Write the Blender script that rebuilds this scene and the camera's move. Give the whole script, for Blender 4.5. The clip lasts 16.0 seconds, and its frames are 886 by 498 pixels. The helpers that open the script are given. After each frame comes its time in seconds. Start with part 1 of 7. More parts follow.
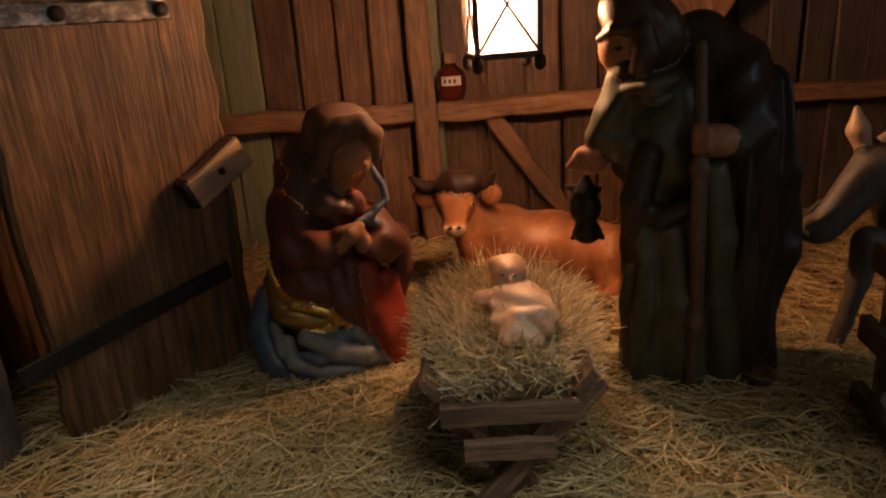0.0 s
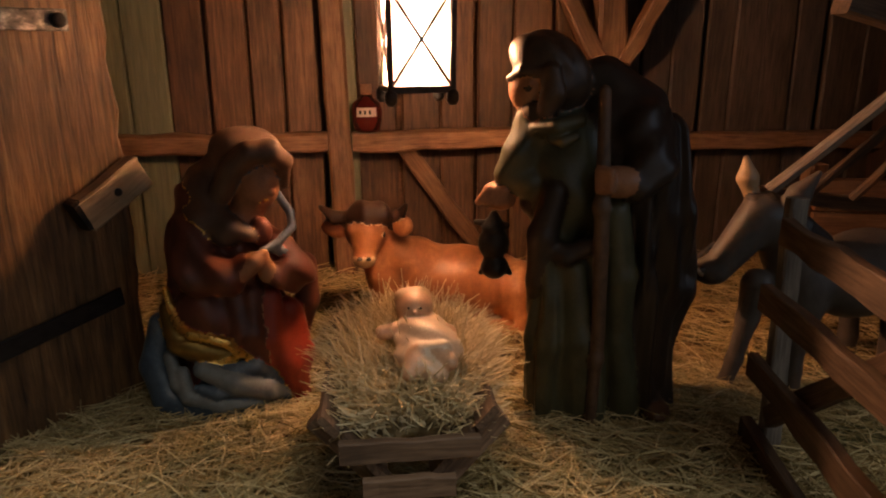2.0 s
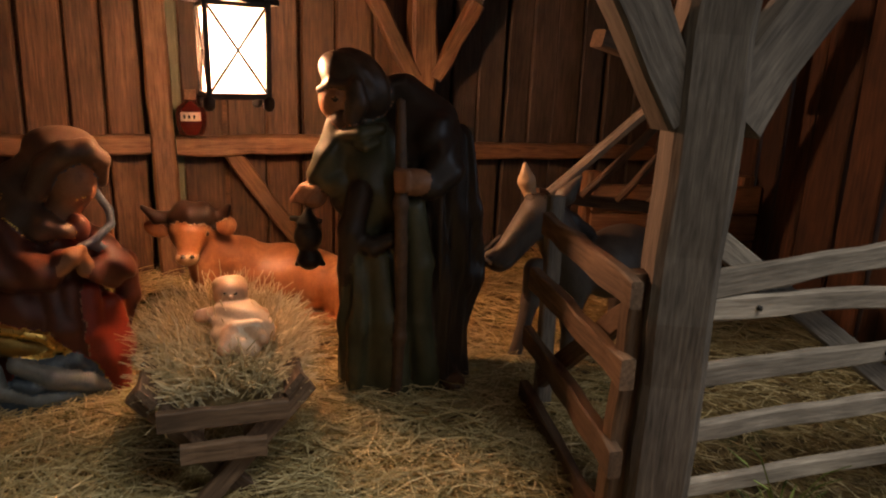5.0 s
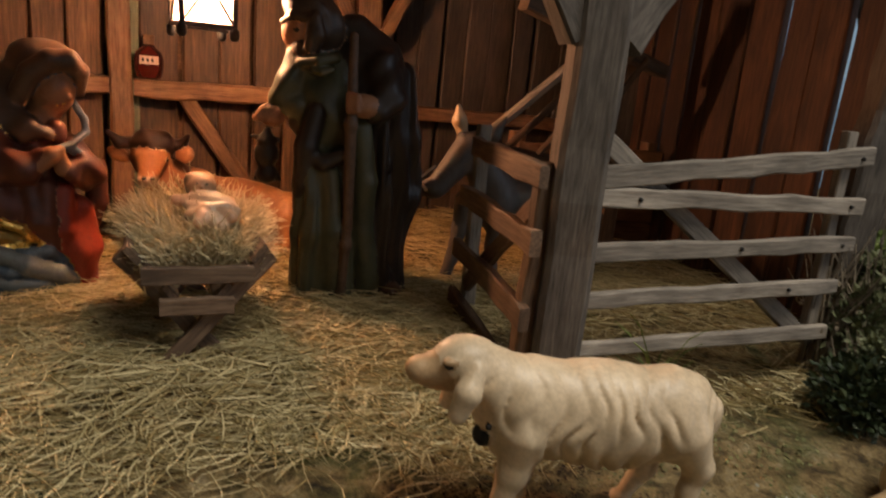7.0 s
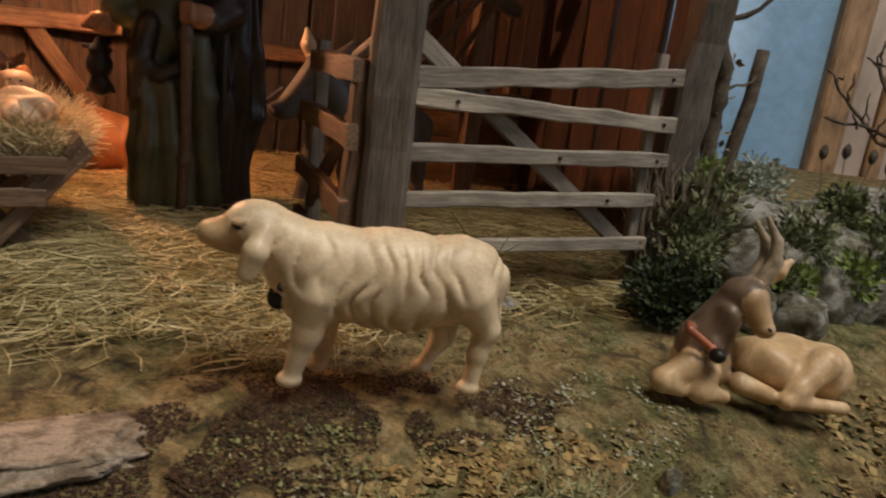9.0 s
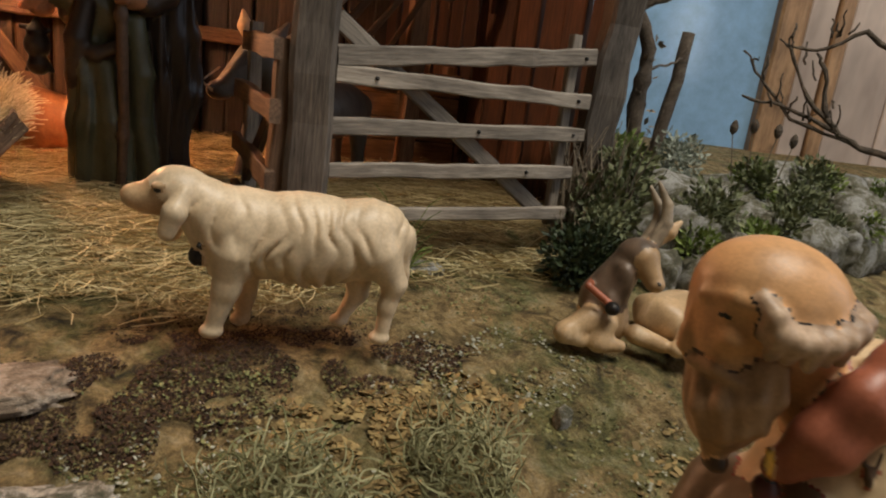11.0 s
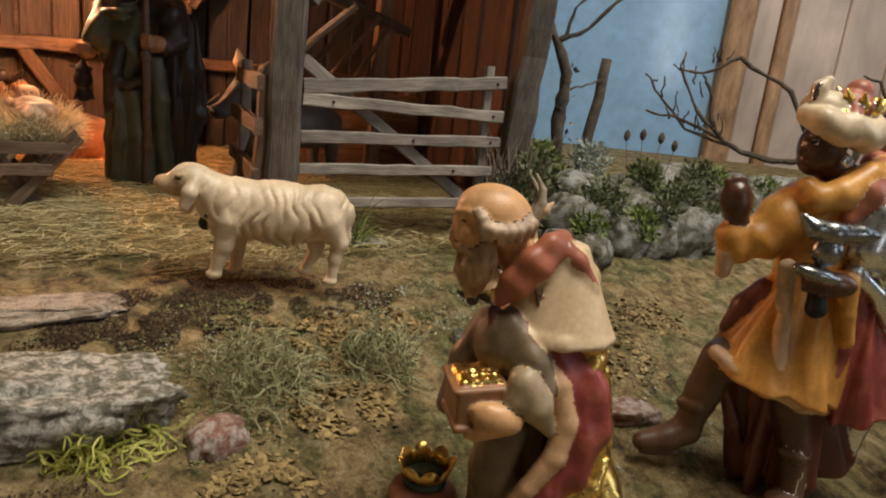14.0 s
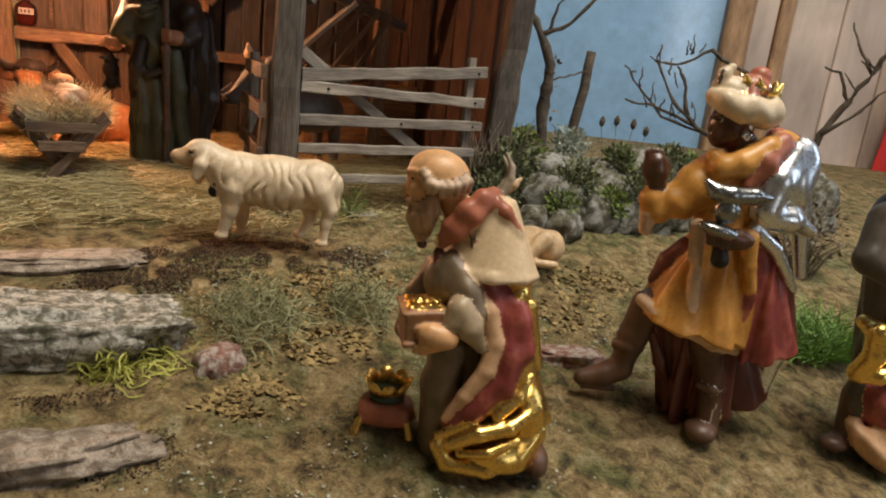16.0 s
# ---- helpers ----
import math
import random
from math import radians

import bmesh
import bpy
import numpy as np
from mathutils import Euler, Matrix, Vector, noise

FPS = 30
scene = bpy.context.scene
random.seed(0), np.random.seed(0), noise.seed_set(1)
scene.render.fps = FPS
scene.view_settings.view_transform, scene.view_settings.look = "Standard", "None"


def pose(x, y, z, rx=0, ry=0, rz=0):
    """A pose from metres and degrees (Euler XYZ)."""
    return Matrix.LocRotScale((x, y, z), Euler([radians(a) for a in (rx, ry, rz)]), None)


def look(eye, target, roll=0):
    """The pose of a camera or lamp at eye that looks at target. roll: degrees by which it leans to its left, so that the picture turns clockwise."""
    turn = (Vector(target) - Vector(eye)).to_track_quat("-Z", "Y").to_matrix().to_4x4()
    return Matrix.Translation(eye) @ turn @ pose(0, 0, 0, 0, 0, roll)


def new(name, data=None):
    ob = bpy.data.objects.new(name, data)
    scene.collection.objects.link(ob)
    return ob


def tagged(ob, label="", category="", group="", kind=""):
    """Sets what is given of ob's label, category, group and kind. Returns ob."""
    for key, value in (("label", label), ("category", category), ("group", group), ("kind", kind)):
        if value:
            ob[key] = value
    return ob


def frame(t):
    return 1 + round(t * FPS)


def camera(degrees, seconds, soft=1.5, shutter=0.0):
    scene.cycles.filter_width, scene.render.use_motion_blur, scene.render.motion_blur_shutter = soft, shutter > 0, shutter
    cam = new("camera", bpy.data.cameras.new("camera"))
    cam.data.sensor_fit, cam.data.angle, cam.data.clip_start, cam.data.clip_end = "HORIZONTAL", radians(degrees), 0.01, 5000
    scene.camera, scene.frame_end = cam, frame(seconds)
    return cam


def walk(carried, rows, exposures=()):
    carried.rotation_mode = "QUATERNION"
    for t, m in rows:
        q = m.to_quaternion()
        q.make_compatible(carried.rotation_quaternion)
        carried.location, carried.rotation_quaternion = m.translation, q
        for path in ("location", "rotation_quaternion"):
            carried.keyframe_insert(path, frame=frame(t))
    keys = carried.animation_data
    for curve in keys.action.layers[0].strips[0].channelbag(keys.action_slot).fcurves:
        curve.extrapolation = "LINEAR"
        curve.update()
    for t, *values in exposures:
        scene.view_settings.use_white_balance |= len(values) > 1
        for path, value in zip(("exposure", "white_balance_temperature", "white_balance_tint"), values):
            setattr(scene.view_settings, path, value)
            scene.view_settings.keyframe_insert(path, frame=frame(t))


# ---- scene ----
cam = camera(65.1, 16.0, soft=2.0, shutter=0.5)
PATH = [
    (0, (0.011, -0.006, 0.168), (-0.055, 1.889, -0.467), -4.3),
    (0.5, (0.015, -0.005, 0.169), (-0.018, 1.907, -0.419), -3.5),
    (1, (0.017, -0.004, 0.168), (0.052, 1.914, -0.395), -2.5),
    (1.5, (0.017, -0.003, 0.168), (0.13, 1.913, -0.391), -1.6),
    (2, (0.014, -0.004, 0.167), (0.194, 1.909, -0.388), -0.5),
    (2.5, (0.014, -0.006, 0.166), (0.263, 1.899, -0.388), 0.5),
    (3, (0.016, -0.012, 0.168), (0.372, 1.877, -0.382), 1.7),
    (3.5, (0.019, -0.017, 0.169), (0.493, 1.854, -0.354), 2.8),
    (4, (0.023, -0.023, 0.171), (0.576, 1.829, -0.344), 3.0),
    (4.2, (0.025, -0.025, 0.172), (0.589, 1.821, -0.351), 2.5),
    (6.5, (0.003, -0.08, 0.15), (0.753, 1.71, -0.334), 5.0),
    (7, (0.0, -0.091, 0.14), (0.805, 1.673, -0.349), 5.6),
    (7.5, (0.004, -0.101, 0.129), (0.858, 1.639, -0.365), 6.2),
    (8, (0.011, -0.108, 0.123), (0.924, 1.6, -0.376), 6.5),
    (8.5, (0.019, -0.116, 0.118), (0.987, 1.559, -0.39), 7.0),
    (9, (0.027, -0.124, 0.113), (1.052, 1.517, -0.392), 7.3),
    (9.5, (0.035, -0.126, 0.111), (1.103, 1.482, -0.412), 7.2),
    (11.8, (0.029, -0.185, 0.117), (1.126, 1.4, -0.416), 7.3),
    (12, (0.025, -0.193, 0.119), (1.12, 1.393, -0.415), 7.4),
    (12.5, (0.016, -0.21, 0.119), (1.11, 1.382, -0.398), 7.1),
    (13, (0.01, -0.23, 0.122), (1.105, 1.366, -0.382), 6.9),
    (13.5, (0.006, -0.251, 0.123), (1.105, 1.347, -0.366), 6.6),
    (14, (0.002, -0.271, 0.124), (1.094, 1.331, -0.365), 6.5),
    (14.5, (-0.003, -0.288, 0.124), (1.078, 1.319, -0.375), 6.6),
    (15, (-0.007, -0.302, 0.122), (1.066, 1.309, -0.381), 6.7),
    (15.5, (-0.01, -0.317, 0.124), (1.051, 1.3, -0.383), 6.8),
    (16, (-0.006, -0.333, 0.124), (1.036, 1.296, -0.385), 6.5),
]
EXPOSURES = [(0.0, -1.25), (2.5, -1.0), (4.2, -0.9), (6.5, -0.58), (9.0, -0.38), (12.0, -0.18), (16.0, 0.08)]
walk(cam, [(t, look(eye, target, roll)) for t, eye, target, roll in PATH], EXPOSURES)

# ---- world and lights ----
world = bpy.data.worlds.new("world")
scene.world = world
world.use_nodes = True
wn = world.node_tree.nodes
wn["Background"].inputs[0].default_value = (0.55, 0.62, 0.75, 1)
wn["Background"].inputs[1].default_value = 0.03


def lamp(name, kind, m, energy, color, size=0.1, size_y=None):
    data = bpy.data.lights.new(name, kind)
    data.energy, data.color = energy, color
    if kind == "AREA":
        data.shape, data.size, data.size_y = "RECTANGLE", size, size_y or size
    elif kind == "POINT":
        data.shadow_soft_size = size
    ob = new(name, data)
    ob.matrix_world = m
    return ob


BULB = (0.031, 0.290, 0.172)
lamp("lantern_bulb_light", "POINT", pose(*BULB), 1.95, (1.0, 0.44, 0.19), 0.004)
lamp("room_window_light", "AREA", look((0.38, -0.385, 1.32), (0.20, -0.03, 0.0)), 21.5, (1.0, 0.925, 0.80), 0.8, 0.5)
lamp("window_gap_light", "AREA", look((0.45, -1.50, 0.42), (0.62, 0.60, 0.15)), 1.3, (0.85, 0.93, 1.0), 0.12, 0.50)
lamp("side_window_light", "AREA", look((1.35, -0.75, 0.65), (0.25, -0.05, 0.0)), 4.0, (0.66, 0.80, 1.0), 0.4, 0.9)


# ---- helpers of this scene ----
def thing(name, at, label, category, group="", kind=""):
    e = new(name)
    e.empty_display_size = 0.01
    e.matrix_basis = Matrix.Translation(at)
    return tagged(e, label, category, group, kind)


def attach(ob, parent, m=None):
    """Child of a top-level thing (or of a part that stands unmoved in its thing), at the world pose m."""
    ob.parent = parent
    top = parent
    while top.parent:
        top = top.parent
    if parent.parent:
        ob.matrix_basis = parent.matrix_basis.inverted() @ (m or Matrix()) if m else Matrix()
    else:
        ob.matrix_parent_inverse = parent.matrix_basis.inverted()
        ob.matrix_basis = m or Matrix()
    return ob


def mesh_from(name, verts, faces, mats=(), smooth=False, index=None):
    me = bpy.data.meshes.new(name)
    me.from_pydata([tuple(v) for v in verts], [], [tuple(int(i) for i in f) for f in faces])
    for m in mats:
        me.materials.append(m)
    if index is not None:
        me.polygons.foreach_set("material_index", np.asarray(index, dtype=np.int32))
    if smooth:
        me.polygons.foreach_set("use_smooth", np.ones(len(me.polygons), dtype=bool))
    me.update()
    return me


def part(name, me, parent, m=None, label=""):
    ob = new(name, me)
    if label:
        ob["label"] = label
    return attach(ob, parent, m)


def span(a, b, side=(0, 0, 1)):
    """A frame whose z runs from a to b and whose x lies near 'side' turned square to it."""
    a, b = Vector(a), Vector(b)
    z = (b - a).normalized()
    s = Vector(side)
    if abs(z.dot(s)) > 0.95:
        s = Vector((1, 0, 0)) if abs(z.x) < 0.9 else Vector((0, 1, 0))
    y = z.cross(s).normalized()
    x = y.cross(z)
    m = Matrix((x, y, z)).transposed().to_4x4()
    m.translation = (a + b) / 2
    return m, (b - a).length


def stick(length, w, t, mat, seed=0, rough=0.06, segs=6, bevel=0.12, ends=0.0, name="stick"):
    """A hewn length of timber along local z, w along x, t along y, with chamfered and uneven edges."""
    rng = random.Random(seed)
    c = bevel * min(w, t)
    ring = [(-w / 2 + c, -t / 2), (w / 2 - c, -t / 2), (w / 2, -t / 2 + c), (w / 2, t / 2 - c), (w / 2 - c, t / 2), (-w / 2 + c, t / 2), (-w / 2, t / 2 - c), (-w / 2, -t / 2 + c)]
    verts, faces = [], []
    for s in range(segs + 1):
        z = -length / 2 + length * s / segs
        dx, dy = (rng.uniform(-1, 1) * rough * min(w, t) * 1.2 for _ in range(2))
        k = 1 + rng.uniform(-rough, rough)
        for x, y in ring:
            dz = rng.uniform(-1, 1) * ends if s in (0, segs) else 0
            verts.append((x * k + dx + rng.uniform(-1, 1) * rough * 0.35 * t, y * k + dy + rng.uniform(-1, 1) * rough * 0.35 * t, z + dz))
    n = len(ring)
    for s in range(segs):
        for i in range(n):
            j = (i + 1) % n
            faces.append((s * n + i, s * n + j, (s + 1) * n + j, (s + 1) * n + i))
    faces.append(tuple(range(n - 1, -1, -1)))
    faces.append(tuple(segs * n + i for i in range(n)))
    return mesh_from(name, verts, faces, [mat])


def timber(name, parent, a, b, w, t, mat, seed=0, side=(1, 0, 0), label="", **kw):
    m, length = span(a, b, side)
    return part(name, stick(length, w, t, mat, seed, name=name, **kw), parent, m, label)


def tube(points, radii, sides=6):
    """Verts and faces of a round limb along points."""
    verts, faces = [], []
    pts = [Vector(p) for p in points]
    for i, p in enumerate(pts):
        d = (pts[min(i + 1, len(pts) - 1)] - pts[max(i - 1, 0)]).normalized()
        u = d.cross(Vector((0, 0, 1)) if abs(d.z) < 0.9 else Vector((1, 0, 0))).normalized()
        v = d.cross(u)
        for s in range(sides):
            a = 2 * math.pi * s / sides
            verts.append(p + (u * math.cos(a) + v * math.sin(a)) * radii[i])
    for i in range(len(pts) - 1):
        for s in range(sides):
            t = (s + 1) % sides
            faces.append((i * sides + s, i * sides + t, (i + 1) * sides + t, (i + 1) * sides + s))
    faces.append(tuple(range(sides - 1, -1, -1)))
    faces.append(tuple((len(pts) - 1) * sides + s for s in range(sides)))
    return verts, faces


def merge(pieces):
    verts, faces = [], []
    for v, f in pieces:
        o = len(verts)
        verts += list(v)
        faces += [tuple(i + o for i in q) for q in f]
    return verts, faces


# ---- materials ----
def nodes_of(name):
    m = bpy.data.materials.new(name)
    m.use_nodes = True
    return m, m.node_tree.nodes, m.node_tree.links, m.node_tree.nodes["Principled BSDF"]


def ramp(n, l, source, stops):
    r = n.new("ShaderNodeValToRGB")
    el = r.color_ramp.elements
    while len(el) < len(stops):
        el.new(0.5)
    for e, (p, c) in zip(el, stops):
        e.position, e.color = p, (*c, 1)
    l.new(source, r.inputs[0])
    return r.outputs[0]


def tex(n, l, scale, detail=5, stretch=(1, 1, 1), rough=0.6, distort=0.0, vector=None):
    t = n.new("ShaderNodeTexNoise")
    mp = n.new("ShaderNodeMapping")
    mp.inputs["Scale"].default_value = stretch
    if vector is None:
        vector = n.new("ShaderNodeTexCoord").outputs["Object"]
    l.new(vector, mp.inputs[0])
    l.new(mp.outputs[0], t.inputs[0])
    t.inputs["Scale"].default_value, t.inputs["Detail"].default_value = scale, detail
    t.inputs["Roughness"].default_value, t.inputs["Distortion"].default_value = rough, distort
    return t.outputs[0]


def mix(n, l, fac, a, b, kind="MIX"):
    x = n.new("ShaderNodeMix")
    x.data_type, x.blend_type = "RGBA", kind
    for sock, val in ((x.inputs[0], fac), (x.inputs[6], a), (x.inputs[7], b)):
        if isinstance(val, (int, float)):
            sock.default_value = val
        elif isinstance(val, tuple):
            sock.default_value = (*val, 1)
        else:
            l.new(val, sock)
    return x.outputs[2]


def bump(n, l, bsdf, height, strength, dist):
    b = n.new("ShaderNodeBump")
    b.inputs["Strength"].default_value, b.inputs["Distance"].default_value = strength, dist
    l.new(height, b.inputs["Height"])
    l.new(b.outputs[0], bsdf.inputs["Normal"])


def wood(name, dark, light, rough=0.7, grain=900, vary=0.5, other=None, patch=60, relief=0.5):
    """Timber with grain along local z; pieces differ by Object Info's Random."""
    m, n, l, b = nodes_of(name)
    info = n.new("ShaderNodeObjectInfo").outputs["Random"]
    co = n.new("ShaderNodeTexCoord").outputs["Object"]
    off = n.new("ShaderNodeVectorMath")
    off.operation = "ADD"
    sc = n.new("ShaderNodeMath")
    sc.operation = "MULTIPLY"
    sc.inputs[1].default_value = 3.7
    l.new(info, sc.inputs[0])
    l.new(co, off.inputs[0])
    l.new(sc.outputs[0], off.inputs[1])
    v = off.outputs[0]
    g = tex(n, l, grain, 6, (1, 1, 0.06), 0.65, 0.4, v)
    p = tex(n, l, patch, 4, (1, 1, 0.4), 0.6, 0.3, v)
    col = ramp(n, l, g, [(0.28, dark), (0.72, light)])
    worn = mix(n, l, 1.0, col, ramp(n, l, p, [(0.3, (0.45, 0.42, 0.40)), (0.7, (1.15, 1.1, 1.05))]), "MULTIPLY")
    tone = ramp(n, l, info, [(0.0, (1 - vary,) * 3), (1.0, (1 + vary * 0.5,) * 3)])
    worn = mix(n, l, 1.0, worn, tone, "MULTIPLY")
    if other:
        pick = ramp(n, l, info, [(0.55, (0, 0, 0)), (0.58, (1, 1, 1))])
        worn = mix(n, l, pick, worn, mix(n, l, 1.0, ramp(n, l, g, [(0.25, tuple(c * 0.5 for c in other)), (0.75, other)]), tone, "MULTIPLY"))
    l.new(worn, b.inputs["Base Color"])
    b.inputs["Roughness"].default_value = rough
    bump(n, l, b, g, relief, 0.0006)
    return m


def paint(name, color, rough=0.38, metal=0.0, vary=0.35, scale=130, second=None, relief=0.15):
    """Brushed and stained colour on carved wood."""
    m, n, l, b = nodes_of(name)
    p = tex(n, l, scale, 5, (1, 1, 0.7), 0.6, 0.3)
    f = tex(n, l, scale * 9, 4)
    lo = tuple(c * (1 - vary) for c in color)
    hi = tuple(min(1, c * (1 + vary * 0.6)) for c in (second or color))
    col = ramp(n, l, p, [(0.3, lo), (0.5, color), (0.72, hi)])
    col = mix(n, l, 1.0, col, ramp(n, l, f, [(0.3, (0.86, 0.85, 0.84)), (0.7, (1.05, 1.05, 1.05))]), "MULTIPLY")
    l.new(col, b.inputs["Base Color"])
    l.new(ramp(n, l, f, [(0.3, (rough * 0.8,) * 3), (0.7, (min(1, rough * 1.25),) * 3)]), b.inputs["Roughness"])
    b.inputs["Metallic"].default_value = metal
    bump(n, l, b, f, relief, 0.0003)
    return m


def blotched(name, stops, scale=90, fine=700, rough=0.95, relief=0.9, dist=0.0015, distort=0.6):
    """Earth, moss and stone: blotches at two sizes."""
    m, n, l, b = nodes_of(name)
    p = tex(n, l, scale, 8, (1, 1, 1), 0.68, distort)
    f = tex(n, l, fine, 6, (1, 1, 1), 0.7)
    col = ramp(n, l, p, stops)
    col = mix(n, l, 1.0, col, ramp(n, l, f, [(0.25, (0.5, 0.5, 0.5)), (0.75, (1.35, 1.33, 1.3))]), "MULTIPLY")
    l.new(col, b.inputs["Base Color"])
    b.inputs["Roughness"].default_value = rough
    add = n.new("ShaderNodeMath")
    l.new(p, add.inputs[0])
    l.new(f, add.inputs[1])
    bump(n, l, b, add.outputs[0], relief, dist)
    return m


def fibre(name, a, b_, rough=0.6):
    """Straw, stems and threads: each one has its own tone."""
    m, n, l, b = nodes_of(name)
    r = n.new("ShaderNodeNewGeometry").outputs["Random Per Island"]
    l.new(ramp(n, l, r, [(0.0, a), (0.55, tuple((p + q) / 2 for p, q in zip(a, b_))), (1.0, b_)]), b.inputs["Base Color"])
    b.inputs["Roughness"].default_value = rough
    return m


W_WALL = wood("stable_plank_wood", (0.075, 0.034, 0.017), (0.36, 0.20, 0.105), 0.6, 600, 0.6, (0.21, 0.215, 0.125))
# Rust-brown planks; the side wall's shade is mixed into their tone.
W_RUST_SHADE = wood("shaded_rust_plank_wood", (0.030, 0.013, 0.007), (0.14, 0.062, 0.028), 0.7, 700, 0.4)
# Greyer bay planks, with the shade over the bay put into their colour.
W_BAY_SHADE = wood("shaded_bay_wood", (0.034, 0.024, 0.018), (0.12, 0.09, 0.068), 0.7, 700, 0.35)
W_BEAM = wood("beam_wood", (0.14, 0.065, 0.03), (0.40, 0.23, 0.12), 0.6, 800, 0.2)
W_DARK = wood("dark_plank_wood", (0.05, 0.025, 0.015), (0.22, 0.12, 0.065), 0.7, 700, 0.4)
W_GREY = wood("weathered_grey_wood", (0.17, 0.15, 0.125), (0.48, 0.435, 0.375), 0.8, 900, 0.2)
W_POST = wood("post_grey_wood", (0.055, 0.046, 0.039), (0.21, 0.185, 0.16), 0.8, 900, 0.1)
W_DOOR = wood("door_wood", (0.030, 0.013, 0.006), (0.36, 0.20, 0.08), 0.5, 420, 0.3, None, patch=70, relief=2.2)
W_LOG = wood("latch_wood", (0.32, 0.22, 0.12), (0.62, 0.46, 0.28), 0.6, 700, 0.1)
W_RACK = wood("rack_wood", (0.085, 0.05, 0.03), (0.27, 0.18, 0.115), 0.7, 800, 0.3)
BARK = blotched("bark", [(0.3, (0.05, 0.04, 0.03)), (0.55, (0.13, 0.10, 0.075)), (0.75, (0.22, 0.19, 0.14))], 120, 900)
IRON = paint("wrought_iron", (0.035, 0.032, 0.03), 0.45, 0.7, 0.4, 200)
IRON_WORN = paint("worn_iron_strap", (0.16, 0.15, 0.135), 0.35, 0.9, 0.7, 260, (0.45, 0.43, 0.40))


# ---- ground ----
def step(a, b, x):
    u = np.clip((x - a) / (b - a), 0, 1)
    return u * u * (3 - 2 * u)


def ground_plain(x, y):
    x, y = np.asarray(x, float), np.asarray(y, float)
    z = 0.009 - 0.27 * (np.logaddexp(0, (0.07 - np.maximum(y, -0.6)) / 0.012) * 0.012)
    return z + 0.015 * step(0.09, 0.17, y) * (1 - 0.6 * step(0.16, 0.2, x) * (1 - step(0.15, 0.2, y)))


def lumps(x, y):
    return 0.0022 * noise.noise((x * 22, y * 22, 0.3)) + 0.0012 * noise.noise((x * 70, y * 70, 3.1)) + 0.0006 * noise.noise((x * 190, y * 190, 7.7))


def ground_z(x, y):
    return float(ground_plain(x, y)) + lumps(x, y) * (0.35 if y > 0.12 and x < 0.36 else 1.0)


def axis_steps(lo, a, b, hi, fine, coarse):
    return np.r_[np.arange(lo, a, coarse), np.arange(a, b, fine), np.arange(b, hi + coarse, coarse)]


GROUND = None
if True:
    m, n, l, b = nodes_of("mossy_earth")
    big = tex(n, l, 26, 7, (1, 1, 1), 0.66, 0.8)
    mid = tex(n, l, 95, 7, (1, 1, 1), 0.7, 0.5)
    fine = tex(n, l, 620, 6, (1, 1, 1), 0.7)
    earth = ramp(n, l, mid, [(0.32, (0.05, 0.032, 0.015)), (0.43, (0.20, 0.135, 0.055)), (0.55, (0.42, 0.30, 0.135)), (0.72, (0.58, 0.47, 0.29))])
    moss = ramp(n, l, mid, [(0.34, (0.035, 0.036, 0.013)), (0.50, (0.18, 0.165, 0.055)), (0.70, (0.36, 0.34, 0.19))])
    col = mix(n, l, ramp(n, l, big, [(0.47, (0, 0, 0)), (0.62, (1, 1, 1))]), earth, moss)
    col = mix(n, l, 1.0, col, ramp(n, l, fine, [(0.25, (0.45, 0.45, 0.45)), (0.75, (1.4, 1.38, 1.32))]), "MULTIPLY")
    l.new(col, b.inputs["Base Color"])
    b.inputs["Roughness"].default_value = 0.9
    add = n.new("ShaderNodeMath")
    l.new(mid, add.inputs[0])
    l.new(fine, add.inputs[1])
    bump(n, l, b, add.outputs[0], 1.0, 0.003)
    GROUND = m
xs = axis_steps(-2.0, -0.22, 0.72, 2.2, 0.0048, 0.12)
ys = axis_steps(-2.0, -0.26, 0.40, 2.2, 0.0048, 0.12)
gv = [(x, y, ground_z(x, y)) for y in ys for x in xs]
nx = len(xs)
gf = [(j * nx + i, j * nx + i + 1, (j + 1) * nx + i + 1, (j + 1) * nx + i) for j in range(len(ys) - 1) for i in range(nx - 1)]
ground = new("ground", mesh_from("ground", gv, gf, [GROUND], True))
tagged(ground, "mossy brown earth of the crib landscape, uneven and blotched", "ground", kind="structure")

# ---- stable ----
BACK = 0.452          # front of the back wall
RIGHT = 0.362         # inner face of the right wall
LEFT = -0.205
TOP = 0.262


def plank_wall(name, a, b, z0, z1, mat, label, widths=(0.019, 0.027), gap=0.0012, thick=0.007, seed=1, lean=0.0):
    """A wall of upright planks from a to b (plan points) with open joints before a dark backing board."""
    rng = random.Random(seed)
    a, b = Vector((*a, 0)), Vector((*b, 0))
    d = (b - a).normalized()
    out = Vector((d.y, -d.x, 0))
    wall = thing(name, (a.x, a.y, z0), label, "wall", kind="structure")
    s, k, total = 0.0, 0, (b - a).length
    while s < total - 0.004:
        w = min(rng.uniform(*widths), total - s)
        proud = rng.uniform(0, 0.0022)
        c = a + d * (s + w / 2) + out * proud
        tilt = rng.uniform(-1, 1) * lean
        p, q = c + Vector((0, 0, z0)), c + d * tilt + Vector((0, 0, z1))
        timber("plank", wall, p, q, w - gap * rng.uniform(0.6, 1.8), thick, mat, seed * 100 + k, d, segs=5, rough=0.05, bevel=0.16)
        s += w
        k += 1
    return wall


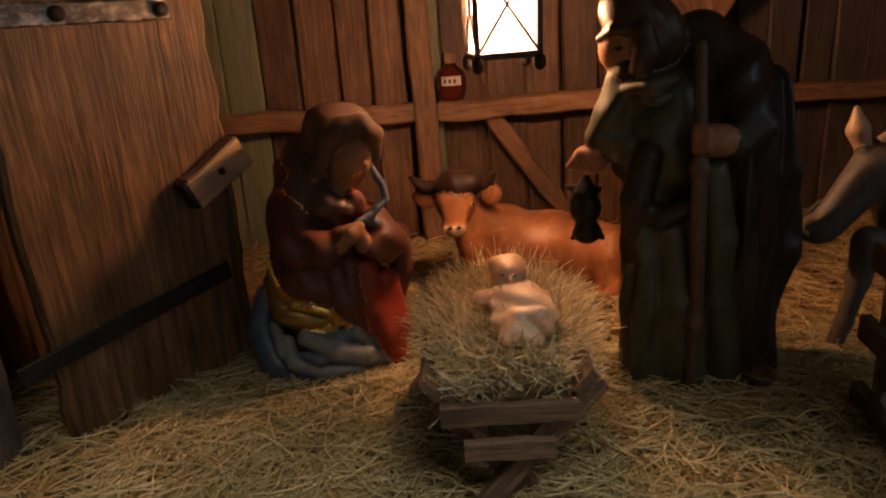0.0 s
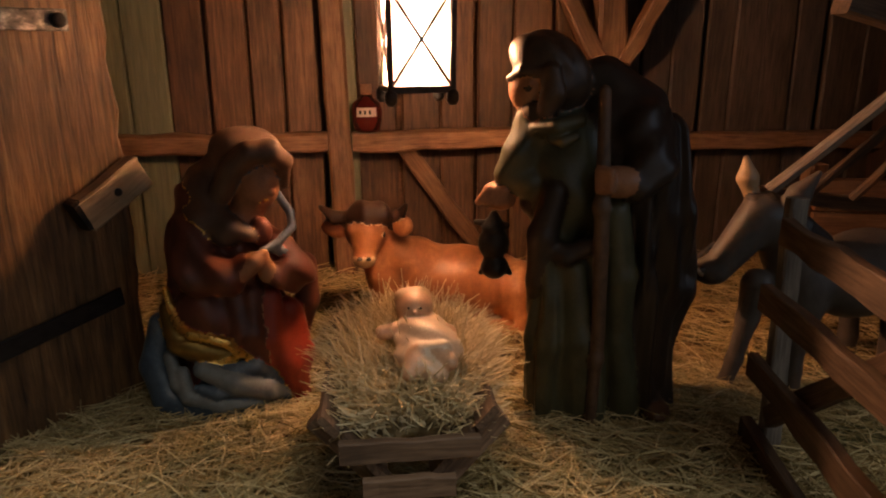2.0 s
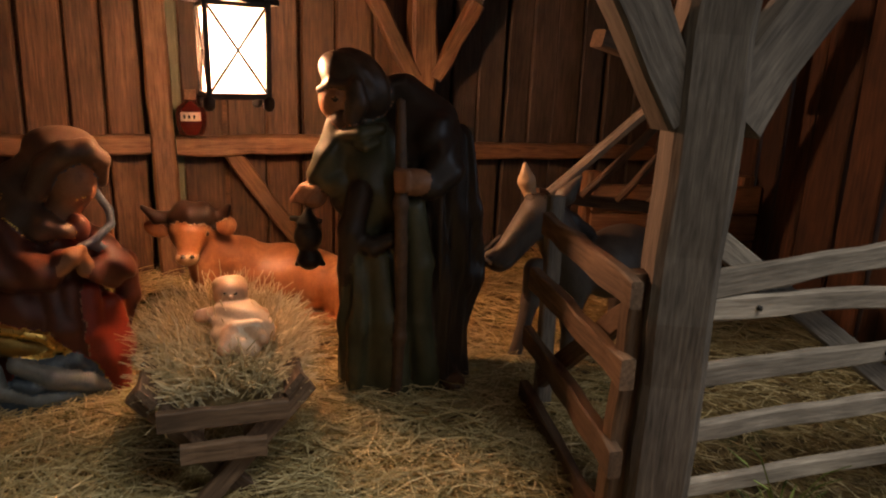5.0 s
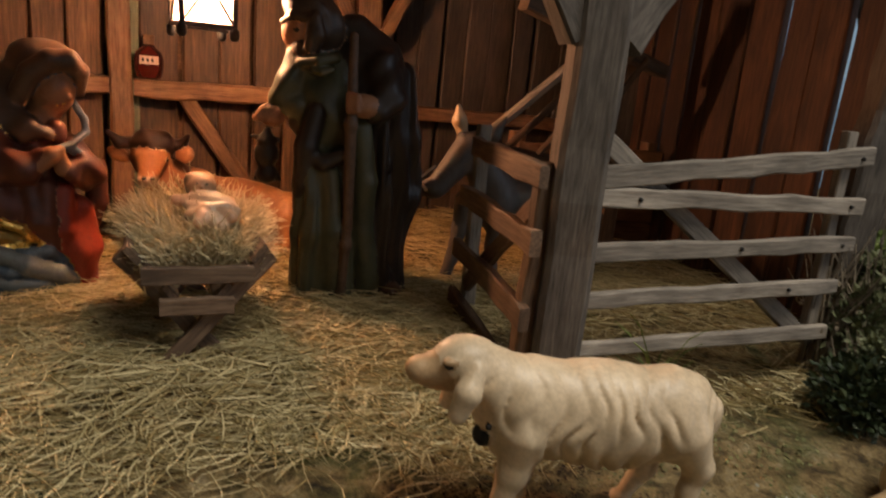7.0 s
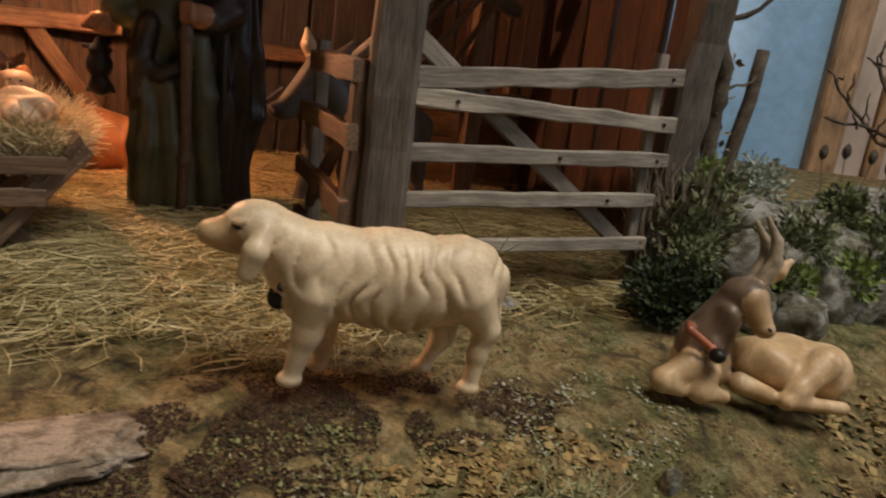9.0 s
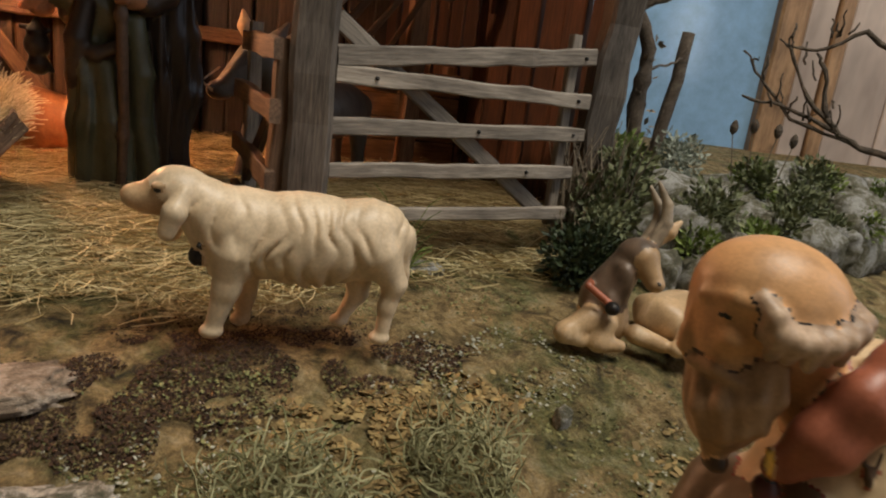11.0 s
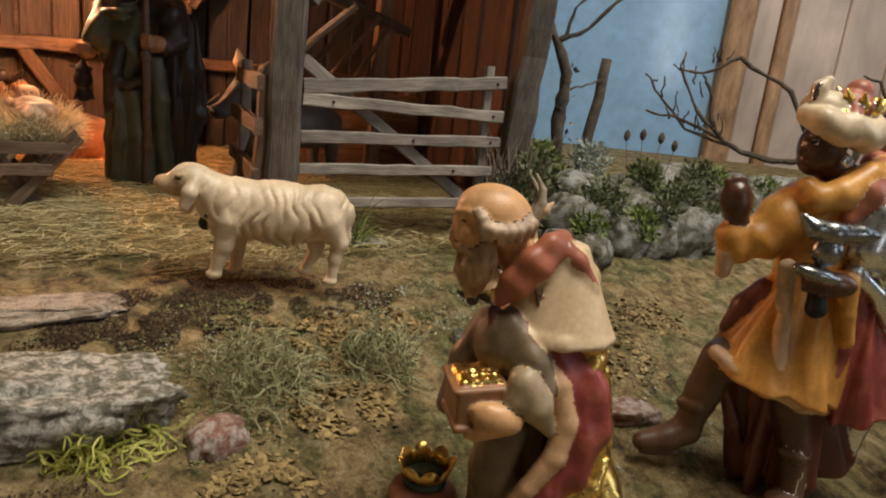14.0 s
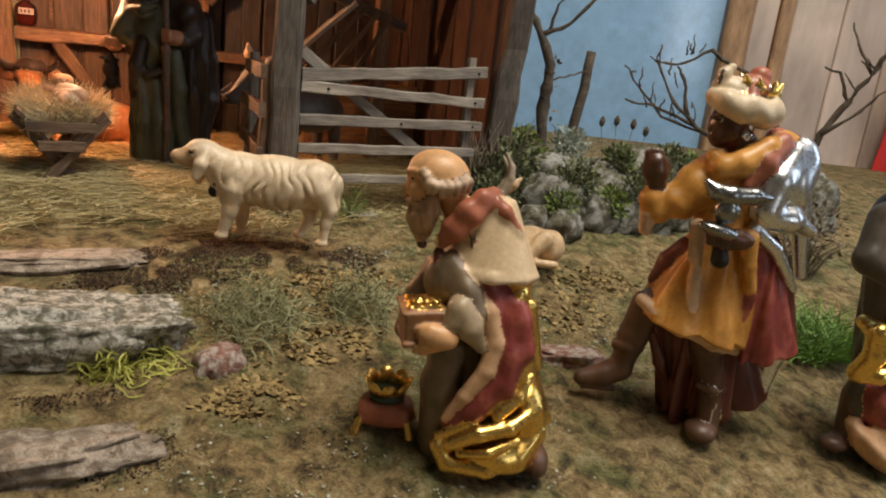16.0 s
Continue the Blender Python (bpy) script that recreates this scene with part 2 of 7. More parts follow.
wall_north = plank_wall("wall_north", (LEFT, BACK + 0.005), (0.168, BACK + 0.005), 0.0, TOP + 0.02, W_WALL, "back wall of the stable, upright brown and olive planks", seed=3, lean=0.003)
wall_north_bay = plank_wall("wall_north_bay", (0.168, BACK + 0.005), (RIGHT, BACK + 0.005), 0.0, TOP + 0.02, W_BAY_SHADE, "back wall of the animal bay, grey-brown planks darkened for shade", seed=14, lean=0.003)
wall_east = plank_wall("wall_east", (RIGHT, BACK), (RIGHT, 0.165), 0.0, TOP + 0.03, W_RUST_SHADE, "side wall of rust-brown upright planks, darkened for shade, with daylight gaps", seed=8, gap=0.0016, lean=0.003)
wall_west = plank_wall("wall_west", (LEFT, 0.16), (LEFT, BACK), 0.0, TOP + 0.03, W_DARK, "dark side wall of upright planks", seed=11)
backing = thing("wall_backing", (0.07, BACK + 0.016, 0), "dark board behind the back wall planks", "wall", kind="structure")
timber("board", backing, (LEFT - 0.01, BACK + 0.0155, 0.14), (RIGHT + 0.01, BACK + 0.0155, 0.14), 0.30, 0.008, W_DARK, 5, (0, 0, 1))

# roof: planks over rafters, closed above the stable
roof = thing("ceiling", (0.08, 0.28, TOP), "dark plank underside of the stable roof", "ceiling", kind="structure")
pieces = []
for k in range(26):
    x = LEFT - 0.03 + k * 0.0235
    me = stick(0.42, 0.0228, 0.006, W_DARK, 400 + k, name="roof_plank")
    m, _ = span((x, BACK + 0.03, TOP), (x, 0.085, TOP + 0.055), (1, 0, 0))
    pieces.append(([m @ v.co for v in me.vertices], [tuple(p.vertices) for p in me.polygons]))
    bpy.data.meshes.remove(me)
rv, rf = merge(pieces)
part("plank_deck", mesh_from("plank_deck", rv, rf, [W_DARK]), roof)
header = thing("header_beam", (0.07, 0.118, 0.262), "grey hewn beam along the front of the roof", "beam", kind="structure")
timber("beam", header, (LEFT - 0.03, 0.118, 0.285), (0.40, 0.135, 0.285), 0.02, 0.02, W_POST, 31, (0, 0, 1), segs=12)

# back wall: rail, posts, braces
rail = thing("wall_rail", (0.06, BACK - 0.006, 0.105), "lit brown wooden rail across the plank wall", "rail", kind="structure")
timber("rail", rail, (LEFT, 0.443, 0.1115), (-0.0165, 0.443, 0.1105), 0.012, 0.013, W_BEAM, 41, (0, 0, 1), segs=10)
timber("rail", rail, (-0.001, 0.442, 0.1105), (0.151, 0.442, 0.1115), 0.012, 0.014, W_BEAM, 42, (0, 0, 1), segs=10)
timber("rail", rail, (0.169, 0.443, 0.108), (RIGHT - 0.004, 0.443, 0.105), 0.011, 0.012, W_BEAM, 43, (0, 0, 1), segs=10)
studs = thing("wall_stud", (-0.009, 0.444, 0.02), "brown squared post before the plank wall", "post", kind="structure")
timber("post", studs, (-0.0075, 0.4425, 0.015), (-0.0135, 0.4435, TOP + 0.01), 0.0145, 0.014, W_BEAM, 45, segs=10)
brace = thing("wall_brace", (0.06, 0.444, 0.06), "slanting brown plank brace under the rail", "brace", kind="structure")
timber("board", brace, (0.031, 0.444, 0.108), (0.083, 0.444, 0.034), 0.011, 0.010, W_BEAM, 46, (1, 0, 0.7), segs=6)
king_post = thing("stable_post", (0.16, 0.432, 0.02), "brown inner post with two knee braces at its head", "post", kind="structure")
timber("post", king_post, (0.160, 0.434, 0.015), (0.160, 0.434, TOP + 0.012), 0.017, 0.016, W_BEAM, 47, segs=10)
timber("knee_brace", king_post, (0.153, 0.430, 0.158), (0.122, 0.428, 0.212), 0.010, 0.011, W_BEAM, 48, segs=4)
timber("knee_brace", king_post, (0.168, 0.430, 0.158), (0.196, 0.428, 0.208), 0.010, 0.011, W_BEAM, 49, segs=4)
rear_beam = thing("rear_beam", (0.08, 0.436, 0.25), "dark beam under the roof along the back wall", "beam", kind="structure")
timber("beam", rear_beam, (LEFT + 0.004, 0.438, 0.240), (RIGHT - 0.004, 0.438, 0.240), 0.016, 0.016, W_DARK, 50, (0, 0, 1), segs=12)

# front post, with its knee braces
front_post = thing("front_post", (0.147, 0.122, 0.0), "grey hewn front post of the stable, brown inside", "post", kind="structure")
timber("post", front_post, (0.1485, 0.123, 0.0), (0.1505, 0.123, 0.278), 0.0185, 0.019, W_POST, 61, (0.9, -0.35, 0), segs=14, rough=0.03)
timber("knee_brace", front_post, (0.154, 0.1185, 0.158), (0.206, 0.1205, 0.226), 0.017, 0.010, W_POST, 62, segs=5)
timber("knee_brace", front_post, (0.143, 0.1235, 0.158), (0.098, 0.1235, 0.226), 0.015, 0.010, W_POST, 63, segs=5)
right_post = thing("corner_post", (0.345, 0.155, 0.0), "grey rough corner post of the stable, leaning a little", "post", kind="structure")
timber("post", right_post, (0.344, 0.152, 0.0), (0.357, 0.152, 0.285), 0.020, 0.018, W_POST, 64, (0.9, -0.4, 0), segs=14, rough=0.08)
left_post = thing("door_post", (-0.166, 0.205, 0.0), "dark grey post beside the open stable door", "post", kind="structure")
timber("post", left_post, (-0.168, 0.207, 0.0), (-0.168, 0.207, 0.29), 0.020, 0.018, W_POST, 65, segs=10)

# door: one broad weathered leaf, standing open
door = thing("stable_door", (-0.116, 0.255, 0.028), "weathered brown plank door standing open, iron straps", "door", kind="structure")
d0, d1 = Vector((-0.1445, 0.2215, 0)), Vector((-0.0905, 0.2885, 0))
dd = (d1 - d0).normalized()
dn = Vector((dd.y, -dd.x, 0))
mid = (d0 + d1) / 2


def door_at(s, z, out=0.0):
    return d0 + dd * s + dn * out + Vector((0, 0, z))


dl = (d1 - d0).length
m, _ = span(mid + Vector((0, 0, 0.027)), mid + Vector((0, 0, 0.262)), dd)
leaf = part("door_leaf", stick(0.235, dl, 0.008, W_DOOR, 70, 0.03, 24, 0.2, 0.0012, "door_leaf"), door, m)
for z, s0, s1 in ((0.178, 0.0, 0.070), (0.062, 0.0, 0.076)):
    mm, length = span(door_at(s0 - 0.012, z - (0.004 if z < 0.1 else 0), 0.0055), door_at(s1, z + (0.008 if z < 0.1 else 0), 0.0055), (0, 0, 1))
    strap = part("iron_strap", stick(length, 0.0075, 0.0016, IRON_WORN if z > 0.1 else IRON, 71, 0.04, 8, 0.3, 0, "iron_strap"), door, mm)
for s in (0.028, 0.066):
    v, f = tube([door_at(s, 0.178, 0.006), door_at(s, 0.178, 0.0085), door_at(s, 0.178, 0.0092)], [0.0028, 0.0026, 0.0012], 12)
    part("rivet", mesh_from("rivet", v, f, [IRON], True), door)
mm, length = span(door_at(0.062, 0.107, 0.009), door_at(0.088, 0.121, 0.010), (0, 0, 1))
part("latch_block", stick(length, 0.0135, 0.008, W_LOG, 73, 0.04, 4, 0.1, 0, "latch_block"), door, mm, "pale turning wood latch block")
v, f = tube([door_at(0.0755, 0.1145, 0.012), door_at(0.0755, 0.1145, 0.0142), door_at(0.0755, 0.1145, 0.0146)], [0.0017, 0.0016, 0.0008], 10)
part("screw", mesh_from("screw", v, f, [IRON], True), door)
# Dark end piece added to stand for shade on the latch block's end.
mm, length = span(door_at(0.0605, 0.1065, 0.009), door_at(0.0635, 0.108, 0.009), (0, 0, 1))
part("latch_shade_end", stick(length, 0.0125, 0.008, IRON, 74, 0.04, 2, 0.1, 0, "latch_end"), door, mm, "dark end piece standing for the shaded end of the latch")

# gate of grey rails
gate = thing("field_gate", (0.23, 0.122, 0.03), "weathered grey five-bar wooden field gate", "gate")
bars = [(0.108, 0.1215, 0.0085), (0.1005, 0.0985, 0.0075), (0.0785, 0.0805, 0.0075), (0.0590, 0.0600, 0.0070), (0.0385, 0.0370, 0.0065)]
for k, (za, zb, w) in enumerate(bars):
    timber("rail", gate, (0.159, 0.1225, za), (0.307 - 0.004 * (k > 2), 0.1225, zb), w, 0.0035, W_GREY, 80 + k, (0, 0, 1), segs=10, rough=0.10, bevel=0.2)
timber("end_post", gate, (0.2975, 0.1275, 0.030), (0.2955, 0.1275, 0.132), 0.0062, 0.0045, W_GREY, 87, segs=6)
timber("diagonal", gate, (0.160, 0.1275, 0.123), (0.290, 0.1275, 0.036), 0.0075, 0.0035, W_GREY, 88, segs=8)
for x, z in ((0.178, 0.1), (0.236, 0.0795), (0.299, 0.1205), (0.2985, 0.0985), (0.2985, 0.0805), (0.27, 0.06)):
    v, f = tube([(x, 0.1212, z), (x, 0.1198, z)], [0.0011, 0.0009], 8)
    part("nail", mesh_from("nail", v, f, [IRON], True), gate)

# inner fence running back from the front post
fence = thing("rail_fence", (0.14, 0.17, 0.024), "brown rough rail fence with pale uprights beside the post", "fence")
for k, (z, x0, y0) in enumerate(((0.109, 0.146, 0.204), (0.085, 0.144, 0.208), (0.057, 0.146, 0.213), (0.031, 0.146, 0.213))):
    timber("rail", fence, (x0, y0, z), (0.1325, 0.119, z - 0.001 * k - 0.001), 0.0090, 0.004, W_RACK, 90 + k, (0, 0, 1), segs=7, rough=0.14)
timber("upright", fence, (0.1515, 0.206, 0.024), (0.1540, 0.212, 0.118), 0.0065, 0.005, W_GREY, 95, segs=6)
timber("upright", fence, (0.1365, 0.127, 0.016), (0.1385, 0.127, 0.112), 0.0080, 0.006, W_RACK, 96, segs=6)
timber("diagonal", fence, (0.1500, 0.205, 0.040), (0.1430, 0.132, 0.100), 0.0075, 0.0035, W_RACK, 97, (0, 0, 1), segs=6, rough=0.12)

# hay rack: a rail on a post, slats leaning down to the back
rack = thing("hay_rack", (0.27, 0.29, 0.02), "slatted wooden hay rack leaning in the stable corner", "hay rack")
timber("top_rail", rack, (0.204, 0.277, 0.1835), (0.318, 0.286, 0.1545), 0.0085, 0.010, W_RACK, 101, (0, 0, 1), segs=6)
timber("post", rack, (0.2985, 0.298, 0.018), (0.3015, 0.298, 0.262), 0.0135, 0.010, W_BEAM, 102, segs=8)
for k, (x, z, w) in enumerate(((0.262, 0.170, 0.0062), (0.272, 0.1675, 0.0050), (0.285, 0.164, 0.0045), (0.297, 0.161, 0.0042))):
    q = Vector((x - 0.066 + 0.014 * k, 0.300 + 0.006 * k, 0.102 - 0.004 * k))
    timber("slat", rack, (x, 0.276, z), q, w, w * 0.9, W_GREY if k == 0 else W_RACK, 103 + k, segs=6, bevel=0.3)
timber("bottom_rail", rack, (0.190, 0.305, 0.100), (0.300, 0.322, 0.084), 0.007, 0.006, W_RACK, 110, (0, 0, 1), segs=6)
# boarded bin behind the gate
bin_ = thing("feed_bin", (0.30, 0.33, 0.02), "low rust-brown boarded feed bin against the wall", "feed bin")
for k in range(4):
    timber("board", bin_, (0.250, 0.345, 0.034 + k * 0.0185), (0.356, 0.318, 0.036 + k * 0.0180), 0.0172, 0.005, W_BEAM, 120 + k, (0, 0, 1), segs=6)
timber("corner_post", bin_, (0.252, 0.352, 0.02), (0.252, 0.352, 0.105), 0.01, 0.01, W_BEAM, 126, segs=4)
timber("corner_post", bin_, (0.350, 0.326, 0.02), (0.350, 0.326, 0.105), 0.01, 0.01, W_BEAM, 127, segs=4)

# ---- lantern ----
lantern = thing("hanging_lantern", (0.031, 0.29, 0.149), "black iron lantern with crossed bars, lit, hanging from the roof", "lantern")
LX, LY, HW = 0.031, 0.290, 0.0125
PANE, n, l, b = nodes_of("frosted_pane")
tl, tr, mx = n.new("ShaderNodeBsdfTranslucent"), n.new("ShaderNodeBsdfTransparent"), n.new("ShaderNodeMixShader")
tl.inputs[0].default_value = (1.0, 0.86, 0.80, 1)
mx.inputs[0].default_value = 0.22
l.new(tl.outputs[0], mx.inputs[1])
l.new(tr.outputs[0], mx.inputs[2])
l.new(mx.outputs[0], n["Material Output"].inputs[0])
GLOW, n, l, b = nodes_of("lit_bulb")
b.inputs["Emission Color"].default_value = (1.0, 0.70, 0.52, 1)
b.inputs["Emission Strength"].default_value = 160.0
ang = math.radians(8)


def lant(x, y, z):
    return (LX + x * math.cos(ang) - y * math.sin(ang), LY + x * math.sin(ang) + y * math.cos(ang), z)


for sx in (-1, 1):
    for sy in (-1, 1):
        timber("corner_bar", lantern, lant(sx * HW, sy * HW, 0.148), lant(sx * HW * 1.04, sy * HW * 1.04, 0.193), 0.0022, 0.0022, IRON, 130, segs=3)
        v, f = tube([lant(sx * HW, sy * HW, 0.1452), lant(sx * HW, sy * HW, 0.1468), lant(sx * HW, sy * HW, 0.150), lant(sx * HW, sy * HW, 0.1515)], [0.0014, 0.0025, 0.0025, 0.0012], 10)
        part("foot", mesh_from("foot", v, f, [IRON], True), lantern)
for z in (0.1515, 0.1895):
    for a, c in (((-1, -1), (1, -1)), ((1, -1), (1, 1)), ((1, 1), (-1, 1)), ((-1, 1), (-1, -1))):
        timber("frame_bar", lantern, lant(a[0] * HW, a[1] * HW, z), lant(c[0] * HW, c[1] * HW, z), 0.0024, 0.002, IRON, 131, (0, 0, 1), segs=3)
for sy, sx in ((-1, 0), (1, 0), (0, -1), (0, 1)):
    for k in (-1, 1):
        if sx == 0:
            p, q = lant(-HW * k, sy * HW * 1.02, 0.152), lant(HW * k, sy * HW * 1.02, 0.189)
        else:
            p, q = lant(sx * HW * 1.02, -HW * k, 0.152), lant(sx * HW * 1.02, HW * k, 0.189)
        timber("cross_bar", lantern, p, q, 0.0011, 0.0011, IRON, 132, segs=3)
v, f = tube([lant(0, 0, 0.190), lant(0, 0, 0.1925), lant(0, 0, 0.203), lant(0, 0, 0.208), lant(0, 0, 0.212)], [0.0205, 0.0205, 0.008, 0.006, 0.002], 4)
roof_me = mesh_from("lantern_roof", v, f, [IRON])
part("lantern_roof", roof_me, lantern)
timber("floor_plate", lantern, lant(0, 0, 0.1495), lant(0, 0, 0.1510), 0.007, 0.007, IRON, 134, segs=1, rough=0.0)
timber("floor_bar", lantern, lant(-HW, 0, 0.1500), lant(HW, 0, 0.1500), 0.0016, 0.0012, IRON, 135, (0, 0, 1), segs=1, rough=0.0)
v, f = tube([lant(0, 0, 0.210), lant(0.001, 0, 0.23), lant(0, 0.001, TOP + 0.028)], [0.0008] * 3, 6)
part("hanging_wire", mesh_from("hanging_wire", v, f, [IRON], True), lantern)
for a, c in (((-1, -1), (1, -1)), ((1, -1), (1, 1)), ((1, 1), (-1, 1)), ((-1, 1), (-1, -1))):
    h = HW * 0.93
    p, q = Vector(lant(a[0] * h, a[1] * h, 0)), Vector(lant(c[0] * h, c[1] * h, 0))
    m, length = span(p + Vector((0, 0, 0.1705)), q + Vector((0, 0, 0.1705)), (0, 0, 1))
    ob = part("pane", stick(length * 0.96, 0.0365, 0.0006, PANE, 0, 0.0, 1, 0.1, 0, "pane"), lantern, m, "frosted pane, bright with lamp light")
    ob.visible_shadow = False
verts, faces = tube([(BULB[0], BULB[1], 0.1635), (BULB[0], BULB[1], 0.166), (BULB[0], BULB[1], 0.171), (BULB[0], BULB[1], 0.176), (BULB[0], BULB[1], 0.1785)], [0.0015, 0.0045, 0.006, 0.0045, 0.0012], 14)
bulb = part("bulb", mesh_from("bulb", verts, faces, [GLOW], True), lantern, None, "glowing bulb")
bulb.visible_shadow = False

# ---- bottle on the rail ----
GLASS_RED, n, l, b = nodes_of("red_brown_glaze")
b.inputs["Base Color"].default_value = (0.065, 0.009, 0.007, 1)
b.inputs["Roughness"].default_value = 0.14
b.inputs["Coat Weight"].default_value = 0.5
CORK = blotched("cork", [(0.3, (0.2, 0.11, 0.06)), (0.7, (0.42, 0.27, 0.16))], 500, 1500)
LABEL = paint("paper_label", (0.62, 0.56, 0.46), 0.8, 0, 0.15, 300)
bottle = thing("bottle", (0.0085, 0.4415, 0.1172), "small dark red glazed bottle with cork and pale label", "bottle")


def turned(name, cx, cy, prof, mat, parent, sides=24, label=""):
    v, f = tube([(cx, cy, z) for r, z in prof], [r for r, z in prof], sides)
    return part(name, mesh_from(name, v, f, [mat], True), parent, None, label)


turned("body", 0.0085, 0.4405, [(0.0062, 0.1172), (0.0080, 0.1185), (0.0093, 0.124), (0.0096, 0.130), (0.0082, 0.1350), (0.0045, 0.1378), (0.0034, 0.140)], GLASS_RED, bottle)
turned("cork", 0.0085, 0.4405, [(0.0034, 0.1395), (0.0036, 0.1455), (0.0033, 0.1462)], CORK, bottle, 12)
lv, lf = [], []
for i in range(9):
    a = math.radians(-128 + i * 9.5)
    for z in (0.1270, 0.1325):
        rr = 0.0099 if z < 0.13 else 0.0096
        lv.append((0.0085 + rr * math.cos(a), 0.4405 + rr * math.sin(a), z))
for i in range(8):
    lf.append((2 * i, 2 * i + 2, 2 * i + 3, 2 * i + 1))
lab = part("label", mesh_from("label", lv, lf, [LABEL], True), bottle)
for i in range(3):
    a = math.radians(-112 + i * 17)
    p = Vector((0.0085 + 0.0101 * math.cos(a), 0.4405 + 0.0101 * math.sin(a), 0.1297))
    part("print_mark", stick(0.0024, 0.0014, 0.0003, IRON, 0, 0, 1, 0.1, 0, "print_mark"), bottle, Matrix.Translation(p))

# ---- crib ----
crib = thing("manger", (0.02, 0.205, 0.023), "grey wooden manger on crossed legs, filled with straw", "manger")
for y, k in ((0.165, 0), (0.238, 1)):
    timber("leg", crib, (0.0055, y - 0.003, 0.0225), (0.0535, y - 0.001, 0.0665), 0.0068, 0.004, W_RACK, 140 + k, segs=5)
    timber("leg", crib, (0.0330, y + 0.003, 0.0225), (-0.0125, y + 0.003, 0.0665), 0.0068, 0.004, W_RACK, 142 + k, segs=5)
for k, u in enumerate((0.42, 0.68, 0.92)):
    za = 0.0225 + 0.044 * (0.32 + 0.68 * u)
    xr = 0.0055 + 0.048 * (0.32 + 0.68 * u)
    xl = 0.0330 - 0.0455 * (0.32 + 0.68 * u)
    timber("side_board", crib, (xr - 0.0035, 0.160, za + 0.003), (xr - 0.0035, 0.243, za + 0.003), 0.0085, 0.0028, W_RACK, 145 + k, (0.7, 0, 0.7), segs=6)
    timber("side_board", crib, (xl + 0.0035, 0.160, za + 0.003), (xl + 0.0035, 0.243, za + 0.003), 0.0085, 0.0028, W_RACK, 150 + k, (-0.7, 0, 0.7), segs=6)
for y in (0.1585, 0.2445):
    timber("end_board", crib, (-0.0035, y, 0.0600), (0.0445, y, 0.0600), 0.0065, 0.003, W_RACK, 155, (0, 0, 1), segs=6)
    timber("end_board", crib, (0.004, y, 0.0480), (0.036, y, 0.0480), 0.0065, 0.003, W_RACK, 156, (0, 0, 1), segs=6)
crib.scale = (0.82, 0.96, 1.0)
crib.location.y += 0.006


# ---- carved figures: soft unions of rounded forms, each one single mesh ----
def cap(a, b, ra, rb, m, k=0.3, fold=None, flat=None):
    return dict(kind="cap", a=np.array(a, float), b=np.array(b, float), ra=ra, rb=rb, m=m, k=k, fold=fold, flat=flat)


def ell(c, r, m, k=0.3, rot=(0, 0, 0), fold=None):
    return dict(kind="ell", a=np.array(c, float), r=np.array(r, float), m=m, k=k, rot=rot, fold=fold)


def box(c, r, m, k=0.1, rot=(0, 0, 0), soft=0.12):
    return dict(kind="box", a=np.array(c, float), r=np.array(r, float), m=m, k=k, rot=rot, soft=soft, fold=None)


def cone(a, b, ra, rb, m, k=0.15, fold=None, deep=0.8):
    """A bell or skirt with a cut hem at b, 'deep' times as deep as broad."""
    return dict(kind="cone", a=np.array(a, float), b=np.array(b, float), ra=ra, rb=rb, m=m, k=k, fold=fold, deep=deep)


def chain(points, radii, m, k=0.25, fold=None):
    return [cap(points[i], points[i + 1], radii[i], radii[i + 1], m, k, fold) for i in range(len(points) - 1)]


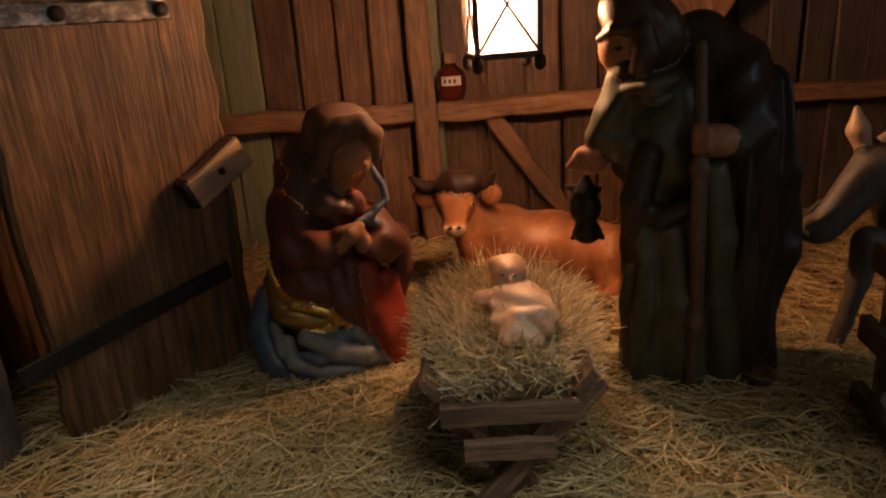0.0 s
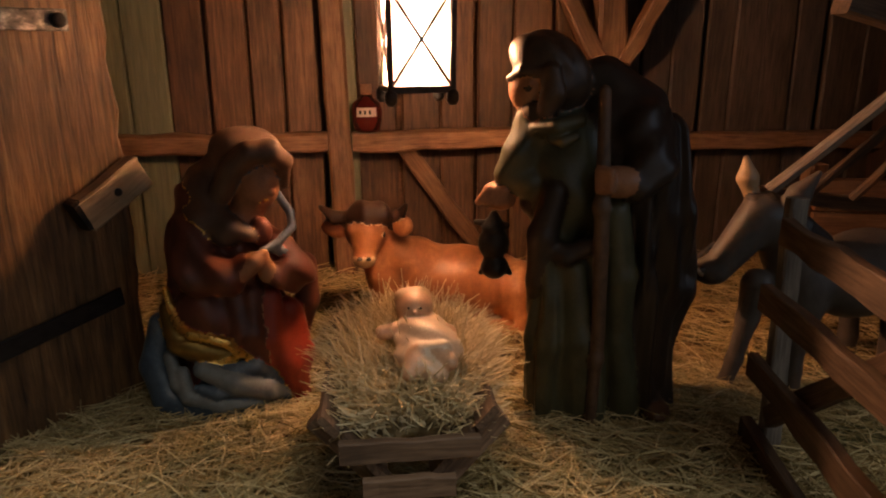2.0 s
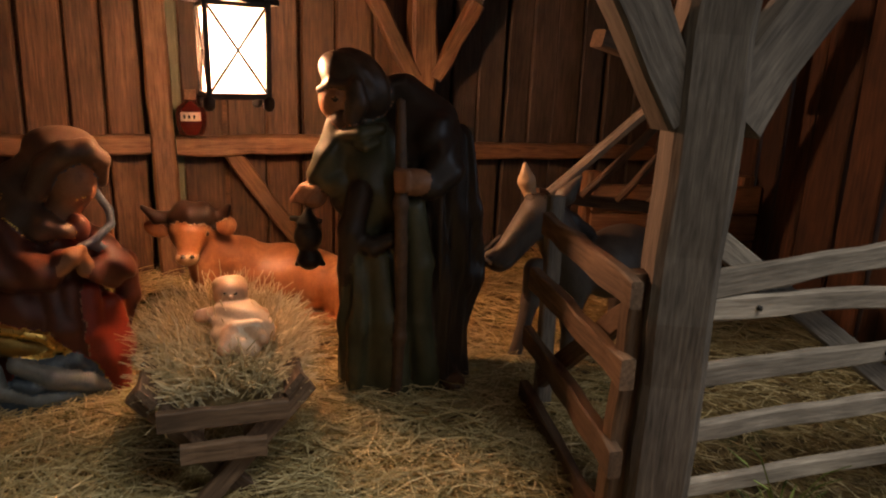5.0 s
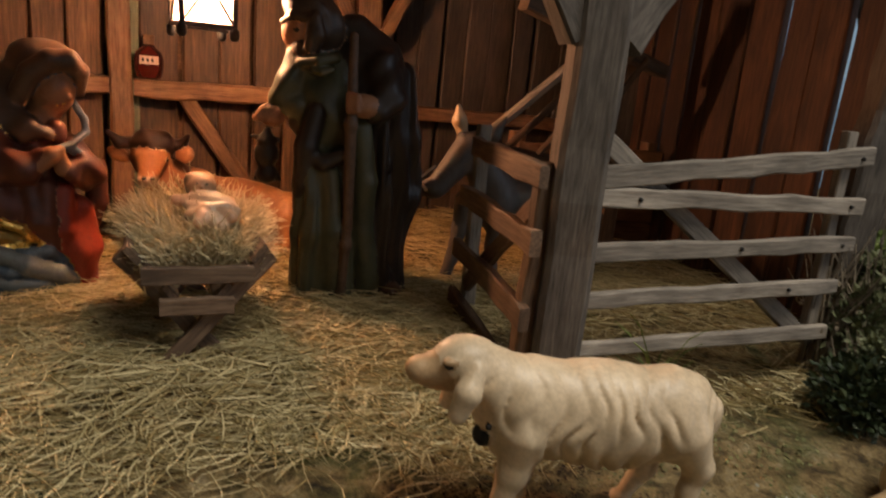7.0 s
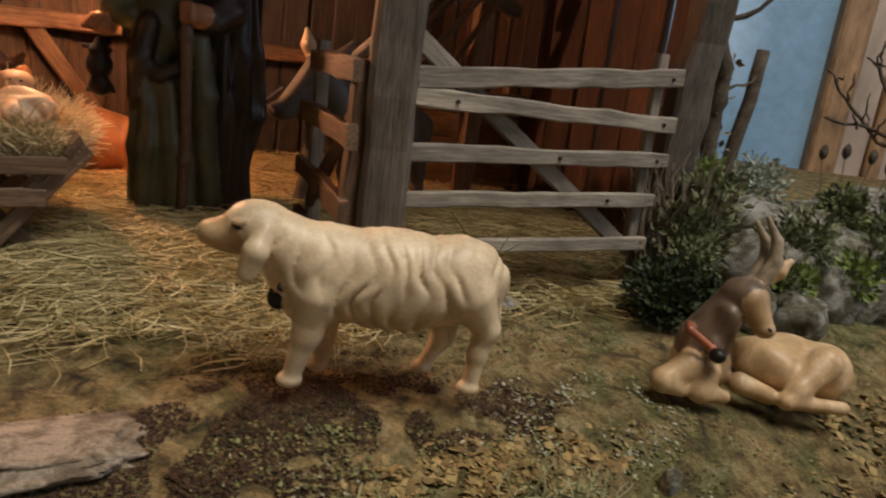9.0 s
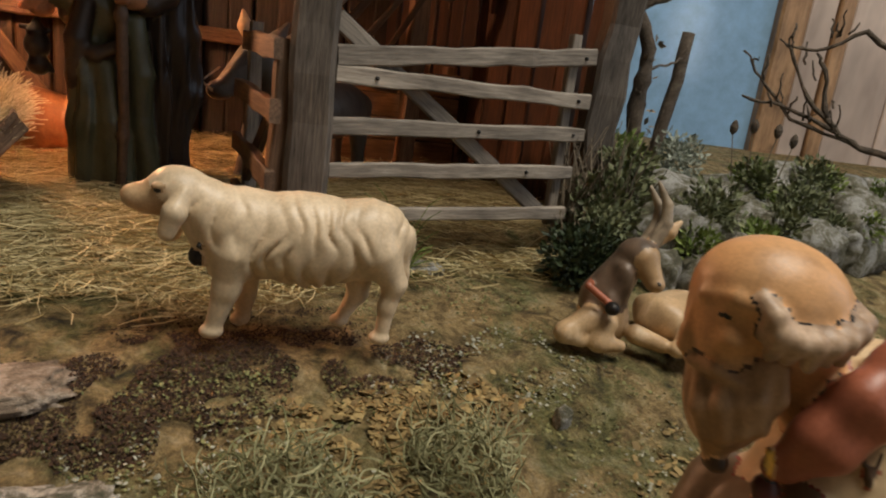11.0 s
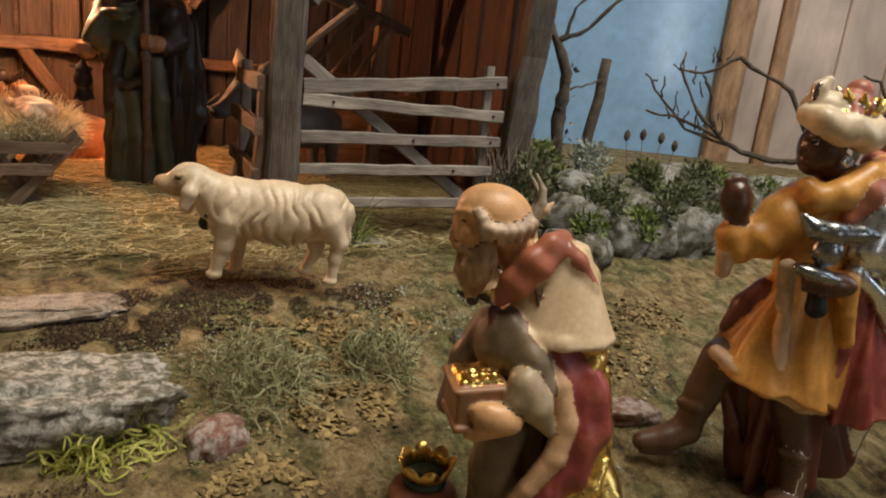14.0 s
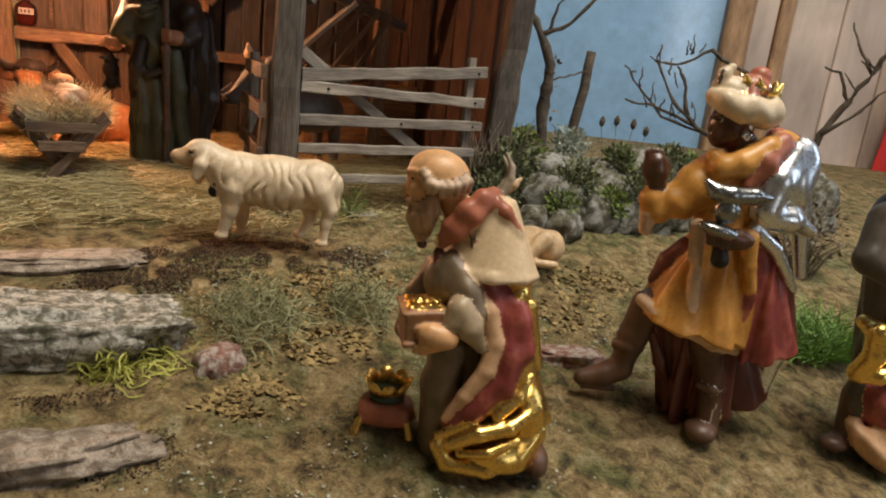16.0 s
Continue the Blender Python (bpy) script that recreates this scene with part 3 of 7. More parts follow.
def field(p, d):
    """Signed distance of one form at the points d (n x 3), in centimetres."""
    if p["kind"] == "cap":
        q, a, b = d, p["a"], p["b"]
        if p["flat"] is not None:
            s = np.array(p["flat"])
            q, b = a + (d - a) / s, a + (b - a) / s
        ab = b - a
        t = np.clip(((q - a) @ ab) / (ab @ ab + 1e-9), 0, 1)
        r = p["ra"] + (p["rb"] - p["ra"]) * t
        out = np.linalg.norm(q - a - t[..., None] * ab, axis=-1) - r
        if p["flat"] is not None:
            out = out * min(p["flat"])
    elif p["kind"] == "cone":
        s = np.array((1, p["deep"], 1))
        q, ab = (d - p["a"]) / s, (p["b"] - p["a"]) / s
        size = np.linalg.norm(ab)
        h = (q @ ab) / size
        side = np.linalg.norm(q - (h / size)[..., None] * ab, axis=-1)
        r = p["ra"] + (p["rb"] - p["ra"]) * np.clip(h / size, 0, 1)
        e0, e1 = (side - r) * 0.92 + 0.1, np.maximum(-h, h - size) + 0.1
        out = (np.hypot(np.maximum(e0, 0), np.maximum(e1, 0)) + np.minimum(np.maximum(e0, e1), 0) - 0.1) * min(1, p["deep"])
    else:
        turn = np.array(Euler([radians(v) for v in p["rot"]]).to_matrix())
        q = (d - p["a"]) @ turn
        if p["kind"] == "ell":
            u = np.linalg.norm(q / p["r"], axis=-1)
            g = np.linalg.norm(q / p["r"] ** 2, axis=-1) + 1e-9
            out = u * (u - 1) / g
        else:
            e = np.abs(q) - p["r"] + p["soft"]
            out = np.linalg.norm(np.maximum(e, 0), axis=-1) + np.minimum(e.max(axis=-1), 0) - p["soft"]
    f = p["fold"]
    if f:
        if f[0] == "drape":      # pleats round an upright axis: size, count, phase, twist
            _, size, count, phase, twist = f
            c = p["a"] if p["kind"] == "ell" else (p["a"] + p["b"]) / 2
            th = np.arctan2(d[..., 1] - c[1], d[..., 0] - c[0])
            w = np.sin(count * th + phase + twist * (d[..., 2] - c[2]) + 0.7 * np.sin(0.9 * d[..., 2] + phase))
            out = out + size * (np.abs(w) ** 0.7 * np.sign(w)) + size * 0.45 * np.sin(count * 1.9 * th - twist * 1.7 * d[..., 2])
        elif f[0] == "sweep":    # folds along slanting bands: size, direction, frequency, wobble
            _, size, dr, freq, wob = f
            s = d @ np.array(dr, float)
            out = out + size * np.sin(freq * s + wob * np.sin(0.8 * d[..., 2] + 0.6 * d[..., 0]))
        elif f[0] == "wool":     # hanging wavy locks, broken along their length: size, spacing, length
            _, size, gap, row = f
            x, z = d[..., 0], d[..., 2]
            warp = 0.34 * np.sin(2.5 * z + 1.1 * x) + 0.24 * np.sin(1.3 * x - 1.9 * z + 2.0) + 0.10 * np.sin(5.2 * z - 2.3 * x)
            ridge = np.abs(np.sin(math.pi * (x / gap + warp))) ** 0.55
            broken = 0.62 + 0.38 * np.sin(6.28 / row * z + 1.9 * np.sin(1.9 * x))
            ridge = 0.6 + (ridge - 0.6) * broken
            fade = np.clip((5.6 - z) / 1.3, 0.15, 1)
            out = out + size * (0.6 - ridge) * fade
    return out


def reach(p):
    if p["kind"] == "cone":
        r = max(p["ra"], p["rb"])
        return np.minimum(p["a"], p["b"]) - r, np.maximum(p["a"], p["b"]) + r
    if p["kind"] == "cap":
        s = max(p["flat"]) if p["flat"] is not None else 1.0
        r = max(p["ra"], p["rb"]) * s
        return np.minimum(p["a"], p["b"]) - r, np.maximum(p["a"], p["b"]) + r
    r = np.full(3, p["r"].max()) if tuple(p["rot"]) != (0, 0, 0) else p["r"]
    if p["kind"] == "box" and tuple(p["rot"]) != (0, 0, 0):
        r = np.full(3, np.linalg.norm(p["r"]))
    return p["a"] - r, p["a"] + r


def sculpt(name, forms, mats, m, label, category, cell=0.085, floor=True):
    """Meshes the union of the forms by averaging the crossings in each cell, and stands it at the pose m."""
    lo = np.min([reach(p)[0] for p in forms], axis=0) - 0.4
    hi = np.max([reach(p)[1] for p in forms], axis=0) + 0.4
    if floor:
        lo[2] = -0.3
    size = np.ceil((hi - lo) / cell).astype(int) + 1
    ax = [lo[i] + cell * np.arange(size[i]) for i in range(3)]
    D = np.full(size, 5.0, dtype=np.float32)
    M = np.zeros(size, dtype=np.int16)
    for p in forms:
        a, b = reach(p)
        pad = 0.55 + p["k"]
        i0 = np.maximum(0, np.floor((a - pad - lo) / cell).astype(int))
        i1 = np.minimum(size, np.ceil((b + pad - lo) / cell).astype(int) + 1)
        if np.any(i1 <= i0):
            continue
        sl = tuple(slice(i0[i], i1[i]) for i in range(3))
        g = np.stack(np.meshgrid(*(ax[i][sl[i]] for i in range(3)), indexing="ij"), axis=-1)
        d = field(p, g)
        old = D[sl]
        h = np.clip(0.5 + 0.5 * (old - d) / p["k"], 0, 1)
        M[sl] = np.where(d < old, mats.index(p["m"]), M[sl])
        D[sl] = old * (1 - h) + d * h - p["k"] * h * (1 - h)
    if floor:
        zz = ax[2][None, None, :]
        D = np.maximum(D, (-zz - 0.12) * np.ones_like(D))
    D[0], D[-1], D[:, 0], D[:, -1], D[:, :, 0], D[:, :, -1] = 5, 5, 5, 5, 5, 5
    inside = D < 0
    total = np.zeros((*(size - 1), 3))
    count = np.zeros(size - 1)
    crossings = []
    for axis in range(3):
        s0 = [slice(None)] * 3
        s1 = [slice(None)] * 3
        s0[axis], s1[axis] = slice(None, -1), slice(1, None)
        hit = np.argwhere(inside[tuple(s0)] != inside[tuple(s1)])
        n1 = hit.copy()
        n1[:, axis] += 1
        d0, d1 = D[tuple(hit.T)], D[tuple(n1.T)]
        pos = hit.astype(float)
        pos[:, axis] += d0 / (d0 - d1)
        o = [i for i in range(3) if i != axis]
        for u in (0, -1):
            for v in (0, -1):
                c = hit.copy()
                c[:, o[0]] += u
                c[:, o[1]] += v
                ok = np.all((c >= 0) & (c < size - 1), axis=1)
                np.add.at(total, tuple(c[ok].T), pos[ok])
                np.add.at(count, tuple(c[ok].T), 1)
        crossings.append((axis, o, hit, d0 < 0))
    cells = np.argwhere(count > 0)
    ids = np.full(size - 1, -1)
    ids[tuple(cells.T)] = np.arange(len(cells))
    verts = total[tuple(cells.T)] / count[tuple(cells.T)][:, None]
    near = np.clip(np.round(verts).astype(int), 0, size - 1)
    tone = M[tuple(near.T)]
    quads, tones = [], []
    for axis, o, hit, first in crossings:
        loop = []
        for u, v in ((-1, -1), (0, -1), (0, 0), (-1, 0)):
            c = hit.copy()
            c[:, o[0]] += u
            c[:, o[1]] += v
            loop.append(ids[tuple(c.T)])
        q = np.stack(loop, axis=1)
        flip = first if axis != 1 else ~first
        q[~flip] = q[~flip][:, ::-1]
        quads.append(q)
        tones.append(np.median(tone[q], axis=1).astype(int))
    quads, tones = np.concatenate(quads), np.concatenate(tones)
    pts = (lo + verts * cell) * 0.01
    me = mesh_from(name, pts, quads, [FIG[c] for c in mats], True, tones)
    ob = new(name, me)
    ob.matrix_basis = m
    return tagged(ob, label, category)


FIG = dict(
    skin=paint("carved_skin", (0.68, 0.37, 0.165), 0.42, 0, 0.25, 160),
    skin_pale=paint("carved_pale_skin", (0.58, 0.35, 0.21), 0.42, 0, 0.2, 160),
    hair_fair=paint("carved_fair_hair", (0.55, 0.38, 0.22), 0.45, 0, 0.35, 180),
    # Darker copy of the skin, for the faces and hands that stand in shade.
    skin_shaded=paint("shaded_skin", (0.36, 0.17, 0.085), 0.42, 0, 0.3, 160),
    skin_dark=paint("carved_dark_skin", (0.085, 0.035, 0.018), 0.3, 0, 0.4, 160),
    hair=paint("carved_dark_hair", (0.07, 0.040, 0.022), 0.45, 0, 0.45, 200),
    hair_grey=paint("carved_grey_hair", (0.44, 0.29, 0.18), 0.45, 0, 0.4, 180, (0.55, 0.40, 0.27)),
    beard=paint("carved_beard", (0.40, 0.24, 0.125), 0.45, 0, 0.5, 180),
    olive=paint("olive_robe", (0.075, 0.075, 0.04), 0.4, 0, 0.35, 120),
    mantle=paint("dark_brown_mantle", (0.035, 0.024, 0.017), 0.42, 0, 0.35, 120),
    staff=paint("staff_wood", (0.12, 0.07, 0.04), 0.55, 0, 0.4, 300),
    iron=IRON,
    veil=paint("beige_veil", (0.105, 0.062, 0.04), 0.45, 0, 0.35, 130),
    # One dress in two tones: brighter red for its lantern-lit side, darker for shade.
    dress=paint("shaded_rust_dress", (0.125, 0.038, 0.022), 0.42, 0, 0.4, 120),
    dress_lit=paint("lit_red_dress", (0.34, 0.05, 0.026), 0.42, 0, 0.35, 120),
    blue=paint("slate_blue_cloak", (0.075, 0.11, 0.15), 0.4, 0, 0.4, 110, (0.14, 0.19, 0.24)),
    blue_pale=paint("grey_blue_lining", (0.20, 0.22, 0.22), 0.42, 0, 0.3, 120),
    gold=paint("gold_leaf", (0.92, 0.60, 0.17), 0.30, 1.0, 0.2, 90, relief=0.0),
    gold_dull=paint("dull_gold", (0.30, 0.19, 0.05), 0.36, 0.8, 0.3, 90, relief=0.0),
    silver=paint("silver_leaf", (0.78, 0.80, 0.82), 0.30, 1.0, 0.12, 90, relief=0.0),
    ox=paint("ox_brown", (0.37, 0.145, 0.052), 0.42, 0, 0.35, 90, (0.5, 0.23, 0.09)),
    ox_pale=paint("ox_muzzle", (0.62, 0.42, 0.27), 0.42, 0, 0.2, 120),
    ox_dark=paint("ox_dark_brow", (0.035, 0.017, 0.010), 0.42, 0, 0.4, 140),
    donkey=paint("donkey_grey", (0.095, 0.078, 0.066), 0.5, 0, 0.35, 120),
    donkey_dark=paint("donkey_dark", (0.045, 0.036, 0.03), 0.5, 0, 0.35, 120),
    cream=paint("cream_wool", (0.72, 0.56, 0.37), 0.42, 0, 0.22, 90, (0.78, 0.63, 0.44)),
    face=paint("sheep_face", (0.50, 0.33, 0.18), 0.42, 0, 0.25, 140),
    goat=paint("goat_fawn", (0.62, 0.42, 0.23), 0.42, 0, 0.3, 110, (0.72, 0.55, 0.36)),
    goat_dark=paint("goat_grey", (0.16, 0.11, 0.075), 0.45, 0, 0.4, 140),
    horn=paint("horn", (0.34, 0.27, 0.19), 0.4, 0, 0.4, 260),
    collar=paint("collar_red", (0.40, 0.125, 0.065), 0.42, 0, 0.3, 140),
    cape=paint("cream_cape", (0.74, 0.54, 0.32), 0.42, 0, 0.15, 60, (0.74, 0.60, 0.42)),
    robe_red=paint("wine_red_mantle", (0.27, 0.05, 0.04), 0.38, 0, 0.35, 110, (0.42, 0.12, 0.08)),
    robe_grey=paint("grey_olive_robe", (0.20, 0.14, 0.08), 0.42, 0, 0.4, 120),
    chest=paint("carved_chest", (0.30, 0.145, 0.065), 0.42, 0, 0.35, 150),
    ochre=paint("ochre_tunic", (0.60, 0.27, 0.05), 0.4, 0, 0.3, 90, (0.70, 0.36, 0.09)),
    fur=paint("fur_trim", (0.62, 0.42, 0.26), 0.6, 0, 0.3, 200),
    turban=paint("turban_cream", (0.70, 0.56, 0.38), 0.42, 0, 0.2, 150),
    boot=paint("boot_brown", (0.11, 0.055, 0.03), 0.42, 0, 0.35, 150),
    lining=paint("dark_red_lining", (0.13, 0.035, 0.022), 0.42, 0, 0.35, 110),
    grey_cloak=paint("dark_olive_cloak", (0.085, 0.065, 0.045), 0.4, 0, 0.35, 110),
    sleeve=paint("grey_olive_sleeve", (0.38, 0.28, 0.165), 0.42, 0, 0.35, 120),
    vessel=paint("tarnished_silver", (0.30, 0.31, 0.31), 0.28, 1.0, 0.2, 90, relief=0.0),
    hem=paint("pale_hem", (0.66, 0.39, 0.21), 0.42, 0, 0.25, 110),
    dark=paint("dark_detail", (0.02, 0.016, 0.013), 0.4, 0, 0.3, 200),
    swaddle=paint("ivory_swaddle", (0.60, 0.44, 0.30), 0.42, 0, 0.2, 120),
)


def stand(x, y, turn, z=None):
    return pose(x, y, ground_z(x, y) if z is None else z, 0, 0, turn)


def kinds(forms):
    out = []
    for p in forms:
        if p["m"] not in out:
            out.append(p["m"])
    return out


def figure(name, forms, m, label, category, cell=0.085, floor=True):
    return sculpt(name, forms, kinds(forms), m, label, category, cell, floor)


# the bearded carpenter, leaning on a staff and holding out a lantern
def carpenter():
    F = []
    F += [cone((-0.69, 0.3, 7.35), (-0.48, 0.3, -0.63), 1.62, 2.14, "olive", 0.3, ('drape', 0.16, 7, 0.4, 0.25), 0.8)]
    F += chain([(-1.8, -0.8, 0.1), (-1.71, -0.9, 3.48), (-1.67, -0.7, 6.39)], [0.81, 0.94, 0.76], "olive", 0.25, ('drape', 0.1, 5, 1.0, 0.2))
    F += chain([(-0.46, -1.1, 0.41), (-0.65, -1.1, 3.64), (-0.95, -0.9, 6.26)], [0.63, 0.74, 0.63], "olive", 0.25)
    F += [cone((0.94, 0.6, 10.17), (1.55, 0.5, -0.13), 1.48, 1.39, "mantle", 0.3, ('drape', 0.2, 7, 0.2, 0.25), 0.9)]
    F += chain([(1.92, 0.7, 11.15), (2.65, 0.8, 8.24), (2.86, 0.8, 5.16), (2.36, 0.6, 2.75)], [0.9, 0.81, 0.76, 0.45], "mantle", 0.3, ('drape', 0.12, 5, 0.5, 0.5))
    F += chain([(1.68, -0.2, 1.74), (2.42, -0.3, 0.4)], [0.49, 0.4], "mantle", 0.2)
    F += chain([(0.41, -1.0, 8.64), (0.72, -0.9, 6.1), (0.75, -0.8, 3.6), (1.25, -0.6, 0.44)], [0.54, 0.63, 0.54, 0.58], "olive", 0.2)
    F += [ell((-1.36, 0.2, 9.54), (1.84, 1.4, 2.65), "olive", 0.3, (0, 0, 0), ('sweep', 0.06, (0.8, 0, 0.6), 3.6, 0.9))]
    F += [ell((0.47, 0.8, 10.87), (1.84, 1.4, 2.65), "mantle", 0.3, (0, -16, 0), ('sweep', 0.08, (0.6, 0, -0.8), 3.4, 1.0))]
    F += chain([(-2.07, -1.1, 7.27), (-1.26, -1.3, 6.92), (-0.4, -1.3, 7.36)], [0.38, 0.4, 0.34], "mantle", 0.15)
    F += chain([(-1.75, -1.1, 9.28), (-2.17, -1.2, 7.62), (-2.26, -1.0, 5.8), (-2.51, -0.8, 4.57)], [0.49, 0.54, 0.49, 0.22], "mantle", 0.2)
    F += chain([(-1.04, 0.6, 13.22), (-0.2, 0.9, 13.16), (1.27, 0.8, 12.15)], [0.63, 0.85, 0.94], "mantle", 0.2)
    F += [ell((-2.16, 0.0, 11.35), (0.99, 1.0, 1.03), "olive", 0.2)]
    F += chain([(-2.63, -0.2, 11.64), (-3.09, -0.4, 10.57), (-3.33, -0.4, 9.82)], [0.76, 0.74, 0.74], "olive", 0.2, ('sweep', 0.05, (0.7, 0, -0.7), 6.0, 0.6))
    F += chain([(-3.58, -0.4, 9.82), (-2.76, -0.35, 9.55), (-2.12, -0.1, 9.18)], [0.49, 0.72, 0.67], "olive", 0.12)
    F += chain([(-2.65, -0.3, 8.68), (-2.24, -0.1, 8.2)], [0.49, 0.4], "mantle", 0.15)
    F += [ell((-3.92, -0.4, 8.92), (0.67, 0.52, 0.54), "skin_shaded", 0.12, (0, 20, 0))]
    F += chain([(-4.24, -0.8, 9.22), (-4.62, -0.85, 8.76)], [0.2, 0.16], "skin_shaded", 0.06)
    F += chain([(-3.95, -0.8, 9.22), (-4.32, -0.85, 8.76)], [0.2, 0.16], "skin_shaded", 0.06)
    F += chain([(-3.66, -0.8, 9.22), (-4.03, -0.85, 8.76)], [0.2, 0.16], "skin_shaded", 0.06)
    F += chain([(-4.1, -0.3, 8.13), (-4.11, -0.3, 7.7)], [0.2, 0.49], "iron", 0.05)
    F += chain([(-4.8, -0.3, 7.83), (-3.59, -0.3, 7.75)], [0.13, 0.13], "iron", 0.04)
    F += [ell((-4.11, -0.3, 7.02), (0.61, 0.58, 0.67), "iron", 0.06)]
    F += chain([(-4.11, -0.3, 6.43), (-4.07, -0.3, 6.1)], [0.4, 0.56], "iron", 0.05)
    F += chain([(-4.61, -0.3, 5.76), (-4.29, -0.3, 6.19)], [0.11, 0.2], "iron", 0.05)
    F += chain([(-3.46, -0.3, 5.8), (-3.77, -0.3, 6.2)], [0.11, 0.2], "iron", 0.05)
    F += [ell((-2.65, -0.05, 13.18), (0.94, 0.88, 1.21), "skin_shaded", 0.15, (0, 28, 0))]
    F += [ell((-2.32, 0.1, 13.89), (1.39, 1.15, 1.03), "hair", 0.1, (0, 20, 0), ('sweep', 0.05, (0.5, 0.6, 0.6), 7.0, 0.9))]
    F += [ell((-1.61, 0.2, 13.15), (0.94, 1.05, 1.21), "hair", 0.15, (0, 10, 0), ('sweep', 0.05, (0.5, 0.6, 0.3), 7.0, 0.9))]
    F += chain([(-3.59, -0.3, 13.28), (-3.06, -0.85, 13.58), (-2.36, -1.0, 13.52)], [0.14, 0.18, 0.18], "hair", 0.08)
    F += chain([(-2.06, -1.0, 13.5), (-1.98, -1.0, 12.82), (-2.12, -0.9, 12.24)], [0.36, 0.43, 0.38], "hair", 0.1, ('sweep', 0.04, (0.8, 0.4, 0.3), 8.0, 0.9))
    F += [ell((-2.43, -0.25, 12.04), (0.72, 0.75, 0.58), "hair", 0.12, (0, 30, 0), ('sweep', 0.04, (0.8, 0.5, 0.2), 8.0, 0.9))]
    F += chain([(-3.41, -0.1, 12.9), (-3.3, -0.14, 12.7), (-3.22, -0.15, 12.52)], [0.11, 0.16, 0.18], "skin_shaded", 0.08)
    F += chain([(-3.06, -0.35, 12.27), (-2.71, -0.75, 12.29), (-2.35, -0.85, 12.13)], [0.16, 0.18, 0.16], "hair", 0.06)
    F += [ell((-2.83, -0.82, 12.92), (0.2, 0.1, 0.09), "dark", 0.04)]
    F += chain([(-3.34, -0.4, 13.11), (-2.79, -0.88, 13.12)], [0.13, 0.13], "skin_shaded", 0.08)
    F += chain([(-2.5, -0.9, 11.51), (-1.75, -1.25, 11.65), (-0.98, -1.0, 11.86)], [0.29, 0.31, 0.27], "olive", 0.1)
    F += chain([(-1.97, -1.25, 11.23), (-1.55, -1.35, 11.15), (-1.11, -1.25, 11.32)], [0.2, 0.22, 0.18], "olive", 0.08)
    F += chain([(1.15, 0.1, 11.64), (1.6, -0.7, 10.21), (1.09, -1.2, 9.68)], [0.99, 0.85, 0.65], "mantle", 0.25, ('sweep', 0.05, (0.7, 0, -0.7), 6.0, 0.6))
    F += [ell((0.45, -1.55, 9.79), (0.81, 0.5, 0.58), "skin_shaded", 0.12)]
    F += chain([(-0.23, -1.9, 10.21), (0.16, -2.05, 10.23)], [0.18, 0.16], "skin_shaded", 0.06)
    F += chain([(-0.22, -1.9, 10.0), (0.17, -2.05, 10.02)], [0.18, 0.16], "skin_shaded", 0.06)
    F += chain([(-0.21, -1.9, 9.79), (0.18, -2.05, 9.81)], [0.18, 0.16], "skin_shaded", 0.06)
    F += chain([(-0.2, -1.9, 9.58), (0.19, -2.05, 9.6)], [0.18, 0.16], "skin_shaded", 0.06)
    F += chain([(-0.18, -1.3, 12.9), (-0.09, -1.7, 9.89), (-0.04, -1.7, 7.38), (0.04, -1.7, 3.94), (-0.09, -1.7, 0.47)], [0.22, 0.25, 0.29, 0.25, 0.22], "staff", 0.05)
    F += [ell((-0.1, -1.7, 8.9), (0.34, 0.36, 0.38), "staff", 0.15)]
    F += [ell((0.01, -1.7, 3.03), (0.31, 0.34, 0.38), "staff", 0.15)]
    F += [ell((2.47, -0.6, 0.52), (0.54, 0.8, 0.36), "boot", 0.15)]
    F += [ell((-2.21, -1.2, -0.05), (0.58, 0.7, 0.31), "boot", 0.15)]
    return F


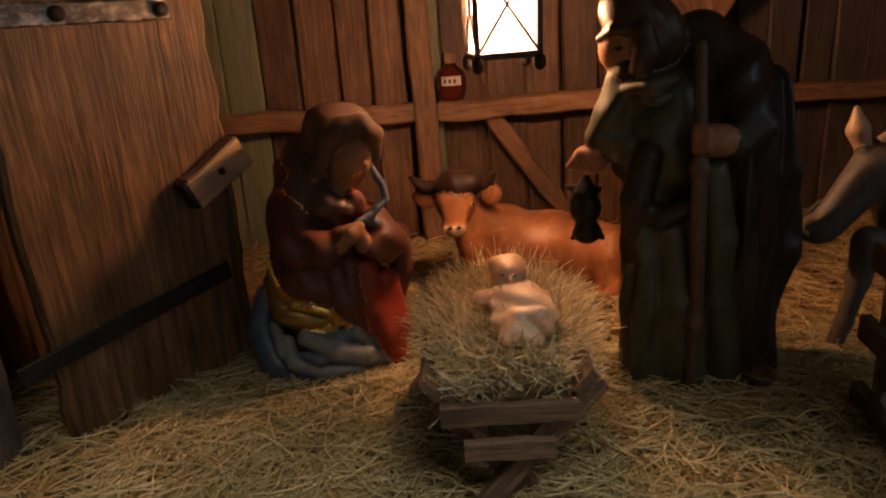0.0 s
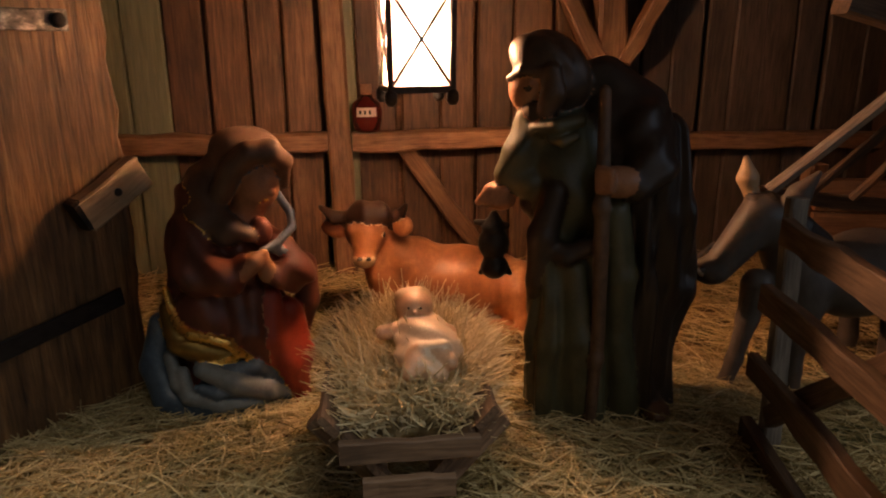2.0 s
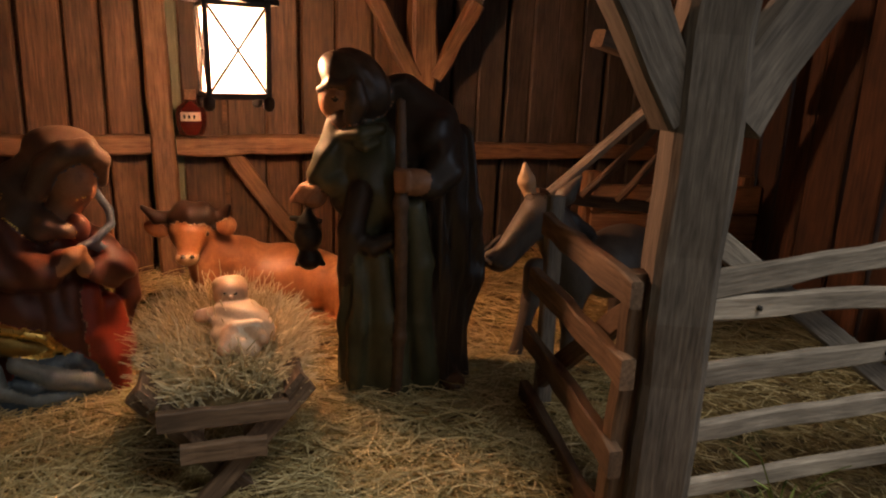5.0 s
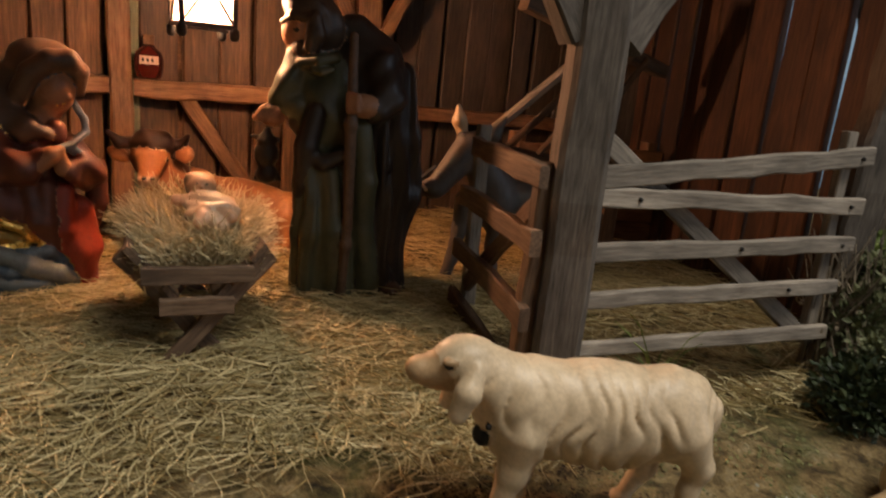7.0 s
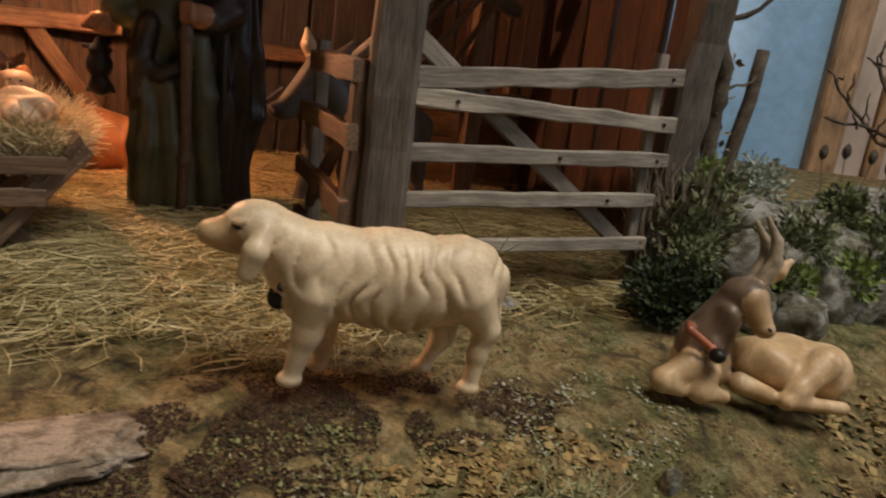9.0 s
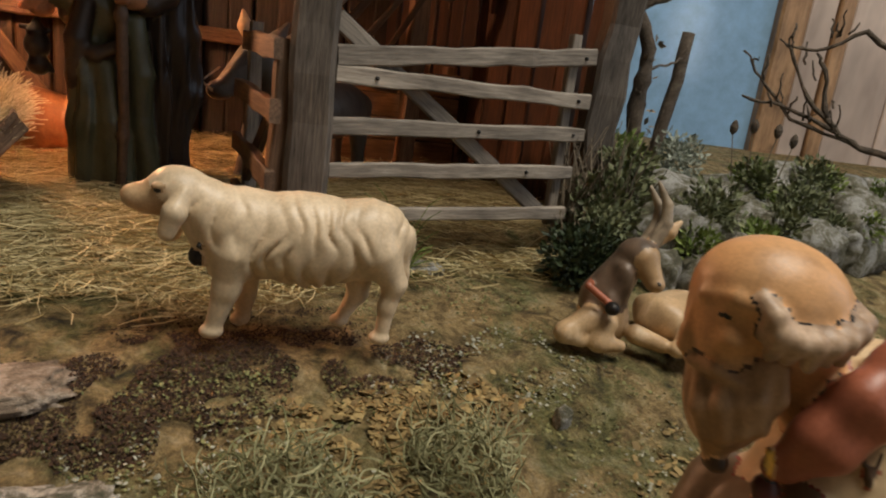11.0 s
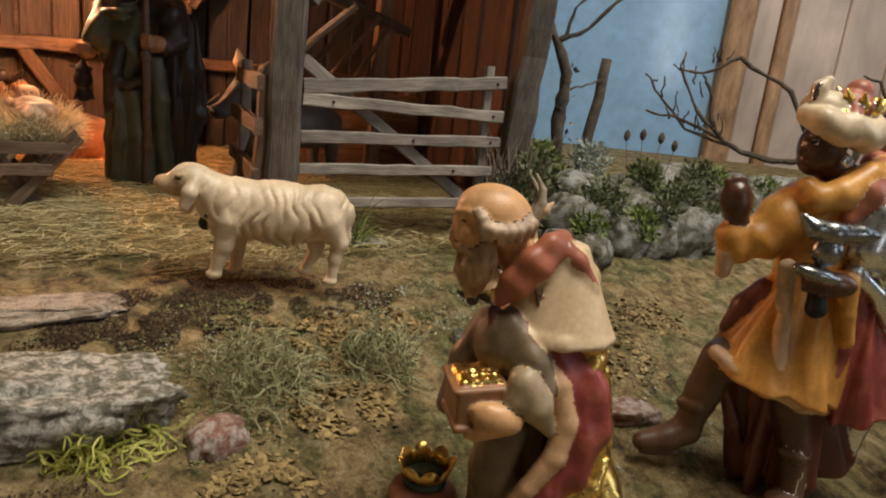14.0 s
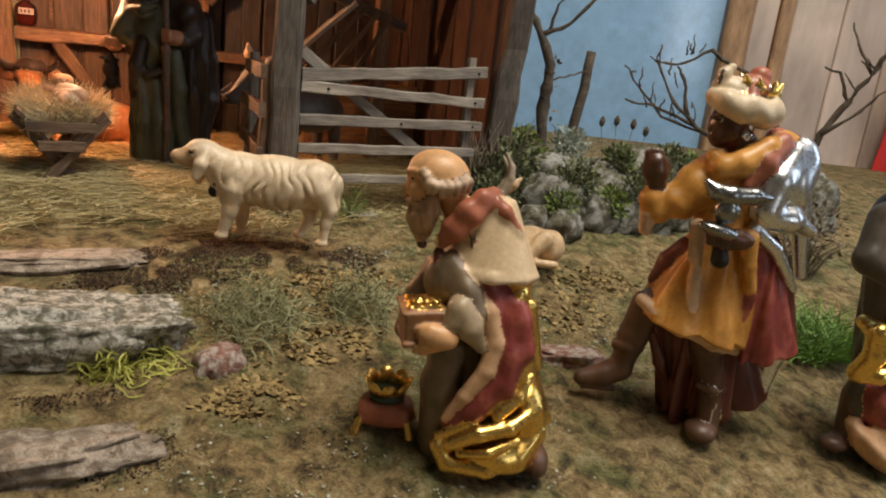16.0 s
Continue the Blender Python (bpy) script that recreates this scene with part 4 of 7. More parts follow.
# the kneeling mother in red and blue
def mother():
    F = []
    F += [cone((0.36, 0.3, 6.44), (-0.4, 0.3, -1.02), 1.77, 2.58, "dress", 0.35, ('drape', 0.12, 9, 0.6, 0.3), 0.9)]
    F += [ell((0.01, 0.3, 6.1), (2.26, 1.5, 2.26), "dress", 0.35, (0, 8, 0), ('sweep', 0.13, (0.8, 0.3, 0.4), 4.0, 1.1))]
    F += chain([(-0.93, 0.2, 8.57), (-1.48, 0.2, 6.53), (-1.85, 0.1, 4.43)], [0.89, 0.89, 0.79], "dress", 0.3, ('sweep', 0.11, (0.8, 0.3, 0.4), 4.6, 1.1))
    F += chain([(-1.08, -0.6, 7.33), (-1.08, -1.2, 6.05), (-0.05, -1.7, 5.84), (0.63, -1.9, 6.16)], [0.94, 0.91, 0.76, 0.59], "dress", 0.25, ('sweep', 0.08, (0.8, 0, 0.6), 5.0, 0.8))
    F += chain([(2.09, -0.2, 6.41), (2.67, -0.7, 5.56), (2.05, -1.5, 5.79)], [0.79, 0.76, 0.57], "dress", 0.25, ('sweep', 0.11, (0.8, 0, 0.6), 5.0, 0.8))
    F += chain([(0.47, -2.0, 5.97), (1.16, -2.1, 6.52), (1.55, -2.0, 6.76)], [0.42, 0.37, 0.2], "skin_shaded", 0.08)
    F += chain([(1.64, -1.8, 5.88), (1.49, -1.95, 6.66)], [0.37, 0.22], "skin_shaded", 0.08)
    F += chain([(0.93, -1.3, 4.87), (0.91, -1.6, 3.35), (1.19, -1.6, 1.96)], [0.49, 0.49, 0.34], "dress", 0.15)
    F += chain([(0.27, -1.3, 4.82), (0.47, -1.7, 3.44), (0.74, -1.7, 2.64)], [0.44, 0.44, 0.25], "dress", 0.15)
    # Knee folds towards the lantern take the lit tone.
    F += chain([(1.61, -1.2, 4.64), (1.63, -1.5, 2.96), (1.69, -1.4, 1.45)], [0.49, 0.49, 0.34], "dress_lit", 0.15)
    F += chain([(2.05, -0.7, 3.63), (2.31, -1.0, 1.86), (2.3, -1.0, 0.16)], [0.79, 0.91, 0.74], "dress_lit", 0.25, ('sweep', 0.11, (0.9, 0.2, 0.4), 4.6, 0.9))
    F += chain([(3.09, 0.0, 5.61), (3.15, 0.0, 4.03), (2.93, 0.0, 2.65)], [0.54, 0.49, 0.25], "dress", 0.2)
    F += [ell((-0.66, -0.9, 4.02), (1.53, 1.0, 1.18), "dress", 0.25, (0, 12, 0), ('sweep', 0.11, (0.8, 0.2, 0.5), 4.0, 0.9))]
    F += [ell((-1.02, -1.45, 2.8), (1.53, 0.55, 0.54), "gold_dull", 0.15, (0, 14, 0))]
    F += chain([(-2.36, -0.6, 4.36), (-2.15, -1.1, 3.46), (-1.59, -1.5, 2.89)], [0.39, 0.44, 0.34], "gold_dull", 0.12)
    F += chain([(-2.43, -0.5, 5.15), (-2.24, -0.9, 4.46), (-1.93, -1.35, 3.89), (-1.47, -1.75, 3.6), (-0.74, -1.95, 3.44), (-0.12, -2.0, 3.21), (0.28, -1.95, 2.7), (0.77, -1.8, 2.47)], [0.15, 0.17, 0.2, 0.22, 0.22, 0.22, 0.2, 0.15], "gold", 0.04)
    F += chain([(-2.68, -0.5, 3.84), (-2.36, -1.0, 3.02), (-1.74, -1.55, 2.57), (-0.93, -1.85, 2.35), (0.14, -1.95, 2.49)], [0.12, 0.12, 0.12, 0.12, 0.12], "gold", 0.04)
    F += [ell((-0.5, -0.6, 0.52), (2.76, 1.9, 1.23), "blue", 0.2, (0, -4, 0), ('sweep', 0.08, (0.35, 0.25, 1.0), 4.4, 1.7))]
    F += chain([(-2.82, -0.1, 3.57), (-3.13, -0.6, 1.96), (-2.65, -1.3, 0.76), (-1.22, -1.9, 0.03), (0.67, -1.9, -0.18), (2.03, -1.4, 0.07)], [0.49, 0.64, 0.64, 0.54, 0.49, 0.32], "blue", 0.15)
    F += chain([(-1.19, -1.9, 2.14), (0.04, -2.2, 1.53), (1.28, -2.05, 1.03), (2.16, -1.5, 0.44)], [0.37, 0.49, 0.44, 0.22], "blue_pale", 0.1)
    F += chain([(-1.97, -1.7, 1.99), (-1.81, -2.1, 1.12), (-0.53, -2.35, 0.66), (0.99, -2.1, 0.53)], [0.27, 0.3, 0.32, 0.22], "blue_pale", 0.08)
    F += chain([(-0.39, -1.95, 1.96), (0.91, -1.95, 2.05), (1.83, -1.6, 1.13)], [0.32, 0.34, 0.22], "blue", 0.1)
    F += chain([(-2.45, -1.2, 2.55), (-2.2, -1.8, 1.55), (-1.33, -2.1, 0.53)], [0.27, 0.27, 0.22], "blue_pale", 0.1)
    F += chain([(-1.25, -2.2, 1.44), (-0.7, -2.35, 1.21), (-0.0, -2.35, 1.17)], [0.2, 0.25, 0.17], "blue", 0.06)
    F += [ell((1.43, -0.55, 9.1), (0.86, 0.75, 1.11), "skin_shaded", 0.12, (20, 18, 0))]
    F += [cap((0.64, -0.1, 7.27), (1.07, -0.25, 8.36), 0.69, 0.69, "skin_shaded", 0.2)]
    F += chain([(1.95, -1.05, 9.25), (2.03, -1.12, 8.97)], [0.1, 0.15], "skin_shaded", 0.06)
    F += [ell((1.59, -1.22, 9.31), (0.17, 0.06, 0.07), "dark", 0.03)]
    F += [ell((1.66, -1.12, 8.64), (0.2, 0.08, 0.07), "collar", 0.03)]
    F += [ell((1.12, 0.15, 10.13), (1.53, 1.3, 1.4), "veil", 0.1, (0, 16, 0), ('sweep', 0.07, (0.7, 0.1, 0.7), 3.8, 1.0))]
    F += chain([(0.05, -0.8, 8.93), (0.55, -1.1, 9.97), (1.27, -1.3, 10.57), (2.0, -1.25, 10.63), (2.47, -0.85, 10.17), (2.46, -0.4, 9.22)], [0.44, 0.49, 0.49, 0.49, 0.42, 0.27], "veil", 0.12)
    F += chain([(-0.15, 0.2, 9.58), (-0.6, 0.0, 8.9), (-0.57, -0.6, 8.07), (0.24, -1.1, 7.55), (1.06, -1.25, 7.36)], [0.79, 0.84, 0.74, 0.57, 0.3], "veil", 0.18, ('sweep', 0.05, (0.7, 0, 0.7), 5.0, 0.9))
    F += chain([(-0.57, 0.4, 9.34), (-1.15, 0.3, 7.67)], [0.79, 0.74], "veil", 0.2)
    F += [ell((1.48, -0.95, 7.41), (0.44, 0.4, 0.59), "dress", 0.1)]
    F += chain([(2.19, -0.2, 8.78), (2.67, -0.3, 7.98), (2.7, -0.6, 7.42), (2.03, -1.2, 6.91), (1.46, -1.6, 6.8)], [0.17, 0.17, 0.17, 0.17, 0.12], "blue", 0.08)
    F += chain([(1.87, -1.2, 6.74), (2.63, -0.8, 6.3), (3.01, -0.4, 5.48)], [0.2, 0.25, 0.2], "blue", 0.08)
    return F


def ox():
    F = []
    F += [ell((1.29, 2.2, 1.92), (3.59, 2.2, 2.07), "ox", 0.6, (0, 6, 0), ("sweep", 0.05, (0.9, 0.2, -0.4), 2.2, 1.0)), ell((-1.5, 2.2, 2.32), (1.84, 1.9, 2.18), "ox", 0.6)]
    F += [ell((3.97, 1.2, 1.56), (1.26, 1.6, 1.90), "ox", 0.4)]
    F += chain([(4.0, 0.3, 1.88), (4.38, -0.3, 0.52), (4.0, -0.6, -0.1), (1.75, -0.7, -0.32)], [0.86, 0.63, 0.49, 0.37], "ox", 0.25)
    F += [ell((1.46, -0.7, -0.31), (0.52, 0.42, 0.34), "ox_pale", 0.1), ell((2.51, 0.2, -0.02), (1.26, 0.6, 0.46), "ox", 0.25)]
    F += [cap((-2.75, 0.8, 0.58), (0.26, 0.2, -0.22), 0.69, 0.40, "ox", 0.3)]
    F += [cap((-1.78, 1.8, 3.11), (-3.5, 1.0, 4.34), 1.49, 1.09, "ox", 0.4), cap((-2.86, 0.8, 1.56), (-3.5, 0.5, 3.57), 0.86, 0.75, "ox", 0.4), cap((-3.28, 0.6, 0.68), (-3.45, 0.2, 3.04), 0.52, 0.57, "ox", 0.3)]
    F += [ell((-4.0, 0.4, 5.38), (1.09, 1.1, 1.15), "ox", 0.3), cap((-3.95, -0.2, 5.3), (-4.04, -0.7, 4.41), 0.83, 0.57, "ox", 0.22)]
    F += [ell((-3.9, 0.4, 6.21), (1.22, 1.08, 0.78), "ox_dark", 0.15, (0, 0, 0), ("sweep", 0.07, (0.9, 0.3, 0.2), 6, 0.9))]
    F += [ell((-4.05, -1.0, 4.23), (0.57, 0.4, 0.37), "ox_pale", 0.2), ell((-4.26, -1.36, 4.41), (0.11, 0.1, 0.09), "dark", 0.05), ell((-3.76, -1.36, 4.4), (0.11, 0.1, 0.09), "dark", 0.05)]
    F += [ell((-4.65, -0.3, 5.34), (0.17, 0.2, 0.14), "dark", 0.05), ell((-3.14, -0.3, 5.36), (0.17, 0.2, 0.14), "dark", 0.05)]
    F += chain([(-4.84, 0.5, 6.09), (-5.63, 0.4, 6.14), (-6.22, 0.0, 6.77)], [0.37, 0.34, 0.14], "ox_dark", 0.1)
    F += chain([(-2.93, 0.5, 6.1), (-2.34, 0.4, 6.17), (-1.96, 0.0, 6.78)], [0.37, 0.34, 0.14], "ox_dark", 0.1)
    F += [ell((-5.7, 0.6, 5.43), (0.69, 0.25, 0.40), "ox", 0.1, (0, 25, 0)), ell((-2.13, 0.3, 5.62), (0.52, 0.25, 0.57), "ox", 0.1, (0, 30, 0))]
    return F


def donkey():
    F = []
    F += [ell((2.86, 3.6, 4.74), (1.89, 3.6, 1.89), "donkey", 0.5, (0, 0, -28)), ell((0.36, 0.9, 4.73), (1.14, 1.4, 1.80), "donkey", 0.5)]
    F += [cap((0.04, 0.9, 5.46), (-1.13, 0.2, 7.62), 1.18, 0.90, "donkey", 0.4)]
    F += [cap((-1.57, -0.1, 7.64), (-2.71, -0.9, 6.02), 0.90, 0.66, "donkey", 0.35), ell((-3.21, -1.15, 5.52), (0.76, 0.66, 0.57), "donkey", 0.3)]
    F += [ell((-2.0, -1.0, 7.16), (0.21, 0.15, 0.14), "dark", 0.06), ell((-3.54, -1.7, 5.74), (0.12, 0.13, 0.09), "dark", 0.05), cap((-3.73, -1.5, 5.26), (-3.16, -1.6, 5.22), 0.07, 0.07, "dark", 0.05)]
    F += [ell((-1.53, 0.1, 8.25), (0.66, 0.62, 0.43), "donkey_dark", 0.2, (0, 0, 0), ("sweep", 0.09, (0.9, 0.3, 0.2), 7, 0.8))]
    F += chain([(-0.95, 0.5, 8.05), (0.18, 1.2, 7.15), (1.11, 2.0, 6.42)], [0.38, 0.40, 0.35], "donkey_dark", 0.2)
    F += chain([(-1.92, 0.2, 8.39), (-2.18, 0.1, 9.22), (-2.32, 0.1, 10.03)], [0.28, 0.43, 0.12], "face", 0.1)
    F += chain([(-0.98, 0.0, 7.79), (-0.26, -0.2, 8.72), (0.32, -0.3, 9.62)], [0.28, 0.47, 0.12], "donkey", 0.1)
    F += chain([(-1.37, -0.2, 4.86), (-1.58, -0.2, 3.29), (-1.9, -0.2, 1.38), (-2.29, -0.2, -0.12)], [0.66, 0.43, 0.33, 0.35], "donkey", 0.25)
    F += chain([(0.65, 0.4, 3.91), (0.4, 0.3, 2.36), (0.45, 0.3, 1.03), (0.44, 0.3, 0.22)], [0.66, 0.45, 0.33, 0.38], "donkey", 0.25)
    F += [cap((-2.25, -0.2, -0.05), (-2.41, -0.2, -0.36), 0.33, 0.40, "donkey_dark", 0.06)]
    for x, y in ((3.0, 6.0), (4.6, 5.2)):
        F += chain([(x, y, 5.0), (x + 0.1, y, 2.8), (x + 0.2, y, 0.9), (x + 0.2, y - 0.05, 0.1)], [0.85, 0.52, 0.40, 0.48], "donkey", 0.3)
    F += [cap((-3.52, -1.7, 5.5), (-4.08, -2.0, 6.01), 0.09, 0.07, "fur", 0.04), cap((-3.21, -1.5, 6.78), (-3.95, -2.0, 6.07), 0.09, 0.07, "fur", 0.04)]
    return F


def sheep():
    F = []
    wool = ("wool", 0.27, 0.60, 2.4)
    F += [ell((0.52, 0.0, 3.92), (2.86, 1.45, 1.63), "cream", 0.4, (0, 3, 0), wool), ell((-1.49, 0.0, 4.02), (1.25, 1.25, 1.56), "cream", 0.4, (0, 0, 0), wool)]
    F += [ell((2.62, 0.0, 4.0), (1.32, 1.3, 1.46), "cream", 0.4, (0, 0, 0), wool)]
    F += [cap((-1.93, 0.0, 4.32), (-3.36, 0.0, 5.26), 1.18, 0.80, "cream", 0.35, wool), cap((-2.21, 0.0, 3.41), (-2.93, 0.0, 4.62), 0.83, 0.69, "cream", 0.35, wool)]
    F += [ell((-3.68, 0.0, 5.47), (0.87, 0.78, 0.69), "cream", 0.2, (0, 10, 0))]
    F += [cap((-3.99, 0.0, 5.29), (-4.83, 0.0, 5.1), 0.62, 0.43, "face", 0.25), ell((-5.04, 0.0, 5.12), (0.35, 0.4, 0.35), "face", 0.15), cap((-3.82, 0.0, 4.89), (-4.59, 0.0, 4.85), 0.45, 0.31, "face", 0.2)]
    for s in (-1, 1):
        F += [ell(np.array((-4.18, 0.0, 5.48)) + np.array((0, s * 0.62, 0)), (0.19, 0.1, 0.10), "dark", 0.04), ell(np.array((-4.19, 0.0, 5.61)) + np.array((0, s * 0.64, 0)), (0.28, 0.12, 0.09), "face", 0.08)]
        F += [ell(np.array((-5.21, 0.0, 5.15)) + np.array((0, s * 0.22, 0)), (0.07, 0.08, 0.07), "dark", 0.04)]
    F += chain([(-3.46, -0.72, 5.43), (-3.71, -1.0, 4.87), (-3.93, -0.98, 4.23)], [0.26, 0.38, 0.28], "cream", 0.1)
    F += chain([(-3.36, 0.72, 5.2), (-3.66, 1.0, 4.3), (-3.89, 0.98, 3.66)], [0.26, 0.38, 0.28], "cream", 0.1)
    F += [ell((-2.99, -0.3, 3.28), (0.33, 0.34, 0.36), "iron", 0.06), cap((-2.97, -0.8, 3.75), (-2.7, 0.8, 3.49), 0.10, 0.10, "iron", 0.05)]
    F += chain([(-1.88, -0.7, 3.49), (-2.07, -0.7, 2.32), (-2.4, -0.7, 1.12)], [0.72, 0.44, 0.30], "cream", 0.25)
    F += [ell((-2.51, -0.7, 0.79), (0.40, 0.36, 0.26), "cream", 0.15)]
    F += chain([(-1.45, 0.65, 2.83), (-1.42, 0.65, 1.68), (-1.46, 0.65, 0.89)], [0.66, 0.37, 0.27], "cream", 0.25)
    F += [ell((-1.57, 0.65, 0.67), (0.35, 0.34, 0.23), "cream", 0.15)]
    F += chain([(2.95, -0.7, 3.64), (3.62, -0.7, 2.59), (3.43, -0.7, 1.72), (3.34, -0.7, 0.88)], [0.85, 0.42, 0.30, 0.27], "cream", 0.25)
    F += [ell((3.25, -0.7, 0.52), (0.38, 0.36, 0.26), "cream", 0.15)]
    F += chain([(2.55, 0.65, 2.75), (2.61, 0.65, 1.74), (2.16, 0.65, 0.95)], [0.72, 0.36, 0.26], "cream", 0.25)
    F += [ell((1.98, 0.65, 0.65), (0.36, 0.34, 0.23), "cream", 0.15)]
    F += chain([(3.50, 0.0, 4.75), (3.92, 0.0, 4.05), (4.02, 0.0, 2.55)], [0.40, 0.42, 0.24], "cream", 0.35, ("wool", 0.14, 0.4, 0.9))
    return F


def goat():
    F = []
    F += [ell((1.35, 0.4, 1.09), (2.22, 1.7, 1.29), "goat", 0.5, (0, 6, 0), ("sweep", 0.09, (0.8, 0.3, 0.5), 3.6, 1.3))]
    F += [ell((-2.47, 0.2, 1.11), (1.15, 1.2, 1.29), "goat", 0.4), ell((2.66, -0.3, 1.22), (1.02, 1.2, 1.20), "goat", 0.35, (0, 10, 0))]
    F += chain([(-3.59, -0.9, 1.43), (-4.62, -1.1, 0.88), (-3.96, -1.3, 0.61)], [0.58, 0.44, 0.29], "goat", 0.25)
    F += chain([(-2.96, -1.1, 1.32), (-3.25, -1.5, 0.65), (-2.34, -1.6, 0.55)], [0.58, 0.40, 0.27], "goat", 0.25)
    F += chain([(2.08, -1.0, 1.89), (0.8, -1.5, 0.92), (0.29, -1.7, 0.52), (2.68, -1.8, 0.38)], [0.66, 0.44, 0.29, 0.27], "goat", 0.25)
    F += [cap((-1.36, -1.0, 0.87), (-0.16, -1.2, 0.49), 0.44, 0.35, "goat", 0.25)]
    F += [cap((-2.69, 0.0, 2.16), (-1.87, -0.2, 4.06), 1.02, 0.66, "goat_dark", 0.4), cap((-2.77, -0.9, 2.18), (-2.26, -0.8, 3.56), 0.44, 0.44, "goat_dark", 0.3, ("sweep", 0.07, (0.9, 0.3, 0.3), 6.0, 0.9))]
    F += [ell((-1.62, -0.4, 4.31), (0.80, 0.85, 0.66), "goat_dark", 0.25), cap((-1.58, -0.8, 4.17), (-1.21, -1.3, 3.36), 0.62, 0.40, "face", 0.25)]
    F += [ell((-1.15, -1.4, 3.26), (0.35, 0.4, 0.29), "face", 0.15), ell((-1.34, -1.15, 4.43), (0.18, 0.12, 0.11), "dark", 0.04), ell((-1.2, -1.72, 3.39), (0.09, 0.1, 0.07), "dark", 0.04)]
    F += chain([(-1.09, -0.4, 4.87), (-0.65, -0.3, 5.67), (-0.62, -0.1, 6.41), (-1.04, 0.2, 7.28)], [0.31, 0.27, 0.22, 0.09], "horn", 0.08)
    F += chain([(-1.21, 0.0, 4.78), (-0.69, 0.3, 5.61), (-0.68, 0.5, 6.25), (-1.07, 0.8, 6.97)], [0.29, 0.24, 0.20, 0.09], "horn", 0.08)
    F += chain([(-0.9, -0.3, 4.76), (-0.41, -0.3, 5.3), (0.01, -0.3, 5.75)], [0.20, 0.31, 0.11], "goat", 0.1)
    F += [cap((-3.93, -1.0, 2.94), (-3.07, -1.5, 2.35), 0.16, 0.16, "collar", 0.06), cap((-3.93, -1.0, 2.94), (-3.0, 0.6, 2.7), 0.16, 0.16, "collar", 0.06)]
    F += [ell((-3.06, -1.75, 2.26), (0.31, 0.34, 0.29), "iron", 0.05)]
    return F


# the kneeling bald king with an open chest
def old_king():
    F = []
    F += [cone((-0.3, 0.1, -0.42), (-0.96, 0.1, 7.91), 1.7, 1.09, "robe_grey", 0.3, ('drape', 0.1, 7, 0.6, 0.2), 0.9)]
    F += chain([(-1.42, -0.5, 0.53), (-1.43, -0.8, 3.45), (-1.11, -0.7, 5.2)], [0.71, 0.84, 0.79], "robe_grey", 0.25)
    F += [ell((-1.14, -1.05, 3.02), (0.52, 0.45, 1.7), "beard", 0.12, (0, 8, 0))]
    F += chain([(-1.62, -1.0, 0.66), (-1.85, -1.15, 2.69), (-1.71, -1.2, 4.63)], [0.19, 0.19, 0.16], "robe_grey", 0.1)
    F += [cap((0.69, 0.5, 7.4), (2.13, 0.5, 1.02), 1.09, 1.43, "gold", 0.25)]
    F += chain([(-0.02, -0.6, 7.97), (1.18, -0.95, 6.72), (1.35, -1.15, 5.42), (0.87, -1.4, 4.04), (-0.11, -1.6, 2.86), (-0.93, -1.6, 2.05)], [0.75, 0.79, 0.79, 0.73, 0.63, 0.33], "robe_red", 0.2, ('sweep', 0.05, (1.0, 0.2, 0.3), 5.0, 0.8))
    F += chain([(-0.57, -1.0, 8.04), (0.2, -1.4, 7.06), (0.56, -1.65, 5.83), (0.32, -1.85, 4.7), (-0.43, -1.95, 3.52), (-1.11, -1.9, 2.39)], [0.33, 0.41, 0.41, 0.37, 0.3, 0.16], "hem", 0.14)
    F += chain([(1.25, -1.2, 7.38), (1.49, -1.35, 6.23), (1.31, -1.5, 5.01), (0.49, -1.75, 3.74), (-0.42, -1.85, 2.67)], [0.3, 0.35, 0.35, 0.3, 0.19], "robe_red", 0.15)
    F += chain([(0.52, -0.7, 8.24), (1.44, -0.95, 7.59), (1.96, -1.0, 6.56), (2.12, -1.1, 5.63), (1.87, -1.4, 4.39), (0.96, -1.75, 3.2), (-0.12, -1.95, 2.36), (-1.28, -1.9, 1.63)], [0.27, 0.22, 0.16, 0.16, 0.18, 0.2, 0.23, 0.2], "gold", 0.06)
    F += [ell((1.3, -0.3, 7.75), (0.57, 1.0, 0.65), "gold", 0.15)]
    F += [ell((0.97, -0.9, 0.77), (2.24, 1.5, 1.2), "gold", 0.2, (0, -14, 0), ('sweep', 0.1, (0.45, 0.2, 0.9), 3.6, 1.4))]
    F += [ell((2.34, -0.3, 2.29), (0.98, 1.4, 1.7), "gold", 0.25, (0, -6, 0))]
    F += chain([(-1.3, -1.9, 1.18), (-0.81, -2.0, 0.45), (0.8, -2.1, 0.38), (2.15, -1.8, 0.96), (2.98, -1.2, 1.98)], [0.35, 0.41, 0.38, 0.38, 0.24], "gold", 0.12)
    F += chain([(-0.79, -2.1, 1.37), (0.29, -2.3, 2.07), (1.58, -2.0, 2.35), (2.72, -1.2, 2.99)], [0.3, 0.35, 0.35, 0.24], "gold", 0.12)
    F += chain([(-0.36, -2.25, 1.08), (0.78, -2.4, 1.32), (1.93, -2.0, 1.8)], [0.19, 0.24, 0.19], "gold", 0.08)
    F += chain([(1.0, -2.0, 2.79), (1.85, -1.6, 3.55), (2.23, -1.2, 4.4)], [0.24, 0.27, 0.14], "gold", 0.1)
    F += [cap((2.55, 0.3, 3.97), (3.38, 0.3, 1.77), 0.19, 0.3, "gold", 0.1)]
